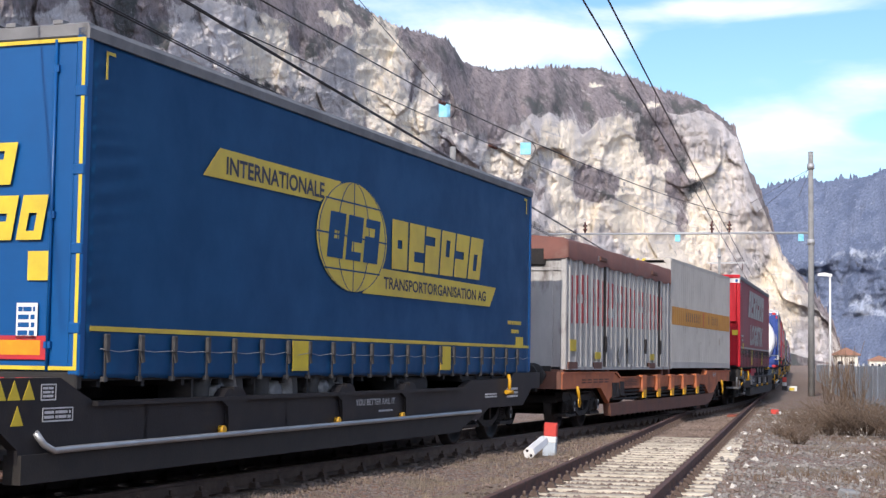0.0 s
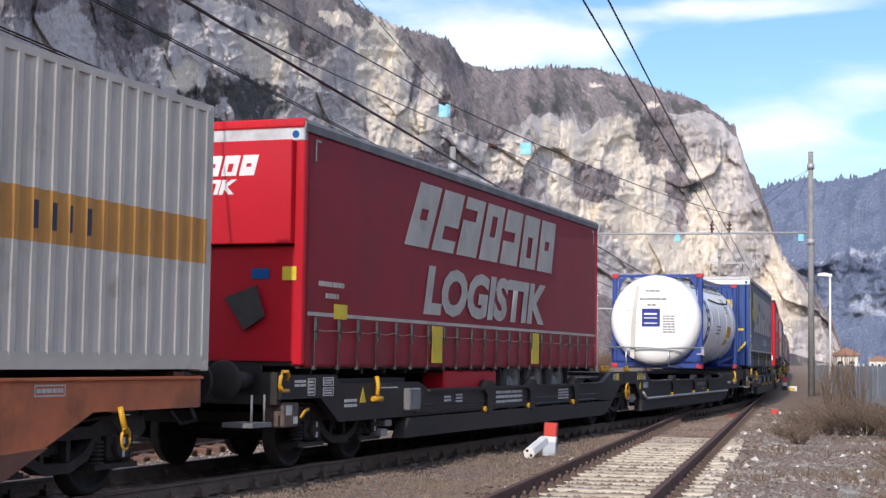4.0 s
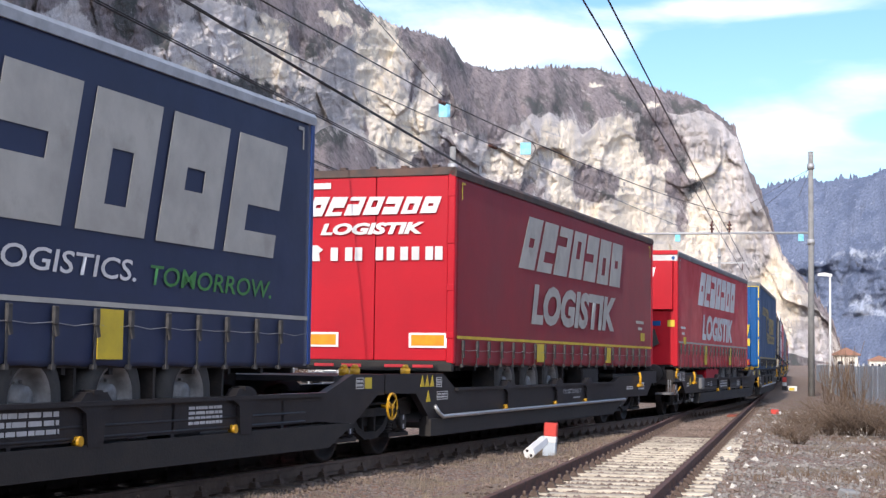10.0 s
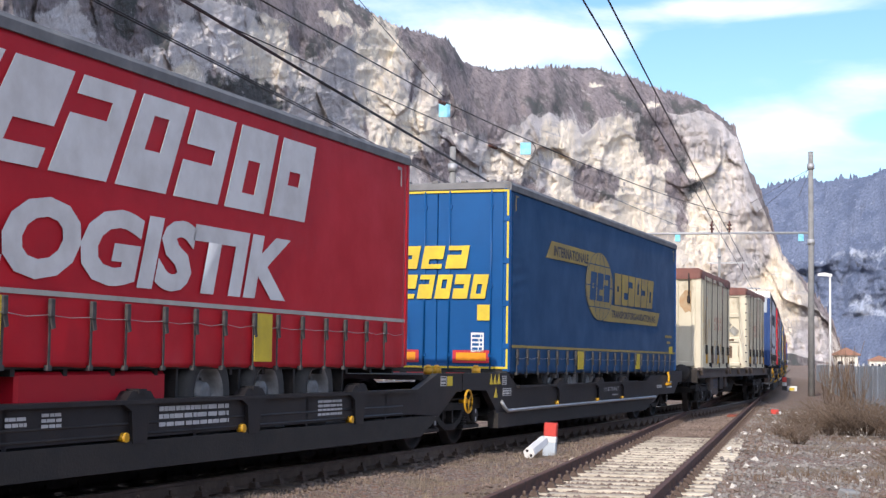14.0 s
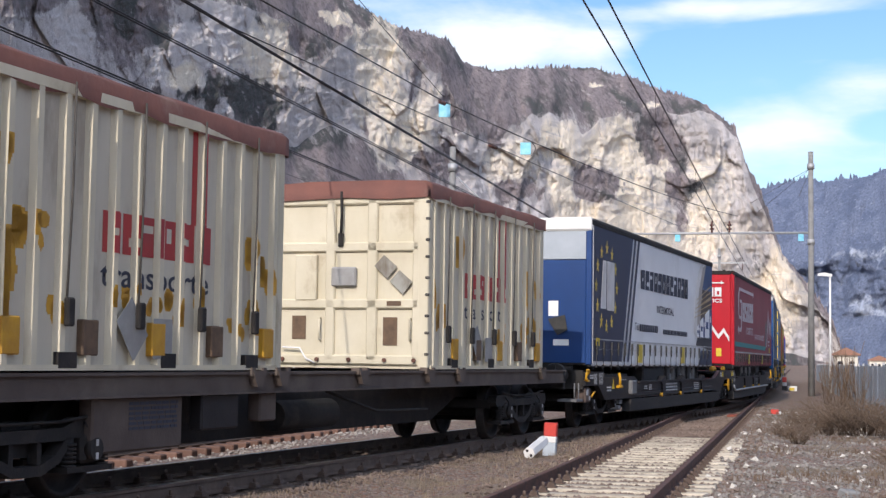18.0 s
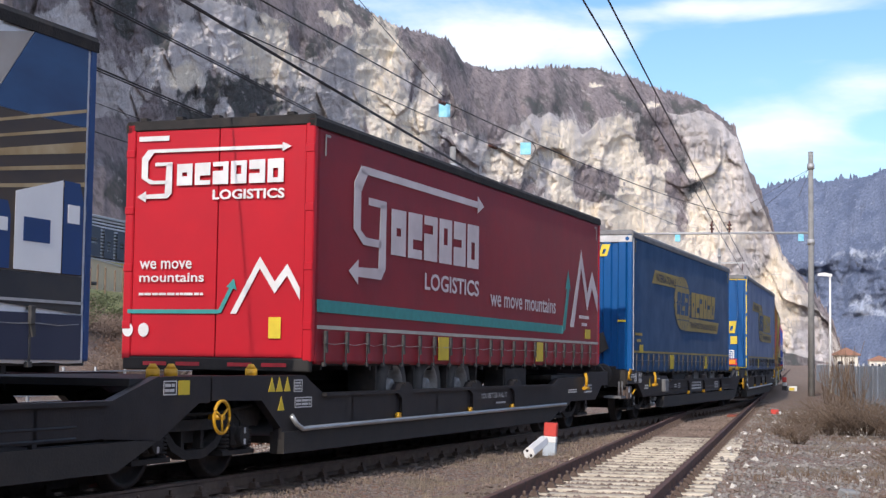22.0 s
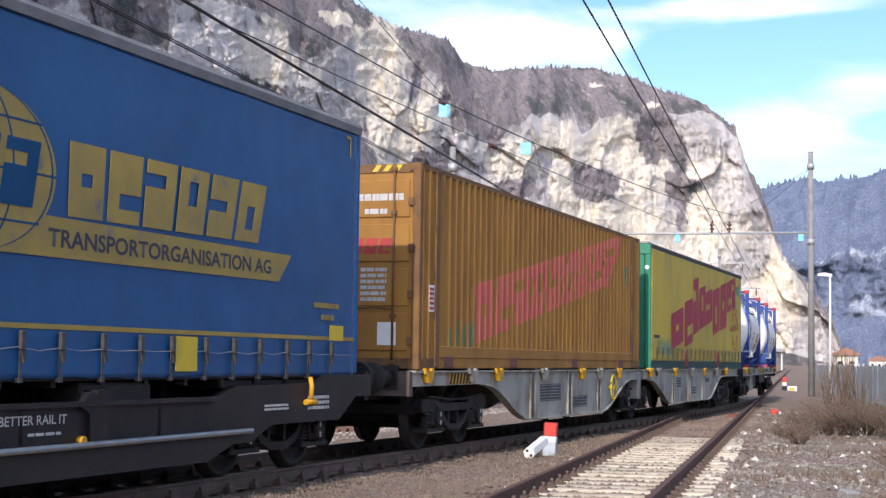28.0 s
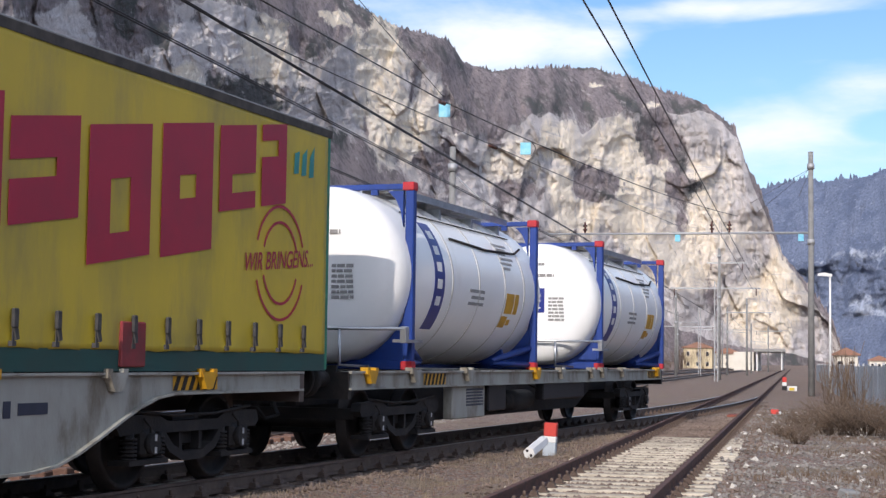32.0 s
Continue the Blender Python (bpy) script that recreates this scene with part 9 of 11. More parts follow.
M_TANK = mat("glossy_white_tank_cladding", (0.88, 0.88, 0.86), 0.28, 0, (0.82, 0.82, 0.80), 0.9, spot=(0.68, 0.66, 0.62), spot_scale=0.8, spot_at=(0.58, 0.85), stretch=(1, 1, 0.4))
M_SEAM = mat("soiled_cladding_band", (0.66, 0.64, 0.60), 0.5, 0, (0.48, 0.45, 0.40), 2.5)
M_TANKFRAME = mat("deep_blue_tank_frame", (0.010, 0.045, 0.25), 0.45, 0, (0.010, 0.038, 0.19), 3)
M_DIRTSTREAK = mat("grey_water_streak", (0.45, 0.43, 0.38), 0.6, 0, (0.6, 0.58, 0.54), 2, stretch=(1, 1, 0.3))
M_BADGE = mat("blue_badge", (0.01, 0.025, 0.22), 0.4)


def tank_container(o, start, pv, seed):
    L, W, z0, z1 = 6.058, 2.52, 1.16, 3.751
    ob = thing("tank_container", "white tank container in a blue frame with red corner castings", "tank container", "tank containers on the goods train")
    R, cz = 1.235, 2.465
    bm = bm_new()
    dish = [(-0.52, 0.02), (-0.518, 0.45), (-0.505, 0.75), (-0.48, 0.92), (-0.43, 1.06), (-0.35, 1.16), (-0.24, 1.215), (-0.10, R)]
    prof = list(dish)
    ys = [-0.1, 1.70, 1.74, 2.93, 2.97, 4.23, 4.27, 5.28, 5.32, L + 0.1]
    for i, y in enumerate(ys[1:]):
        prof.append((y, R - (0.002 if i % 2 == 1 else 0)))
    prof += [(L - y, r) for y, r in dish[::-1]][1:]
    lathe(bm, prof, "y", 56, 0.0, cz)
    part("tank_shell", bm, M_TANK, ob)
    me = casting_mesh(M_RED_PLATE)
    for y in (0.0, L - 0.17):
        for s in (-1, 1):
            for z in (z0 + 0.06, z1 - 0.06):
                c = part("corner_casting", me, None, ob, "red corner casting")
                c.location = (s * (W / 2 - 0.085), y, z)
    for e, y in ((0, 0.02), (1, L - 0.14)):
        for s in (-1, 1):
            bm = bm_new()
            a, b = sorted((s * (W / 2 - 0.13), s * (W / 2 - 0.005)))
            cbox(bm, a, b, y, y + 0.12, z0 + 0.11, z1 - 0.11, 0.012)
            part("frame_post", bm, M_TANKFRAME, ob)
            bm = bm_new()
            prism(bm, [(s * 1.09, z1 - 0.62), (s * 1.09, z1 - 0.12), (s * 0.86, z1 - 0.12), (s * 0.98, z1 - 0.24), (s * 1.05, z1 - 0.4)], "y", y + 0.02, y + 0.09)
            part("frame_gusset", bm, M_TANKFRAME, ob)
            bm = bm_new()
            arch = [(s * 1.262 * math.cos(w), cz - 1.262 * math.sin(w)) for w in np.linspace(0.42, 1.22, 9)]
            prism(bm, [(s * 1.135, z0 + 0.10), (s * 1.135, cz - 0.47)] + arch + [(s * 0.42, z0 + 0.10)], "y", y + 0.02, y + 0.09)
            part("frame_gusset", bm, M_TANKFRAME, ob)
        bm = bm_new()
        cbox(bm, -W / 2 + 0.16, W / 2 - 0.16, y, y + 0.1, z0 + 0.0, z0 + 0.13, 0.012)
        part("frame_crossbar", bm, M_TANKFRAME, ob)
        bm = bm_new()
        cbox(bm, -W / 2 + 0.16, W / 2 - 0.16, y + 0.01, y + 0.09, z1 - 0.1, z1 - 0.02, 0.012)
        for k in range(4):
            box(bm, -0.75 + k * 0.45, -0.65 + k * 0.45, y + 0.02, y + 0.08, z1 - 0.17, z1 - 0.1)
        part("frame_crossbar", bm, M_TANKFRAME, ob)
    for s in (-1, 1):
        for y0, y1 in ((0.14, 1.35), (L - 0.14, L - 1.35)):
            bm = bm_new()
            tube(bm, [(s * 1.14, y0, z0 + 0.36), (s * 0.85, y1, z0 + 0.13)], 0.06, 4)
            tube(bm, [(s * 1.14, y0, z0 + 0.08), (s * 0.85, y1, z0 + 0.1)], 0.05, 4)
            part("frame_brace", bm, M_TANKFRAME, ob)
    bm = bm_new()
    for y in (0.55, L - 0.55):
        prism(bm, [(-0.85, z0 + 0.1), (0.85, z0 + 0.1), (0.75, 1.55), (0.4, 1.36), (0, 1.3), (-0.4, 1.36), (-0.75, 1.55)], "y", y - 0.05, y + 0.05)
    part("saddle", bm, M_TANKFRAME, ob)
    # walkway and fittings on top
    bm = bm_new()
    for k in range(12):
        box(bm, 0.28, 0.78, 0.5 + k * 0.43, 0.88 + k * 0.43, 3.715, 3.735)
    box(bm, 0.28, 0.31, 0.4, 5.7, 3.64, 3.74)
    box(bm, 0.75, 0.78, 0.4, 5.7, 3.64, 3.74)
    for y in (0.9, 2.4, 3.9, 5.3):
        box(bm, 0.3, 0.76, y - 0.03, y + 0.03, 3.4, 3.6)
    part("walkway", bm, M_STEEL, ob, "galvanised roof walkway")
    bm = bm_new()
    cyl(bm, (0, 3.0, 3.6), (0, 3.0, 3.8), 0.28, 18)
    cbox(bm, -0.5, 0.5, 2.5, 3.6, 3.62, 3.74, 0.02)
    part("manhole", bm, M_STEEL, ob)
    bm = bm_new()
    tube(bm, [(0.85, 0.5, 3.385), (0.85, 5.5, 3.385)], 0.012, 5)
    tube(bm, [(1.06, 2.0, 3.12), (1.10, 3.6, 3.06), (1.07, 5.2, 3.11), (0.99, 5.75, 3.23)], 0.02, 6)
    part("cover_cable", bm, M_BLACK, ob)
    # end rail
    bm = bm_new()
    tube(bm, [(-1.31, -0.6, z0 + 0.55), (1.4, -0.6, z0 + 0.55)], 0.024, 8)
    for a in (-0.72, 0.45):
        tube(bm, [(a, -0.6, z0 + 0.55), (a, -0.6, z0 + 0.06), (a + 0.3, -0.3, z0 + 0.04)], 0.024, 6)
    cbox(bm, 1.33, 1.42, -0.62, -0.5, z0 + 0.36, z0 + 0.58, 0.01)
    box(bm, 1.2, 1.4, -0.55, 0.05, z0 + 0.37, z0 + 0.41)
    box(bm, -1.28, -1.2, -0.6, 0.05, z0 + 0.5, z0 + 0.54)
    part("end_guard_rail", bm, M_STEEL, ob, "galvanised end guard rail")
    # marks that follow the shell

    def shell_patch(name, y0, y1, w0, w1, material, lift=0.004, seg=10):
        bm = bm_new()
        ring = []
        for k in range(seg + 1):
            w = w0 + (w1 - w0) * k / seg
            ring.append([bm.verts.new(((R + d) * math.cos(w), y, cz + (R + d) * math.sin(w))) for y, d in ((y0, lift), (y1, lift), (y1, -0.004), (y0, -0.004))])
        for a, b in zip(ring, ring[1:]):
            for i in range(4):
                bm.faces.new((a[i], a[(i + 1) % 4], b[(i + 1) % 4], b[i]))
        bm.faces.new(ring[0][::-1])
        bm.faces.new(ring[-1])
        bmesh.ops.recalc_face_normals(bm, faces=bm.faces[:])
        return part(name, bm, material, ob)
    shell_patch("name_panel", 0.95, 1.36, -0.62, 0.72, M_BADGE, 0.006, 22)
    for k in range(5):
        w = 0.55 - k * 0.2
        shell_patch("panel_mark", 1.06, 1.25, w - 0.06, w + 0.05, M_WHITE, 0.009, 3)
    for a, b, w0, w1 in ((4.35, 4.75, -0.32, -0.05), (4.8, 5.0, -0.32, -0.05), (4.3, 4.6, -0.52, -0.36), (4.65, 4.8, -0.48, -0.4)):
        shell_patch("hazard_label", a, b, w0, w1, M_YELLOW, 0.005, 5)
    for k in range(6):
        shell_patch("small_print", 4.2 + 0.1 * (k % 2), 4.95 - 0.15 * (k % 3), 0.62 - k * 0.07, 0.655 - k * 0.07, M_DOORGREY, 0.005, 2)
    for k in range(3):
        shell_patch("small_print", 2.5 + 0.1 * (k % 2), 3.2, -0.1 - k * 0.08, -0.06 - k * 0.08, M_DOORGREY, 0.005, 2)
    for y in (1.72, 2.95, 4.25, 5.3):
        shell_patch("seam_band", y - 0.022, y + 0.022, -1.3, 1.5, M_SEAM, 0.006, 30)
    # end dish marks
    f = -0.523
    bm = bm_new()
    rect(bm, -0.30, 0.20, 2.28, 2.77, "front", f)
    part("badge", bm, M_BADGE, ob, "blue badge on the tank end")
    bm = bm_new()
    for z, h in ((2.6, 0.05), (2.5, 0.03), (2.36, 0.03)):
        rect(bm, -0.24, 0.12, z, z + h, "front", f - 0.004)
    part("badge_mark", bm, M_WHITE, ob)
    bm = bm_new()
    bars(bm, -0.36, 0.4, 2.98, 3.08, 1, "front", f, 4)
    bars(bm, -0.15, 0.12, 2.82, 2.92, 1, "front", f, 5)
    bars(bm, 0.28, 0.62, 2.1, 2.6, 7, "front", f, 6)
    bars(bm, -0.2, 0.2, 3.22, 3.30, 1, "front", f, 7)
    part("code_bar", bm, M_DOORGREY, ob)
    bm = bm_new()
    for q in ((-0.72, -0.34, 2.72, 2.73), (-0.72, -0.34, 2.38, 2.39), (-0.72, -0.71, 2.39, 2.72), (-0.35, -0.34, 2.39, 2.72)):
        rect(bm, *q, "front", f)
    part("empty_frame", bm, M_DOORGREY, ob)
    if seed == 1:
        bm = bm_new()
        flat(bm, [(-0.62, 1.45), (-0.5, 1.42), (-0.46, 2.6), (-0.38, 3.4), (-0.46, 3.42), (-0.54, 2.8), (-0.6, 2.2)], "front", -0.514, 0.024)
        part("water_streak", bm, M_DIRTSTREAK, ob)
    motions_list.append((ob, start, *pv, Matrix.Translation((0, o - start, 0))))


M_GOLD = mat("mustard_yellow_tarpaulin", (0.58, 0.43, 0.03), 0.5, 0, (0.49, 0.37, 0.035), 1.2, bump=0.15, bump_scale=3, spot=(0.33, 0.26, 0.06), spot_scale=1.4, spot_at=(0.48, 0.72), stretch=(1, 1, 0.3))
M_SWAPGREEN = mat("green_swap_body_frame", (0.02, 0.22, 0.13), 0.5, 0, (0.018, 0.17, 0.10), 2.5, spot=(0.05, 0.12, 0.08), spot_scale=1.5)
M_OLDRED = mat("dirty_dark_red", (0.26, 0.03, 0.035), 0.7, 0, (0.16, 0.035, 0.035), 4)
M_CRIMSON = mat("crimson_print", (0.36, 0.012, 0.04), 0.5, 0, (0.30, 0.015, 0.04), 2)
M_DARKGREEN = mat("dark_green_sill", (0.012, 0.07, 0.06), 0.6, 0, (0.02, 0.06, 0.05), 3)


def swap_body(o, start, pv):
    L, W, z0, z1 = 13.55, 2.5, 1.16, 4.08
    ob = thing("swap_body", "yellow curtain-sided swap body with green frame and crimson letter shapes", "swap body")
    x = W / 2 + 0.004
    curtain(ob, "side_curtain", L, x, 1.35, z1 - 0.12, M_GOLD, 12, 0.28)
    bm = bm_new()
    box(bm, -x - 0.005, -x + 0.01, 0.1, L - 0.1, 1.35, z1 - 0.12)
    part("far_curtain", bm, M_GOLD, ob)
    for s in (-1, 1):
        bm = bm_new()
        prism(bm, [(s * (W / 2 - 0.07), z1 - 0.13), (s * (W / 2 + 0.012), z1 - 0.13), (s * (W / 2 + 0.02), z1 - 0.04), (s * (W / 2 - 0.07), z1)], "y", 0.0, L)
        part("roof_rail", bm, M_GRIME, ob)
        bm = bm_new()
        a, b = sorted((s * (W / 2 - 0.08), s * (W / 2 - 0.004)))
        box(bm, a, b, 0.05, L - 0.05, z0, 1.36)
        part("floor_sill", bm, M_DARKGREEN, ob)
        for y in (0.0, L - 0.1):
            bm = bm_new()
            a, b = sorted((s * (W / 2 - 0.14), s * W / 2))
            cbox(bm, a, b, y, y + 0.1, z0, z1 - 0.02, 0.02)
            part("corner_post", bm, M_SWAPGREEN, ob)
    bm = bm_new()
    cbox(bm, -W / 2 + 0.02, W / 2 - 0.02, 0.02, L - 0.02, z1 - 0.05, z1 - 0.005, 0.012)
    part("roof", bm, M_ROOF, ob)
    bm = bm_new()
    box(bm, -W / 2 + 0.06, W / 2 - 0.06, 0.05, L - 0.05, z0 + 0.02, z0 + 0.14)
    box(bm, -W / 2 + 0.12, W / 2 - 0.12, L - 0.08, L - 0.04, z0, z1 - 0.05)
    part("floor_frame", bm, M_DARKGREEN, ob)
    bm = bm_new()
    pts = []
    for k in range(7):
        w = 2.22 / 7
        a = -1.11 + k * w
        pts += [(a, 0.05), (a + 0.4 * w, 0.05), (a + 0.5 * w, 0.01), (a + 0.9 * w, 0.01)]
    prism(bm, pts + [(1.11, 0.05), (1.11, 0.09), (-1.11, 0.09)], "z", z0 + 0.02, z1 - 0.28)
    part("front_wall", bm, M_SWAPGREEN, ob)
    bm = bm_new()
    cbox(bm, -W / 2, W / 2, -0.015, 0.09, z1 - 0.28, z1 - 0.03, 0.02)
    part("front_header", bm, M_SWAPGREEN, ob)
    bm = bm_new()
    cbox(bm, -W / 2 + 0.02, W / 2 - 0.05, 0.0, 0.3, z1 - 0.03, z1 + 0.03, 0.02)
    part("roof_flap", bm, M_DOORGREY, ob)
    bm = bm_new()
    cyl(bm, (1.16, -0.001, 3.5), (1.16, -0.008, 3.5), 0.05, 14)
    part("round_badge", bm, M_WHITE, ob)
    bm = bm_new()
    rect(bm, 0.05, 0.1, 1.3, 1.62, "side", W / 2 + 0.001)
    part("yellow_marker", bm, M_LEMON, ob)
    xx = x + 0.0115
    # rising row of plain blocks that lean with their baseline
    for i, (a0, a1, b0, b1) in enumerate(((2.4, 3.9, 1.62, 2.5), (4.1, 5.2, 1.7, 2.85), (5.35, 6.05, 2.05, 3.5), (6.2, 7.1, 2.2, 3.3), (7.2, 8.2, 2.35, 3.25), (8.35, 9.4, 2.1, 3.35), (9.6, 10.6, 2.25, 3.55), (10.75, 11.55, 2.8, 3.7), (11.7, 12.3, 2.95, 3.85))):
        da = (a1 - a0) * 0.155
        quad = [(a0, b0), (a1, b0 + da), (a1, b1 + da), (a0, b1)]
        part("name_block", cell_mesh(block_cells(i), lambda u, v: bilinear(quad, u, v), "side", xx), M_CRIMSON, ob)
    bm = bm_new()
    for k in range(3):
        flat(bm, [(12.5 + k * 0.2, 3.4), (12.62 + k * 0.2, 3.42), (12.64 + k * 0.2, 3.68 + 0.05 * k), (12.52 + k * 0.2, 3.64)], "side", xx)
    for k in range(7):
        flat(bm, [(0.65 + k * 0.26, 1.5 + 0.03 * (k % 2)), (0.72 + k * 0.26, 1.5), (0.84 + k * 0.26, 1.8 + 0.06 * (k % 3)), (0.76 + k * 0.26, 1.84)], "side", xx)
    part("teal_scrawl", bm, M_TEAL, ob)
    part("word", lettering("WIR BRINGENS...", 11.35, 13.05, 2.22, 2.42, "side", xx, 0.2, 0.01, -0.15), M_CRIMSON, ob)
    bm = bm_new()
    n = 36
    for r in (0.62, 0.45):
        for k in range(n):
            w0, w1 = 2 * math.pi * k / n, 2 * math.pi * (k + 1) / n
            if abs(math.sin((w0 + w1) / 2)) < 0.3:
                continue
            flat(bm, [(12.2 + q * math.cos(w), 2.36 + 1.05 * q * math.sin(w)) for q, w in ((r, w0), (r, w1), (r - 0.03, w1), (r - 0.03, w0))], "side", xx)
    part("ring_emblem", bm, M_CRIMSON, ob)
    bm = bm_new()
    bars(bm, 0.3, 0.95, 1.86, 1.98, 1, "side", xx, 3)
    part("code_bar", bm, M_DARKINK, ob)
    for y in (4.1, 8.95):
        bm = bm_new()
        cbox(bm, W / 2 - 0.03, W / 2 + 0.03, y, y + 0.42, 1.2, 1.62, 0.012)
        part("lifting_plate", bm, M_OLDRED, ob, "dark red lifting plate")
    me = strap_mesh(0.22, x)
    for k in range(21):
        s = part("strap", me, None, ob)
        s.location = (0, 0.6 + k * 0.61, 1.62)
    motions_list.append((ob, start, *pv, Matrix.Translation((0, o - start, 0))))


def load_containers():
    P = (2.77, 16.97)
    orange_wagon(11.8)
    bulk_container(12.74, 11.8, P)
    banded_container(22.36, 11.8, P)
    w = flat_wagon(136.4, "dirty brown bogie container flat wagon", M_OLDBROWN, M_BLACK, [(3.6, 5.2, 0.41, M_OLDBROWN), (5.6, 6.4, 0.55, M_WAGON), (6.9, 7.3, 0.6, M_OLDBROWN)])
    for k, y in enumerate((1.1, 6.6, 7.2, 9.5, 11.9, 13.2, 17.5)):
        lock_at(w, y, 1.16, "rust")
    cream_container(137.47, 136.4, P, 6.15, False, 3)
    cream_container(148.25, 136.4, P, 5.75, True, 4)
    grey_wagon(225.2)
    ochre_container(226.05, 225.2, (2.9, 14.75))
    swap_body(240.92, 225.2, (14.75, 26.4))
    w = flat_wagon(254.6, "grey bogie container flat wagon with hazard stripes", M_PALEWAGON, M_BLACK, [(4.6, 6.1, 0.42, M_PALEWAGON), (6.3, 7.2, 0.5, M_WAGON), (9.4, 12.2, 0.62, M_WAGON)])
    for k, y in enumerate((1.2, 2.75, 5.0, 8.6, 10.2, 12.4, 13.3, 15.0, 18.4)):
        lock_at(w, y, 1.16, "yellow" if k in (0, 3, 8) else "pale")
    hazard_stripes(w, 3.2, 4.1, 0.95, 1.11, 1.223)
    hazard_stripes(w, 17.6, 18.9, 0.95, 1.11, 1.223)
    tank_container(257.22, 254.6, P, 2)
    tank_container(267.79, 254.6, P, 3)
    tank_container(58.71, 32.08, (17.1, 31.45), 1)


load_containers()


def motions():
    """Every vehicle and its load rolls along the branch line; wheels turn as they roll."""
    times = [i * 1.0 for i in range(33)]
    for ob, start, p0, p1, off in motions_list:
        walk(ob, [(t, body_pose(t, start, p0, p1) @ off) for t in times])
    steps = [2 * k / FPS for k in range(481)]
    for ob, d, at in wheelsets:
        near = [t for t in steps if -14 < at - run(t) < 70]
        rows = sorted(set([0.0] + near + [32.0]))
        base = run(near[0]) if near else 0.0
        last = run(near[-1]) if near else 0.0
        walk(ob, [(t, pose(0, d, 0.46, math.degrees((min(max(run(t), base), last) - base) / 0.46), 0, 0)) for t in rows])

# wires over the straight track and the station tracks
wire("contact_wire", above(0.02, 2, 5.02), above(0.05, 80, 5.1), 0.0, 0.011)
wire("messenger_wire", above(0.0, 2, 5.62), above(0.05, 80, 5.75), 0.12, 0.012)
for d in (13.6, 24, 34, 46):
    wire("dropper", above(0.02, d, 5.03), above(0.01, d, 5.58), 0, 0.005, n=2)
for lat, z, zz, r in ((-8.5, 5.80, 5.73, 0.016), (-13.2, 6.32, 6.30, 0.016), (-8.5, 5.76, 5.69, 0.012), (-13.2, 6.96, 7.03, 0.010), (-8.0, 6.54, 6.69, 0.015), (-8.0, 6.57, 6.80, 0.012), (-4.6, 5.32, 5.36, 0.012), (-4.6, 5.34, 5.41, 0.010)):
    wire("station_wire", above(lat, 6, z), above(lat, 150, zz), 0.0, r, n=6)
wire("head_span_wire", (-2.73, 21.68, 6.47), (-0.03, 33.67, 7.04), 0.0, 0.014)
wire("head_span_wire", (-0.03, 33.67, 7.04), (11.94, 61.73, 7.28), 0.25, 0.014)
wire("stay_wire", (-3.21, 21.71, 6.09), (8.92, 57.78, 6.50), 0.05, 0.010)
wire("feeder_wire", (-2.04, 33.51, 9.37), (-0.03, 33.67, 7.14), 0.0, 0.009)
for nm, (hx, hy, hz), s in (("tension_insulator", (1.15, 35.73, 6.33), 0.5), ("tension_insulator", (-0.06, 33.48, 6.98), 0.3)):
    ob = thing(nm, "dark strain insulator hanging in the overhead wire", "insulator", m=pose(hx, hy, hz, 0, 0, -20))
    bm = bm_new()
    for k in range(5):
        cyl(bm, (0, -s / 2 + k * s / 5, 0), (0, -s / 2 + k * s / 5 + s * 0.09, 0), 0.05, 8)
    cyl(bm, (0, -s * 0.6, 0), (0, s * 0.6, 0), 0.02, 6)
    part("insulator_body", bm, M_CERAMIC, ob)
for hx, hy, hz in ((-0.01, 33.99, 6.89), (2.00, 37.32, 6.52)):
    ob = thing("wire_sign", "small blue square sign hung on the overhead wire", "sign", "wire signs", m=pose(hx, hy, hz, 0, 0, -8))
    bm = bm_new()
    cbox(bm, -0.13, 0.13, -0.01, 0.01, -0.15, 0.15, 0.008)
    part("sign_plate", bm, M_INSUL, ob)
    bm = bm_new()
    n = 12
    tube(bm, [(0.14 + 0.1 * math.sin(k * math.pi / n), 0, 0.16 - 0.34 * k / n) for k in range(n + 1)], 0.01, 5)
    part("hanger_loop", bm, M_WIRE, ob)

# ---- fence of grey corrugated sheets on the right ----
M_SHEET = mat("grey_blue_sheet_fence", (0.23, 0.26, 0.30), 0.5, 0.2, (0.19, 0.215, 0.25), 2.5, spot=(0.14, 0.14, 0.14), spot_scale=1.2, vary=0.08)
fence = thing("sheet_fence", "grey-blue corrugated sheet fence along the yard", "fence")


def sheet_mesh(w, h):
    bm = bm_new()
    pts = []
    n = 9
    for k in range(n):
        a = -w / 2 + w * k / n
        p = w / n
        pts += [(0.0, a), (0.0, a + 0.4 * p), (0.03, a + 0.5 * p), (0.03, a + 0.9 * p)]
    line = pts + [(0.0, w / 2)]
    back = [(x - 0.006, y) for x, y in line]
    prism(bm, line + back[::-1], "z", 0, h)
    return mesh_of("fence_sheet", bm, M_SHEET)


SHEET = sheet_mesh(1.98, 1.62)
for k in range(62):
    d = 38 + k * 2.0
    x, y = along(4.3 + 0.04 * math.sin(k), d)
    lay(fence, SHEET, x, y, TH1, ground_z(x, y) - 0.05 + 0.03 * math.sin(k * 1.7), "fence_sheet")
    if k % 2 == 0:
        bm = bm_new()
        box(bm, 0.04, 0.1, -0.03, 0.03, 0, 1.7)
        lay(fence, mesh_of("fence_post", bm, M_GALV), *along(4.3, d - 1), TH1, ground_z(*along(4.3, d - 1)) - 0.05, "fence_post")

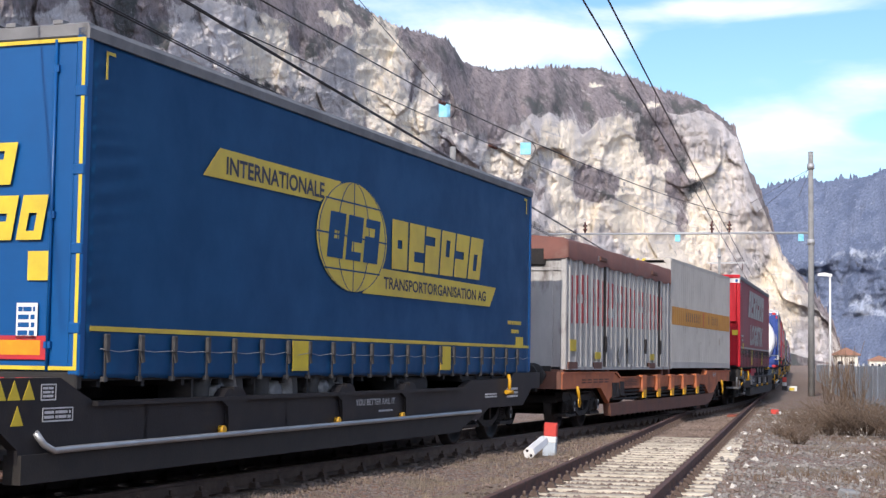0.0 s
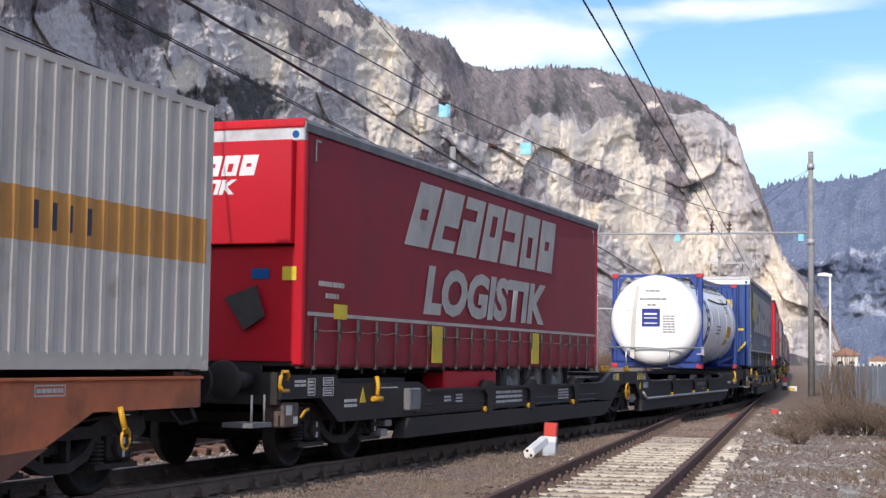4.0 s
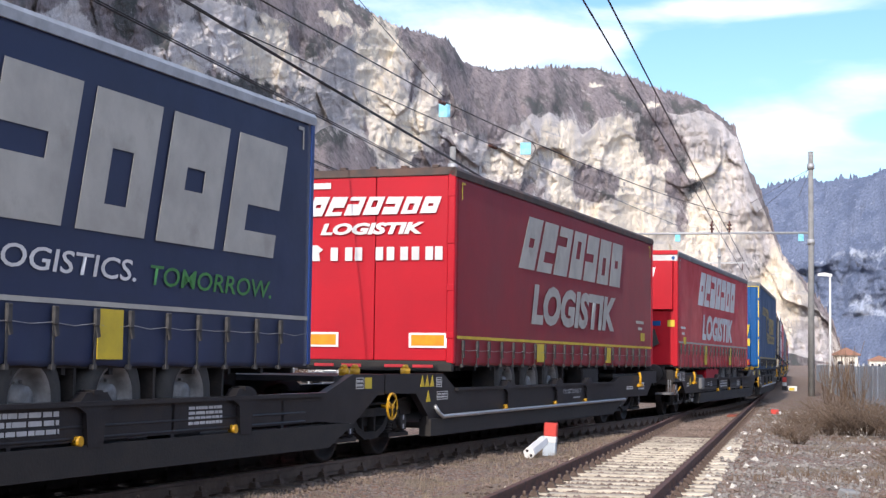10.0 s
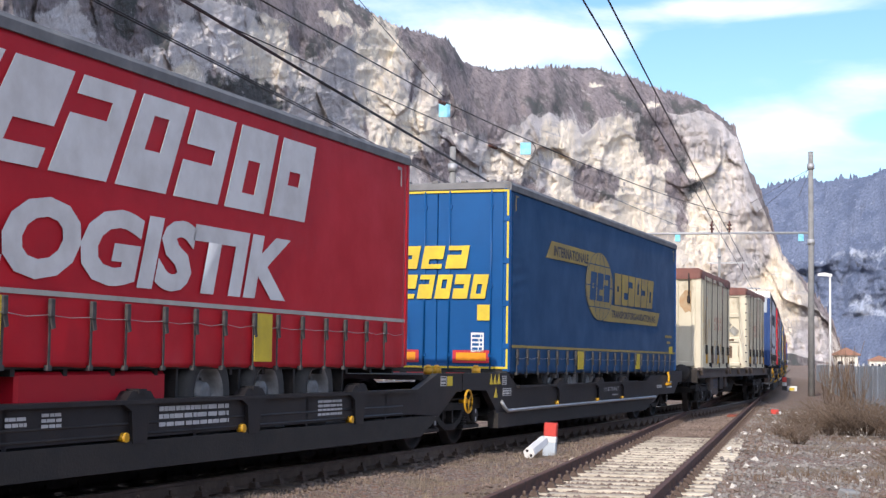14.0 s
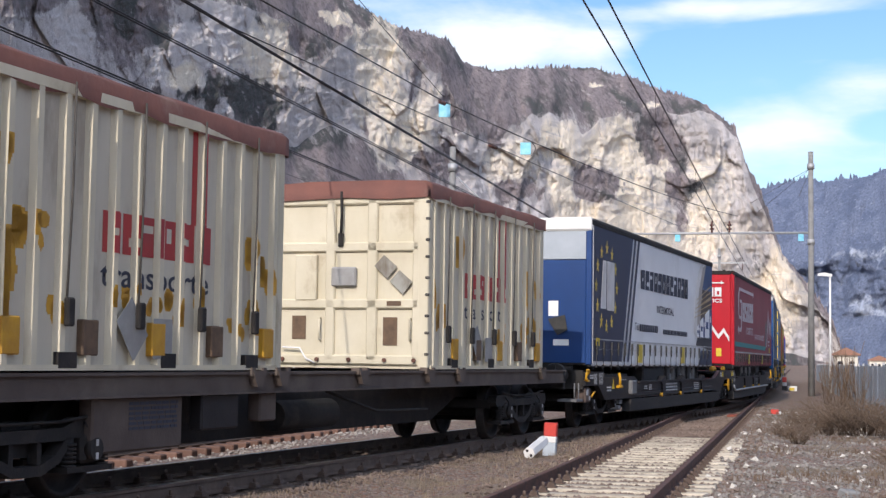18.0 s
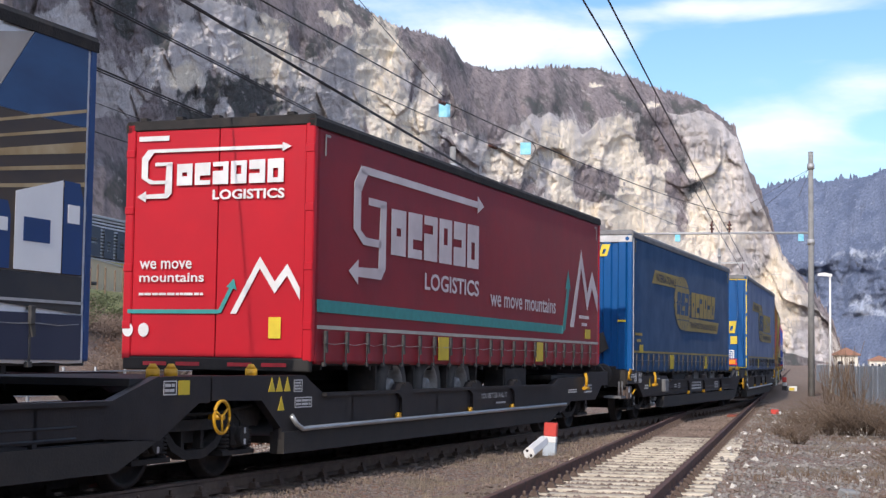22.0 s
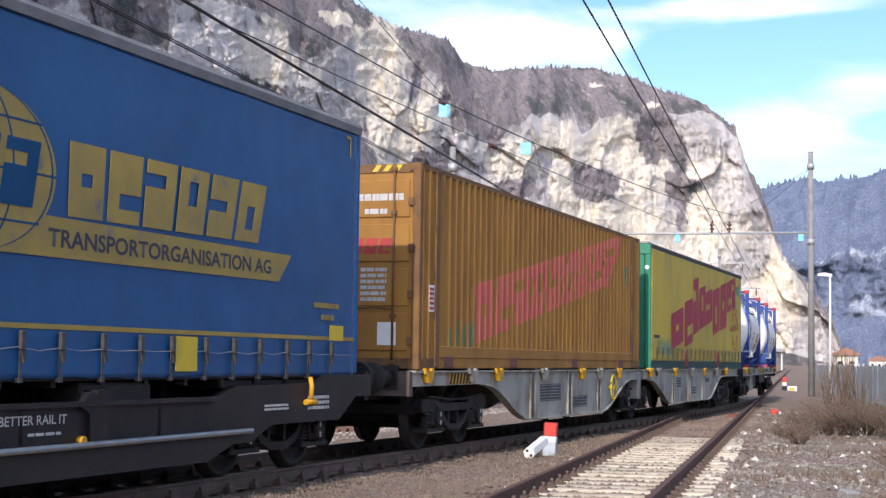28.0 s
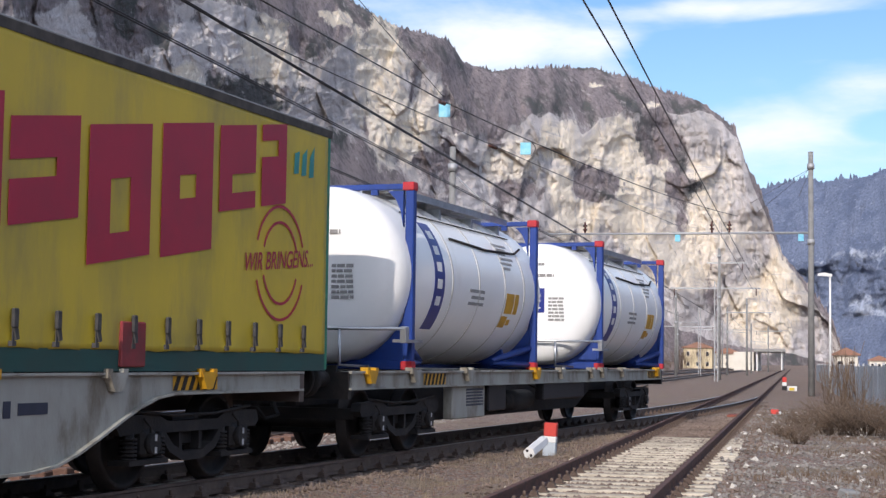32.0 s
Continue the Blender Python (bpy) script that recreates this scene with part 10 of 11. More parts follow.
# ---- station fence behind the tracks ----
rail_fence = thing("rail_fence", "grey steel post-and-rail fence behind the station tracks", "fence")
POST = None
for k in range(46):
    x, y = along(-20.6, 38 + k * 2.3)
    if POST is None:
        bm = bm_new()
        box(bm, -0.035, 0.035, -0.035, 0.035, 0, 1.25)
        POST = mesh_of("fence_post", bm, M_GALV)
        bm = bm_new()
        box(bm, -0.02, 0.02, 0, 2.26, 0.35, 0.39)
        box(bm, -0.02, 0.02, 0, 2.26, 1.08, 1.12)
        RAILS = mesh_of("fence_rails", bm, M_GALV)
        bm = bm_new()
        cbox(bm, -0.03, 0.03, 0.1, 2.1, 0.6, 0.95, 0.01)
        BOARD = mesh_of("fence_board", bm, M_DOORGREY)
    lay(rail_fence, POST, x, y, TH1, ground_z(x, y) - 0.03, "fence_post")
    lay(rail_fence, RAILS, x, y, TH1, ground_z(x, y) - 0.03, "fence_rail")
    if k % 3 != 1 and k < 16:
        lay(rail_fence, BOARD, x, y, TH1, ground_z(x, y) - 0.03, "fence_board")

# ---- long winery building on the hillside ----
M_SLAT = mat("blue_grey_metal_slat", (0.66, 0.70, 0.75), 0.4, 0.0, (0.58, 0.62, 0.68), 0.6)
M_WALLBEIGE = mat("beige_concrete_wall", (0.62, 0.52, 0.35), 0.85, 0, (0.52, 0.45, 0.33), 0.4, bump=0.1)
M_WALLGREY = mat("grey_concrete_wall", (0.50, 0.49, 0.46), 0.85, 0, (0.43, 0.42, 0.39), 0.4, bump=0.1)
M_LOUVREBACK = mat("dark_louvre_backing", (0.07, 0.085, 0.11), 0.6)
M_FACADESIGN = mat("dark_facade_sign", (0.05, 0.07, 0.10), 0.5)
M_EDGE = mat("pale_roof_edge", (0.42, 0.46, 0.5), 0.5, 0.3)
M_STEELPIPE = mat("polished_steel_duct", (0.62, 0.58, 0.52), 0.25, 1.0, (0.5, 0.47, 0.42), 1.5)
bx, by = along(-57, 60)
winery = thing("winery_building", "long low winery hall with louvred metal facade on a grass bank", "building", m=pose(bx, by, 0, 0, 0, -math.degrees(TH1)))
bm = bm_new()
box(bm, -30, -0.9, 0, 290, 6.0, 13.2)
part("hall", bm, M_LOUVREBACK, winery)
SLATS = None
for k in range(58):
    if SLATS is None:
        bm = bm_new()
        for q in range(15):
            z = 9.0 + q * 0.29
            box(bm, -0.62, -0.42, 0.05, 4.95, z, z + 0.15)
        SLATS = mesh_of("louvre_panel", bm, M_SLAT)
    ob = part("louvre_panel", SLATS, None, winery)
    ob.location = (0, k * 5.0, 0)
    ob["kind"] = "stuff"
for k in range(58):
    bm = bm_new()
    box(bm, -0.66, -0.52, k * 5.0 - 0.05, k * 5.0 + 0.05, 8.0, 13.3)
    part("louvre_post", bm, M_WALLGREY, winery)
bm = bm_new()
prism(bm, [(-0.25, 13.28), (-0.25, 13.46), (-1.1, 13.66), (-30, 13.66), (-30, 13.2), (-0.9, 13.2)], "y", 0, 290)
part("roof_edge", bm, M_EDGE, winery)
blocks(winery, [(50.5, 10.0), (77, 9.7), (77, 12.2), (50.5, 12.7)], 10, "side", -0.2, M_FACADESIGN, 0.3, "facade_sign_block")
wx, wy = along(-50, 0)
wall = thing("retaining_wall", "beige concrete retaining wall of the winery yard", "wall", m=pose(wx, wy, 0, 0, 0, -math.degrees(TH1)))
bm = bm_new()
prism(bm, [(98.0, 5.4), (123.4, 5.4), (123.4, 7.62), (102.0, 8.85), (98.0, 9.05)], "x", -0.5, 0)
part("wall_panel", bm, M_WALLBEIGE, wall)
bm = bm_new()
prism(bm, [(98.0, 9.05), (102.0, 8.85), (123.4, 7.62), (123.5, 7.74), (102.0, 8.98), (98.0, 9.18)], "x", -0.56, 0.06)
part("wall_coping", bm, M_WALLGREY, wall)
bm = bm_new()
box(bm, -4.6, -3.9, 66, 105, 5.0, 10.74)
part("wall_panel", bm, M_WALLGREY, wall)
bm = bm_new()
cbox(bm, 0.005, 0.7, 103.0, 106.6, 6.55, 6.8, 0.05)
part("door_canopy", bm, M_SIGNALBLACK, wall)
bm = bm_new()
box(bm, 0.0, 0.03, 103.4, 106.2, 5.5, 6.5)
part("cellar_door", bm, M_DOORGREY, wall)
bm = bm_new()
for q in range(9):
    box(bm, 0.0, 0.08, 118.4, 122.6, 5.55 + q * 0.19, 5.67 + q * 0.19)
part("louvre_door", bm, M_SLAT, wall)
hx, hy = along(-46, 90.5)
duct = thing("ventilation_duct", "large polished steel elbow duct on the grass bank", "duct", m=pose(hx, hy, ground_z(hx, hy) - 0.4, 0, 0, 72 - math.degrees(TH1)))
bm = bm_new()
tube(bm, [(0, 0, 0), (0, 0, 0.9), (0, -0.03, 1.5)] + [(0, -1.0 + 1.0 * math.cos(a), 1.5 + 1.0 * math.sin(a)) for a in np.linspace(0.2, 1.45, 8)] + [(0, -1.6, 2.52), (0, -2.1, 2.46)], 0.74, 22)
for fc in bm.faces:
    fc.smooth = True
part("elbow", bm, M_STEELPIPE, duct)
# black disc stands in for the shade inside the open duct
bm = bm_new()
cyl(bm, (0, -2.11, 2.46), (0, -2.13, 2.457), 0.66, 22)
part("mouth", bm, M_SIGNALBLACK, duct)
lx, ly = along(-48, 114.4)
lamp_pole = thing("yard_pole", "thin grey pole with a small white box in the winery yard", "pole", m=pose(lx, ly, ground_z(lx, ly) - 0.1))
bm = bm_new()
cyl(bm, (0, 0, 0), (0, 0, 6.2), 0.05, 8, 0.035)
part("pole", bm, M_GALV, lamp_pole)
for z, w in ((1.0, 0.22), (4.6, 0.3)):
    bm = bm_new()
    cbox(bm, -w, 0.06, -0.12, 0.06, z, z + 0.42, 0.02)
    part("equipment_box", bm, M_WHITE, lamp_pole)

# ---- parked white van behind the fence ----
vx, vy = along(-23.5, 83)
van = thing("van", "white delivery van parked behind the fence", "van", m=pose(vx, vy, ground_z(vx, vy), 0, 0, 80))
bm = bm_new()
prism(bm, [(-1.7, 0.35), (1.7, 0.35), (1.75, 0.9), (1.3, 1.1), (0.85, 1.75), (-1.6, 1.8), (-1.72, 1.2)], "x", -0.85, 0.85)
part("body", bm, M_WHITE, van)
bm = bm_new()
for y0_, y1_ in ((-1.4, -0.6), (-0.5, 0.2), (0.3, 0.85)):
    for s in (-0.856, 0.85):
        box(bm, s, s + 0.006, y0_, y1_, 1.15, 1.6)
part("window", bm, M_SIGNALBLACK, van)
for a in (-1.1, 1.1):
    for s in (-0.8, 0.8):
        bm = bm_new()
        cyl(bm, (s - 0.1, a, 0.32), (s + 0.1, a, 0.32), 0.32, 16)
        part("wheel", bm, M_TYRE, van)

# ---- far houses ----
M_PLASTER = mat("pale_yellow_plaster", (0.62, 0.52, 0.34), 0.9, 0, (0.55, 0.46, 0.3), 0.5)
M_PLASTERW = mat("white_plaster", (0.70, 0.66, 0.58), 0.9, 0, (0.62, 0.58, 0.5), 0.5)
M_ROOFTILE = mat("terracotta_tiles", (0.32, 0.17, 0.12), 0.9, 0, (0.26, 0.14, 0.10), 2)
M_GLASSDARK = mat("dark_window_glass", (0.03, 0.035, 0.045), 0.15)


def house(lat, ahead, w, d, h, storeys, bays, plaster, label, roof_h=1.8, turn=0.0):
    x, y = along(lat, ahead)
    ob = thing("house", label, "house", "houses beyond the station", m=pose(x, y, ground_z(x, y) - 0.2, 0, 0, -13 + turn))
    bm = bm_new()
    box(bm, -w / 2, w / 2, 0, d, 0, h)
    part("wall", bm, plaster, ob)
    bm = bm_new()
    prism(bm, [(-w / 2 - 0.5, h - 0.1), (w / 2 + 0.5, h - 0.1), (w / 2 + 0.5, h + 0.05), (0, h + roof_h), (-w / 2 - 0.5, h + 0.05)], "y", -0.5, d + 0.5)
    part("roof", bm, M_ROOFTILE, ob)
    me = None
    for s in range(storeys):
        for b in range(bays):
            a = -w / 2 + w * (b + 0.5) / bays
            z = 0.9 + s * (h - 0.4) / storeys
            bm = bm_new()
            box(bm, a - 0.5, a + 0.5, -0.06, 0.02, z, z + 1.4)
            wn_ = part("window", bm, M_PLASTERW, ob)
            bm = bm_new()
            box(bm, a - 0.42, a + 0.42, -0.08, -0.06, z + 0.08, z + 1.32)
            part("pane", bm, M_GLASSDARK, wn_)
    return ob


house(-27.2, 478, 8.8, 10, 6.6, 2, 3, M_PLASTER, "two-storey pale yellow house with tiled roof")
house(-18.6, 486, 8.4, 8, 5.0, 2, 3, M_PLASTERW, "white house with low tiled roof beside the line")
house(10.3, 260, 3.7, 9, 3.3, 1, 2, M_PLASTERW, "small white house behind the sheet fence", 1.2)
house(31, 560, 7, 9, 3.4, 1, 3, M_PLASTERW, "white house with tiled roof far down the valley")
house(40, 560, 12, 8, 4, 1, 4, M_PLASTERW, "tall white house far down the valley")
cx, cy = along(-2.4, 350)
canopy = thing("platform_canopy", "white flat-roofed platform canopy on posts", "shelter", m=pose(cx, cy, 0, 0, 0, -13))
bm = bm_new()
box(bm, -4.5, 2.2, 0, 40, 4.1, 4.7)
part("canopy_roof", bm, M_DOORGREY, canopy)
for s in (-3.8, 1.6):
    for k in range(5):
        bm = bm_new()
        box(bm, s - 0.15, s + 0.15, 1 + k * 9, 1.3 + k * 9, -0.3, 4.1)
        part("canopy_post", bm, M_WHITE, canopy)
bm = bm_new()
box(bm, -9, -4.6, 2, 20, -0.3, 4.0)
part("shed", bm, M_PLASTERW, canopy)

# small yard clutter beside the straight track


def clutter(name, label, category, x, y, parts_, rz=0.0):
    ob = thing(name, label, category, m=pose(x, y, ground_z(x, y) - 0.02, 0, 0, rz))
    for nm, (x0, x1, y0, y1, z0, z1), m_ in parts_:
        bm = bm_new()
        cbox(bm, x0, x1, y0, y1, z0, z1, min(0.02, 0.3 * min(x1 - x0, y1 - y0, z1 - z0)))
        part(nm, bm, m_, ob)
    return ob


clutter("marker_stone", "small red painted marker stone with white side", "marker", *along(1.56, 47.4), [("red_top", (-0.13, 0.1, -0.1, 0.1, 0, 0.2), M_REDPAINT), ("white_side", (0.105, 0.16, -0.09, 0.09, 0, 0.15), M_WHITE)], -20)
clutter("marker_post", "red and white marker post beside the far track", "marker post", *along(1.51, 94), [("base", (-0.13, 0.13, -0.1, 0.1, -0.1, 0.28), M_SIGNALBLACK), ("white_band", (-0.12, 0.12, -0.09, 0.09, 0.28, 0.5), M_WHITE), ("red_band", (-0.12, 0.12, -0.09, 0.09, 0.5, 0.8), M_REDPAINT)])
clutter("signal_box", "small white junction box with yellow front on the ground", "box", *along(1.95, 94.5), [("case", (-0.28, 0.28, -0.15, 0.15, -0.1, 0.3), M_WHITE), ("front_panel", (-0.2, 0.12, -0.16, -0.15, 0.05, 0.22), M_LEMON)])
clutter("point_motor", "rust-red point lever box beside the switch rail", "point machine", *along(0.42, 44.5), [("box", (-0.15, 0.15, -0.5, 0.5, -0.15, 0.1), mat("rust_red_iron", (0.26, 0.06, 0.03), 0.8, 0, (0.18, 0.05, 0.03), 8))], -13)
for lat, d, w_, h_ in ((2.2, 45.5, 1.2, 0.09), (2.4, 42.4, 0.95, 0.1), (1.7, 47.0, 0.7, 0.07)):
    clutter("concrete_slab", "broken pale concrete slab lying on the gravel", "slab", *along(lat, d), [("slab", (-w_ / 2, w_ / 2, -0.15, 0.15, -0.03, h_), M_CONCRETE)], -30)
rx, ry = 4.64, 17.5
rock = thing("broken_block", "broken white concrete block on the gravel", "block", m=pose(rx, ry, ground_z(rx, ry), 8, 5, 25))
bm = bm_new()
cbox(bm, -0.12, 0.10, -0.09, 0.09, -0.03, 0.21, 0.025)
part("block_piece", bm, M_CONCRETE, rock)
bm = bm_new()
cbox(bm, -0.18, 0.22, -0.14, -0.02, -0.05, 0.07, 0.03)
part("block_piece", bm, M_CONCRETE, rock)

# ---- vegetation ----
M_TWIG = mat("dry_brown_twigs", (0.17, 0.115, 0.075), 0.9, 0, (0.10, 0.07, 0.048), 3, vary=0.15)
M_DRYGRASS = mat("bleached_dry_grass", (0.27, 0.215, 0.155), 0.9, 0, (0.17, 0.13, 0.095), 2.5)
M_RUSSET = mat("russet_hedge_leaves", (0.16, 0.085, 0.05), 0.9, 0, (0.10, 0.062, 0.045), 0.5, vary=0.12)
M_THICKET = mat("tan_winter_thicket", (0.20, 0.14, 0.105), 0.9, 0, (0.13, 0.092, 0.072), 0.5, vary=0.15)
M_OLIVE = mat("olive_green_bush", (0.10, 0.115, 0.05), 0.9, 0, (0.07, 0.085, 0.04), 0.6, vary=0.15)
M_SCRUB = mat("dead_brown_leaves", (0.19, 0.135, 0.10), 0.9, 0, (0.13, 0.095, 0.07), 2.0, vary=0.12)
M_GREENLEAF = mat("dark_green_leaves", (0.045, 0.075, 0.025), 0.8, 0, (0.03, 0.05, 0.02), 2)
M_LAWN = mat("winter_grass", (0.115, 0.135, 0.035), 0.9, 0, (0.15, 0.125, 0.055), 0.25, bump=0.6, bump_scale=6, spot=(0.075, 0.10, 0.025), spot_scale=0.12)
M_STONE = mat("loose_gravel_stones", (0.36, 0.33, 0.295), 0.9, 0, (0.17, 0.15, 0.135), 0.9, vary=0.2)
M_STONE_BROWN = mat("rust_stained_ballast", (0.24, 0.18, 0.145), 0.9, 0, (0.11, 0.08, 0.066), 0.9, vary=0.2)
M_STONEW = mat("pale_limestone_lumps", (0.66, 0.63, 0.58), 0.85, 0, (0.5, 0.47, 0.42), 4)


def blades(name, spots, n, h, lean, width, material, rnd):
    """Clumps of thin tapering blades or stems, as one mesh."""
    verts, faces = [], []
    for x, y, k in spots:
        z = ground_z(x, y)
        for _ in range(n):
            a, d = rnd.uniform(0, 2 * math.pi), rnd.uniform(0, 0.16 * k)
            bx_, by_ = x + d * math.cos(a), y + d * math.sin(a)
            hh = h * k * rnd.uniform(0.45, 1.0)
            la, ll = rnd.uniform(0, 2 * math.pi), lean * hh * rnd.uniform(0.2, 1)
            tx, ty = bx_ + ll * math.cos(la), by_ + ll * math.sin(la)
            wv = width * rnd.uniform(0.6, 1.2)
            c, s = math.cos(a) * wv, math.sin(a) * wv
            i = len(verts)
            mx, my = (bx_ + tx) / 2 - 0.15 * (tx - bx_), (by_ + ty) / 2 - 0.15 * (ty - by_)
            verts += [(bx_ - c, by_ - s, z - 0.02), (bx_ + c, by_ + s, z - 0.02), (mx + c * 0.7, my + s * 0.7, z + hh * 0.6), (mx - c * 0.7, my - s * 0.7, z + hh * 0.6), (tx, ty, z + hh)]
            faces += [(i, i + 1, i + 2, i + 3), (i + 3, i + 2, i + 4)]
    me = bpy.data.meshes.new(name)
    me.from_pydata(verts, [], faces)
    me.materials.append(material)
    return me


rnd = random.Random(11)
spots = []
while len(spots) < 900:
    s_, off = rnd.uniform(-2, 24), rnd.uniform(1.15, 3.6)
    cx_, cy_, th_ = on_track(s_)
    x, y = cx_ + off * math.cos(th_), cy_ - off * math.sin(th_)
    if straight_lateral(x, y) < -1.05 and noise.noise(Vector((x * 0.5, y * 0.5, 2.0))) > -0.25:
        spots.append((x, y, rnd.uniform(0.5, 1.0)))
tagged(new("dry_grass", blades("dry_grass", spots, 6, 0.09, 0.9, 0.005, M_DRYGRASS, rnd)), "short bleached dry grass between the two tracks", "grass", kind="stuff")
spots = []
while len(spots) < 900:
    lat, d = rnd.uniform(1.2, 6.5), 14 + 40 * rnd.random() ** 1.6
    x, y = along(lat, d)
    if noise.noise(Vector((x * 0.35, y * 0.35, 5.0))) > 0.02:
        spots.append((x, y, rnd.uniform(0.5, 1.2)))
tagged(new("weeds", blades("weeds", spots, 8, 0.16, 0.8, 0.006, M_TWIG, rnd)), "dry brown weeds growing through the yard gravel", "weeds", kind="stuff")


def stones(name, n, place, lo, hi, material, label, seed):
    r = random.Random(seed)
    base = [(1, 0, 0), (-1, 0, 0), (0, 1, 0), (0, -1, 0), (0, 0, 0.8), (0, 0, -0.6)]
    tri = [(0, 2, 4), (2, 1, 4), (1, 3, 4), (3, 0, 4), (2, 0, 5), (1, 2, 5), (3, 1, 5), (0, 3, 5)]
    verts, faces = [], []
    for _ in range(n):
        x, y = place(r)
        z = ground_z(x, y)
        s = lo + (hi - lo) * r.random() ** 2
        m = Euler((r.uniform(-0.6, 0.6), r.uniform(-0.6, 0.6), r.uniform(0, 6.3))).to_matrix()
        i = len(verts)
        for p in base:
            q = m @ Vector([c * s * r.uniform(0.65, 1.25) for c in p])
            verts.append((x + q.x, y + q.y, z + q.z + s * 0.25))
        faces += [tuple(i + k for k in t) for t in tri]
    me = bpy.data.meshes.new(name)
    me.from_pydata(verts, [], faces)
    me.materials.append(material)
    return tagged(new(name, me), label, "gravel", kind="stuff")


def yard(r):
    return along(r.uniform(1.0, 7.5), 12.5 + 42 * r.random() ** 1.7)


def bed(r):
    while True:
        d = 12.5 + 40 * r.random() ** 1.5
        off = ((d - 8) / 0.62 + 0.5) % 1.0 - 0.5
        if abs(off) * 0.62 > 0.14 or r.random() < 0.4 or d > 31:
            return along(r.uniform(-0.66, 0.66) if r.random() < 0.72 else r.choice([-1, 1]) * r.uniform(0.85, 1.5), d)


def branch_bed(r):
    x, y, th = on_track(-4 + 46 * r.random() ** 1.4)
    q = r.choice([-1, 1]) * r.uniform(0.85, 1.5) if r.random() < 0.6 else r.uniform(-0.65, 0.65)
    return x + q * math.cos(th), y - q * math.sin(th)


stones("gravel", 16000, yard, 0.012, 0.05, M_STONE, "loose grey and brown gravel in the yard", 3)
stones("track_ballast", 15000, bed, 0.016, 0.045, M_STONE_BROWN, "gravel ballast between the siding sleepers", 4)
stones("branch_ballast", 11000, branch_bed, 0.018, 0.05, M_STONE_BROWN, "dark gravel ballast along the branch track", 5)
def station_bed(r):
    return along(r.choice([-8.5, -8.5, -13.2]) + r.uniform(-1.9, 1.9), 10 + 40 * r.random())


stones("station_ballast", 9000, station_bed, 0.02, 0.05, M_STONE, "pale gravel ballast round the station sleepers", 9)
stones("pale_stones", 420, yard, 0.022, 0.085, M_STONEW, "scattered pale limestone lumps", 6)


def shrub(name, label, x, y, w, h, n, material, seed, category="shrub", group="dry shrubs", leaf=0.0, dense=7):
    """Bush of branching bare twigs with an uneven outline; optional small leaf clumps."""
    r = random.Random(seed)
    ob = thing(name, label, category, group, m=pose(x, y, ground_z(x, y) - 0.03))
    bm = bm_new()
    tips = []
    for k in range(n):
        a = r.uniform(0, 2 * math.pi)
        d = w * 0.3 * r.random()
        p0 = Vector((d * math.cos(a), d * math.sin(a), 0))
        hh = h * r.uniform(0.5, 1.0)
        sp = w * 0.5 * r.uniform(0.3, 1.0)
        p1 = p0 + Vector((sp * 0.4 * math.cos(a), sp * 0.4 * math.sin(a), hh * 0.55))
        p2 = p0 + Vector((sp * math.cos(a + r.uniform(-0.4, 0.4)), sp * math.sin(a + r.uniform(-0.4, 0.4)), hh))
        tube(bm, [p0, p1, p2], 0.005 + 0.0025 * h, 3)
        tips.append(p2)
        for _ in range(4):
            q0 = p0.lerp(p2, r.uniform(0.25, 0.9))
            q1 = q0 + Vector((r.uniform(-1, 1) * w * 0.22, r.uniform(-1, 1) * w * 0.22, r.uniform(0.05, 0.35) * h))
            tube(bm, [q0, q1], 0.003 + 0.0014 * h, 3)
            tips.append(q1)
    part("crown", bm, material, ob)
    if leaf:
        verts, faces = [], []
        for p in tips:
            for _ in range(dense):
                c = p + Vector((r.gauss(0, 1), r.gauss(0, 1), r.gauss(0, 0.8))) * w * 0.07
                u = Vector((r.uniform(-1, 1), r.uniform(-1, 1), r.uniform(-1, 1))).normalized() * leaf
                v = u.orthogonal().normalized() * leaf * 0.6
                i = len(verts)
                verts += [tuple(c - u), tuple(c + v), tuple(c + u), tuple(c - v)]
                faces.append((i, i + 1, i + 2, i + 3))
        me = bpy.data.meshes.new("leaves")
        me.from_pydata(verts, [], faces)
        me.materials.append(material if material is not M_TWIG else M_SCRUB)
        lv = part("leaves", me, None, ob)
        lv["kind"] = "stuff"
    return ob


for k, (lat, d, w, h, n) in enumerate(((2.9, 36.0, 1.6, 0.7, 60), (3.7, 35.5, 1.7, 0.85, 70), (2.3, 38.5, 1.3, 0.55, 50), (4.3, 34.2, 1.4, 0.8, 60), (3.4, 40.0, 1.8, 0.9, 60), (2.0, 33.0, 0.7, 0.35, 34), (2.2, 31.5, 0.6, 0.4, 30), (3.9, 25.5, 1.0, 0.35, 40), (4.6, 27.5, 1.2, 0.45, 50), (4.2, 21.5, 0.9, 0.3, 40), (4.9, 19.0, 0.9, 0.35, 40), (3.6, 18.2, 0.9, 0.22, 40), (2.9, 17.8, 0.8, 0.2, 36))):
    shrub("dry_shrub", "dry brown leafless shrub beside the yard", *along(lat, d), w, h, n, M_TWIG, 40 + k, leaf=0.012)
for k, (lat, d, w, h) in enumerate(((3.6, 52, 0.9, 2.2), (4.0, 58, 1.0, 2.6), (3.4, 66, 0.9, 2.0), (3.9, 45, 0.7, 1.6))):
    shrub("sapling", "thin bare sapling in front of the sheet fence", *along(lat, d), w, h, 14, M_TWIG, 70 + k, "sapling", "bare saplings")
shrub("green_shrub", "small dark green bush at the yard edge", *along(4.75, 33.0), 0.7, 0.7, 30, M_GREENLEAF, 90, leaf=0.03)
rb = random.Random(23)
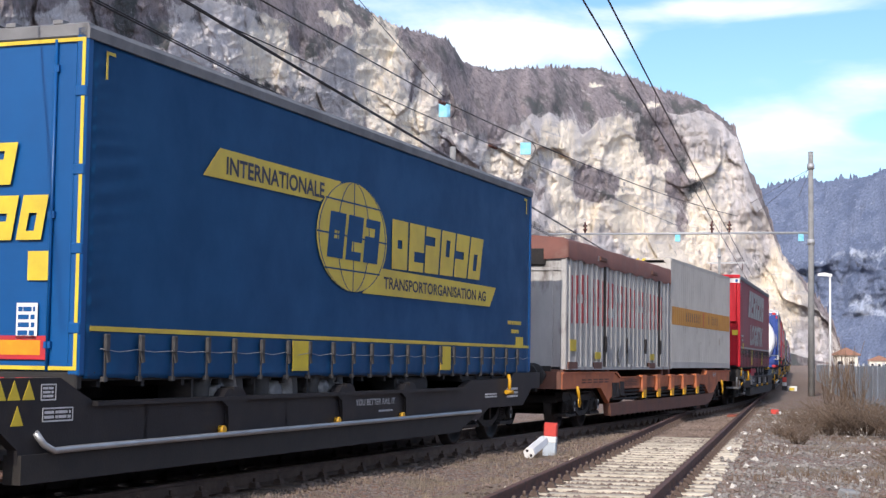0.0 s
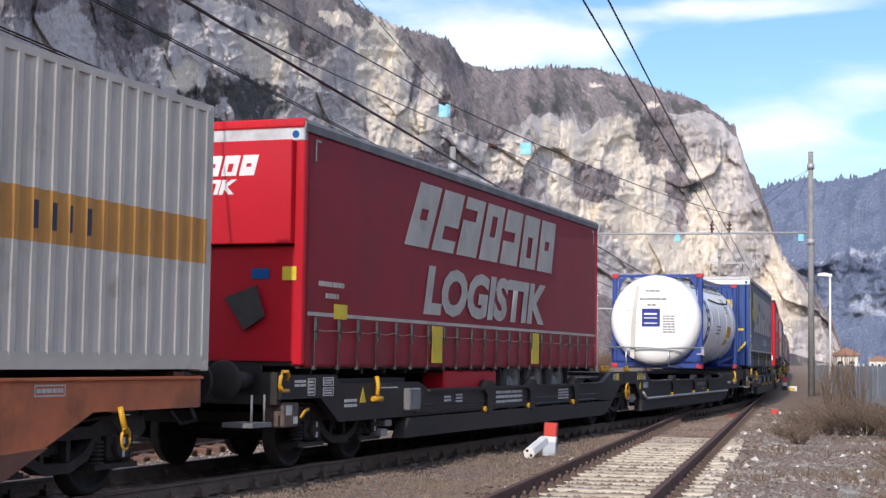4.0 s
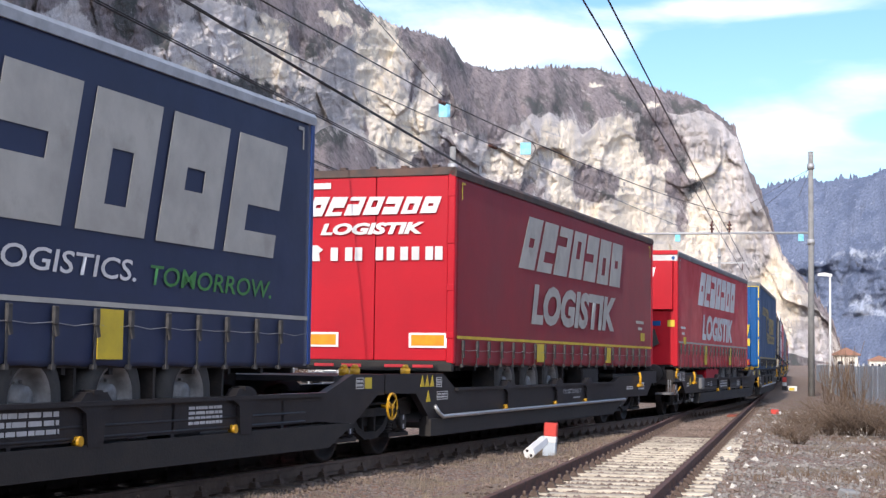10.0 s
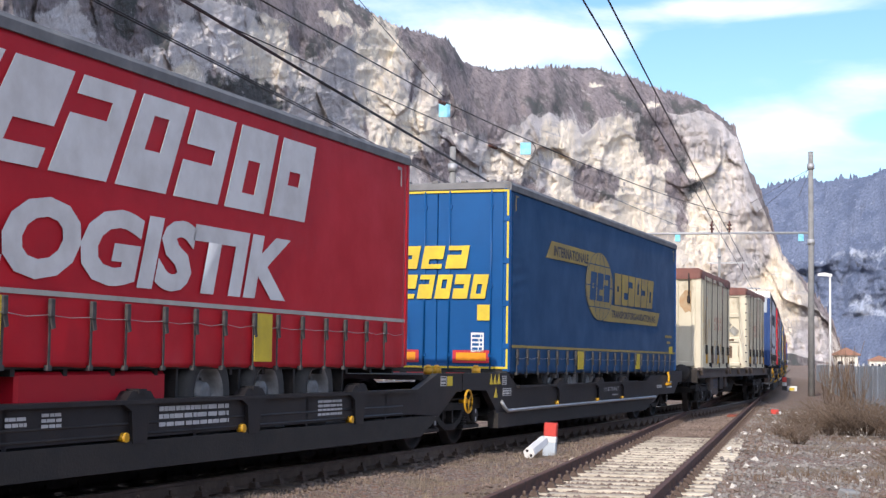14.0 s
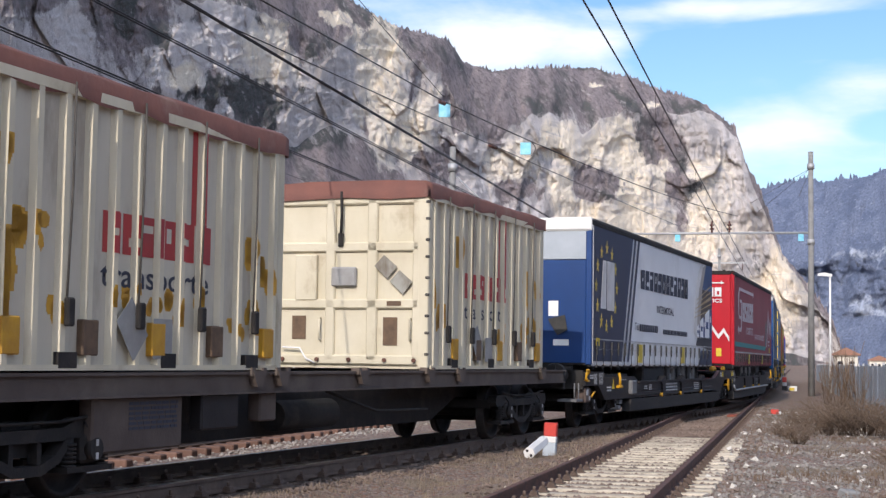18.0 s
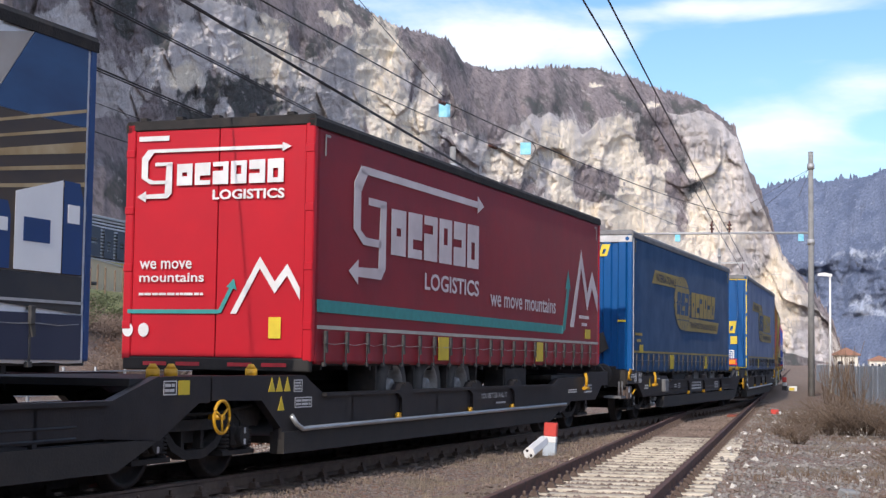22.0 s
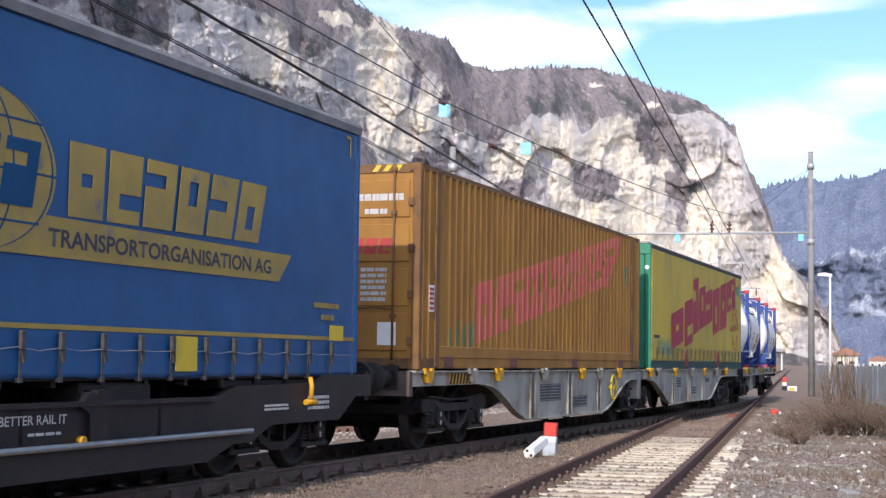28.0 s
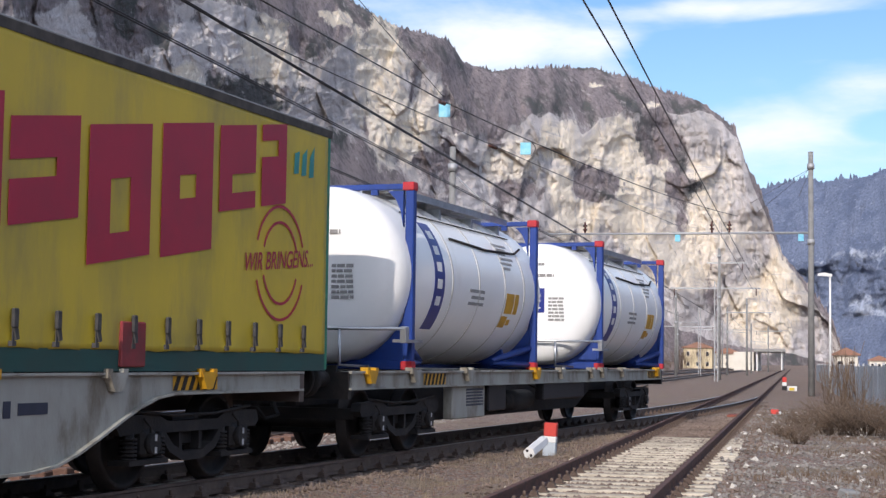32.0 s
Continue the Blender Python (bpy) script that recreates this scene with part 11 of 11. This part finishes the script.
for k in range(150):
    d = 40 + 1.3 * k + rb.uniform(-1, 1)
    q = rb.uniform(24.3, 31.5)
    m_, nm = (M_THICKET, "tan") if rb.random() < (0.8 if d < 72 else 0.35) else (M_RUSSET, "russet")
    shrub("hedge_bush", "%s leafless hedge bush on the bank" % nm, *along(-q, d), rb.uniform(2.2, 3.8), rb.uniform(0.8, 1.6), 44, m_, 200 + k, "bush", "bushes on the bank", leaf=0.04, dense=14)
for k in range(34):
    shrub("hedge_bush", "low olive-green bush at the top of the bank", *along(-rb.uniform(31.0, 35.0), rb.uniform(50, 125)), rb.uniform(1.8, 3.2), rb.uniform(0.5, 1.0), 26, M_OLIVE, 400 + k, "bush", "bushes on the bank", leaf=0.06, dense=13)
# grass of the bank, a thin sheet just over the ground, and rows of vine stakes
verts, faces = [], []
nx_, ny_ = 14, 70
for j in range(ny_ + 1):
    for i in range(nx_ + 1):
        x, y = along(-34.5 - i * 1.55, 44 + j * 3.4)
        verts.append((x, y, ground_z(x, y) + 0.12))
for j in range(ny_):
    for i in range(nx_):
        a = j * (nx_ + 1) + i
        faces.append((a + 1, a, a + nx_ + 1, a + nx_ + 2))
me = bpy.data.meshes.new("lawn")
me.from_pydata(verts, [], faces)
me.polygons.foreach_set("use_smooth", [True] * len(faces))
me.materials.append(M_LAWN)
tagged(new("lawn", me), "green winter grass on the vineyard bank", "grass", kind="stuff")
bm = bm_new()
for j in range(36):
    for i in range(4):
        x, y = along(-41 - i * 2.6, 96 + j * 4.2)
        z = ground_z(x, y)
        box(bm, x - 0.05, x + 0.05, y - 0.05, y + 0.05, z, z + 1.9)
tagged(new("vine_stakes", mesh_of("vine_stakes", bm, M_TWIG)), "rows of brown vine stakes on the bank", "vineyard", kind="stuff")
for k in range(14):
    x, y = along(-rb.uniform(20, 40), rb.uniform(250, 400))
    shrub("bare_tree", "leafless tree near the far station", x, y, rb.uniform(3, 5), rb.uniform(4, 8), 30, M_TWIG, 600 + k, "tree", "bare trees")

for k in range(120):
    d = 8 + k * 0.62
    if d < 75:
        x, y = along(random.uniform(-0.04, 0.04), d)
        lay(track_straight, SLEEPER_A, x, y, TH1 + random.uniform(-0.015, 0.015), random.uniform(-0.012, 0.0) - (0.06 if d > 31.5 else 0.0), "sleeper")
    for lat in (-0.7525, 0.7525):
        if d < 50:
            lay(track_straight, CLIP, *along(lat, d), TH1, 0, "fastening")
for k in range(95):
    s = -12 + k * 0.62
    if s < SB - 6:
        x, y, th = on_track(s)
        lay(track_branch, SLEEPER_B, x, y, th, -0.012, "sleeper")
        for lat in (0.7525, -0.7525):
            lay(track_branch, CLIP, x + lat * math.cos(th), y - lat * math.sin(th), th, 0, "fastening")

motions()
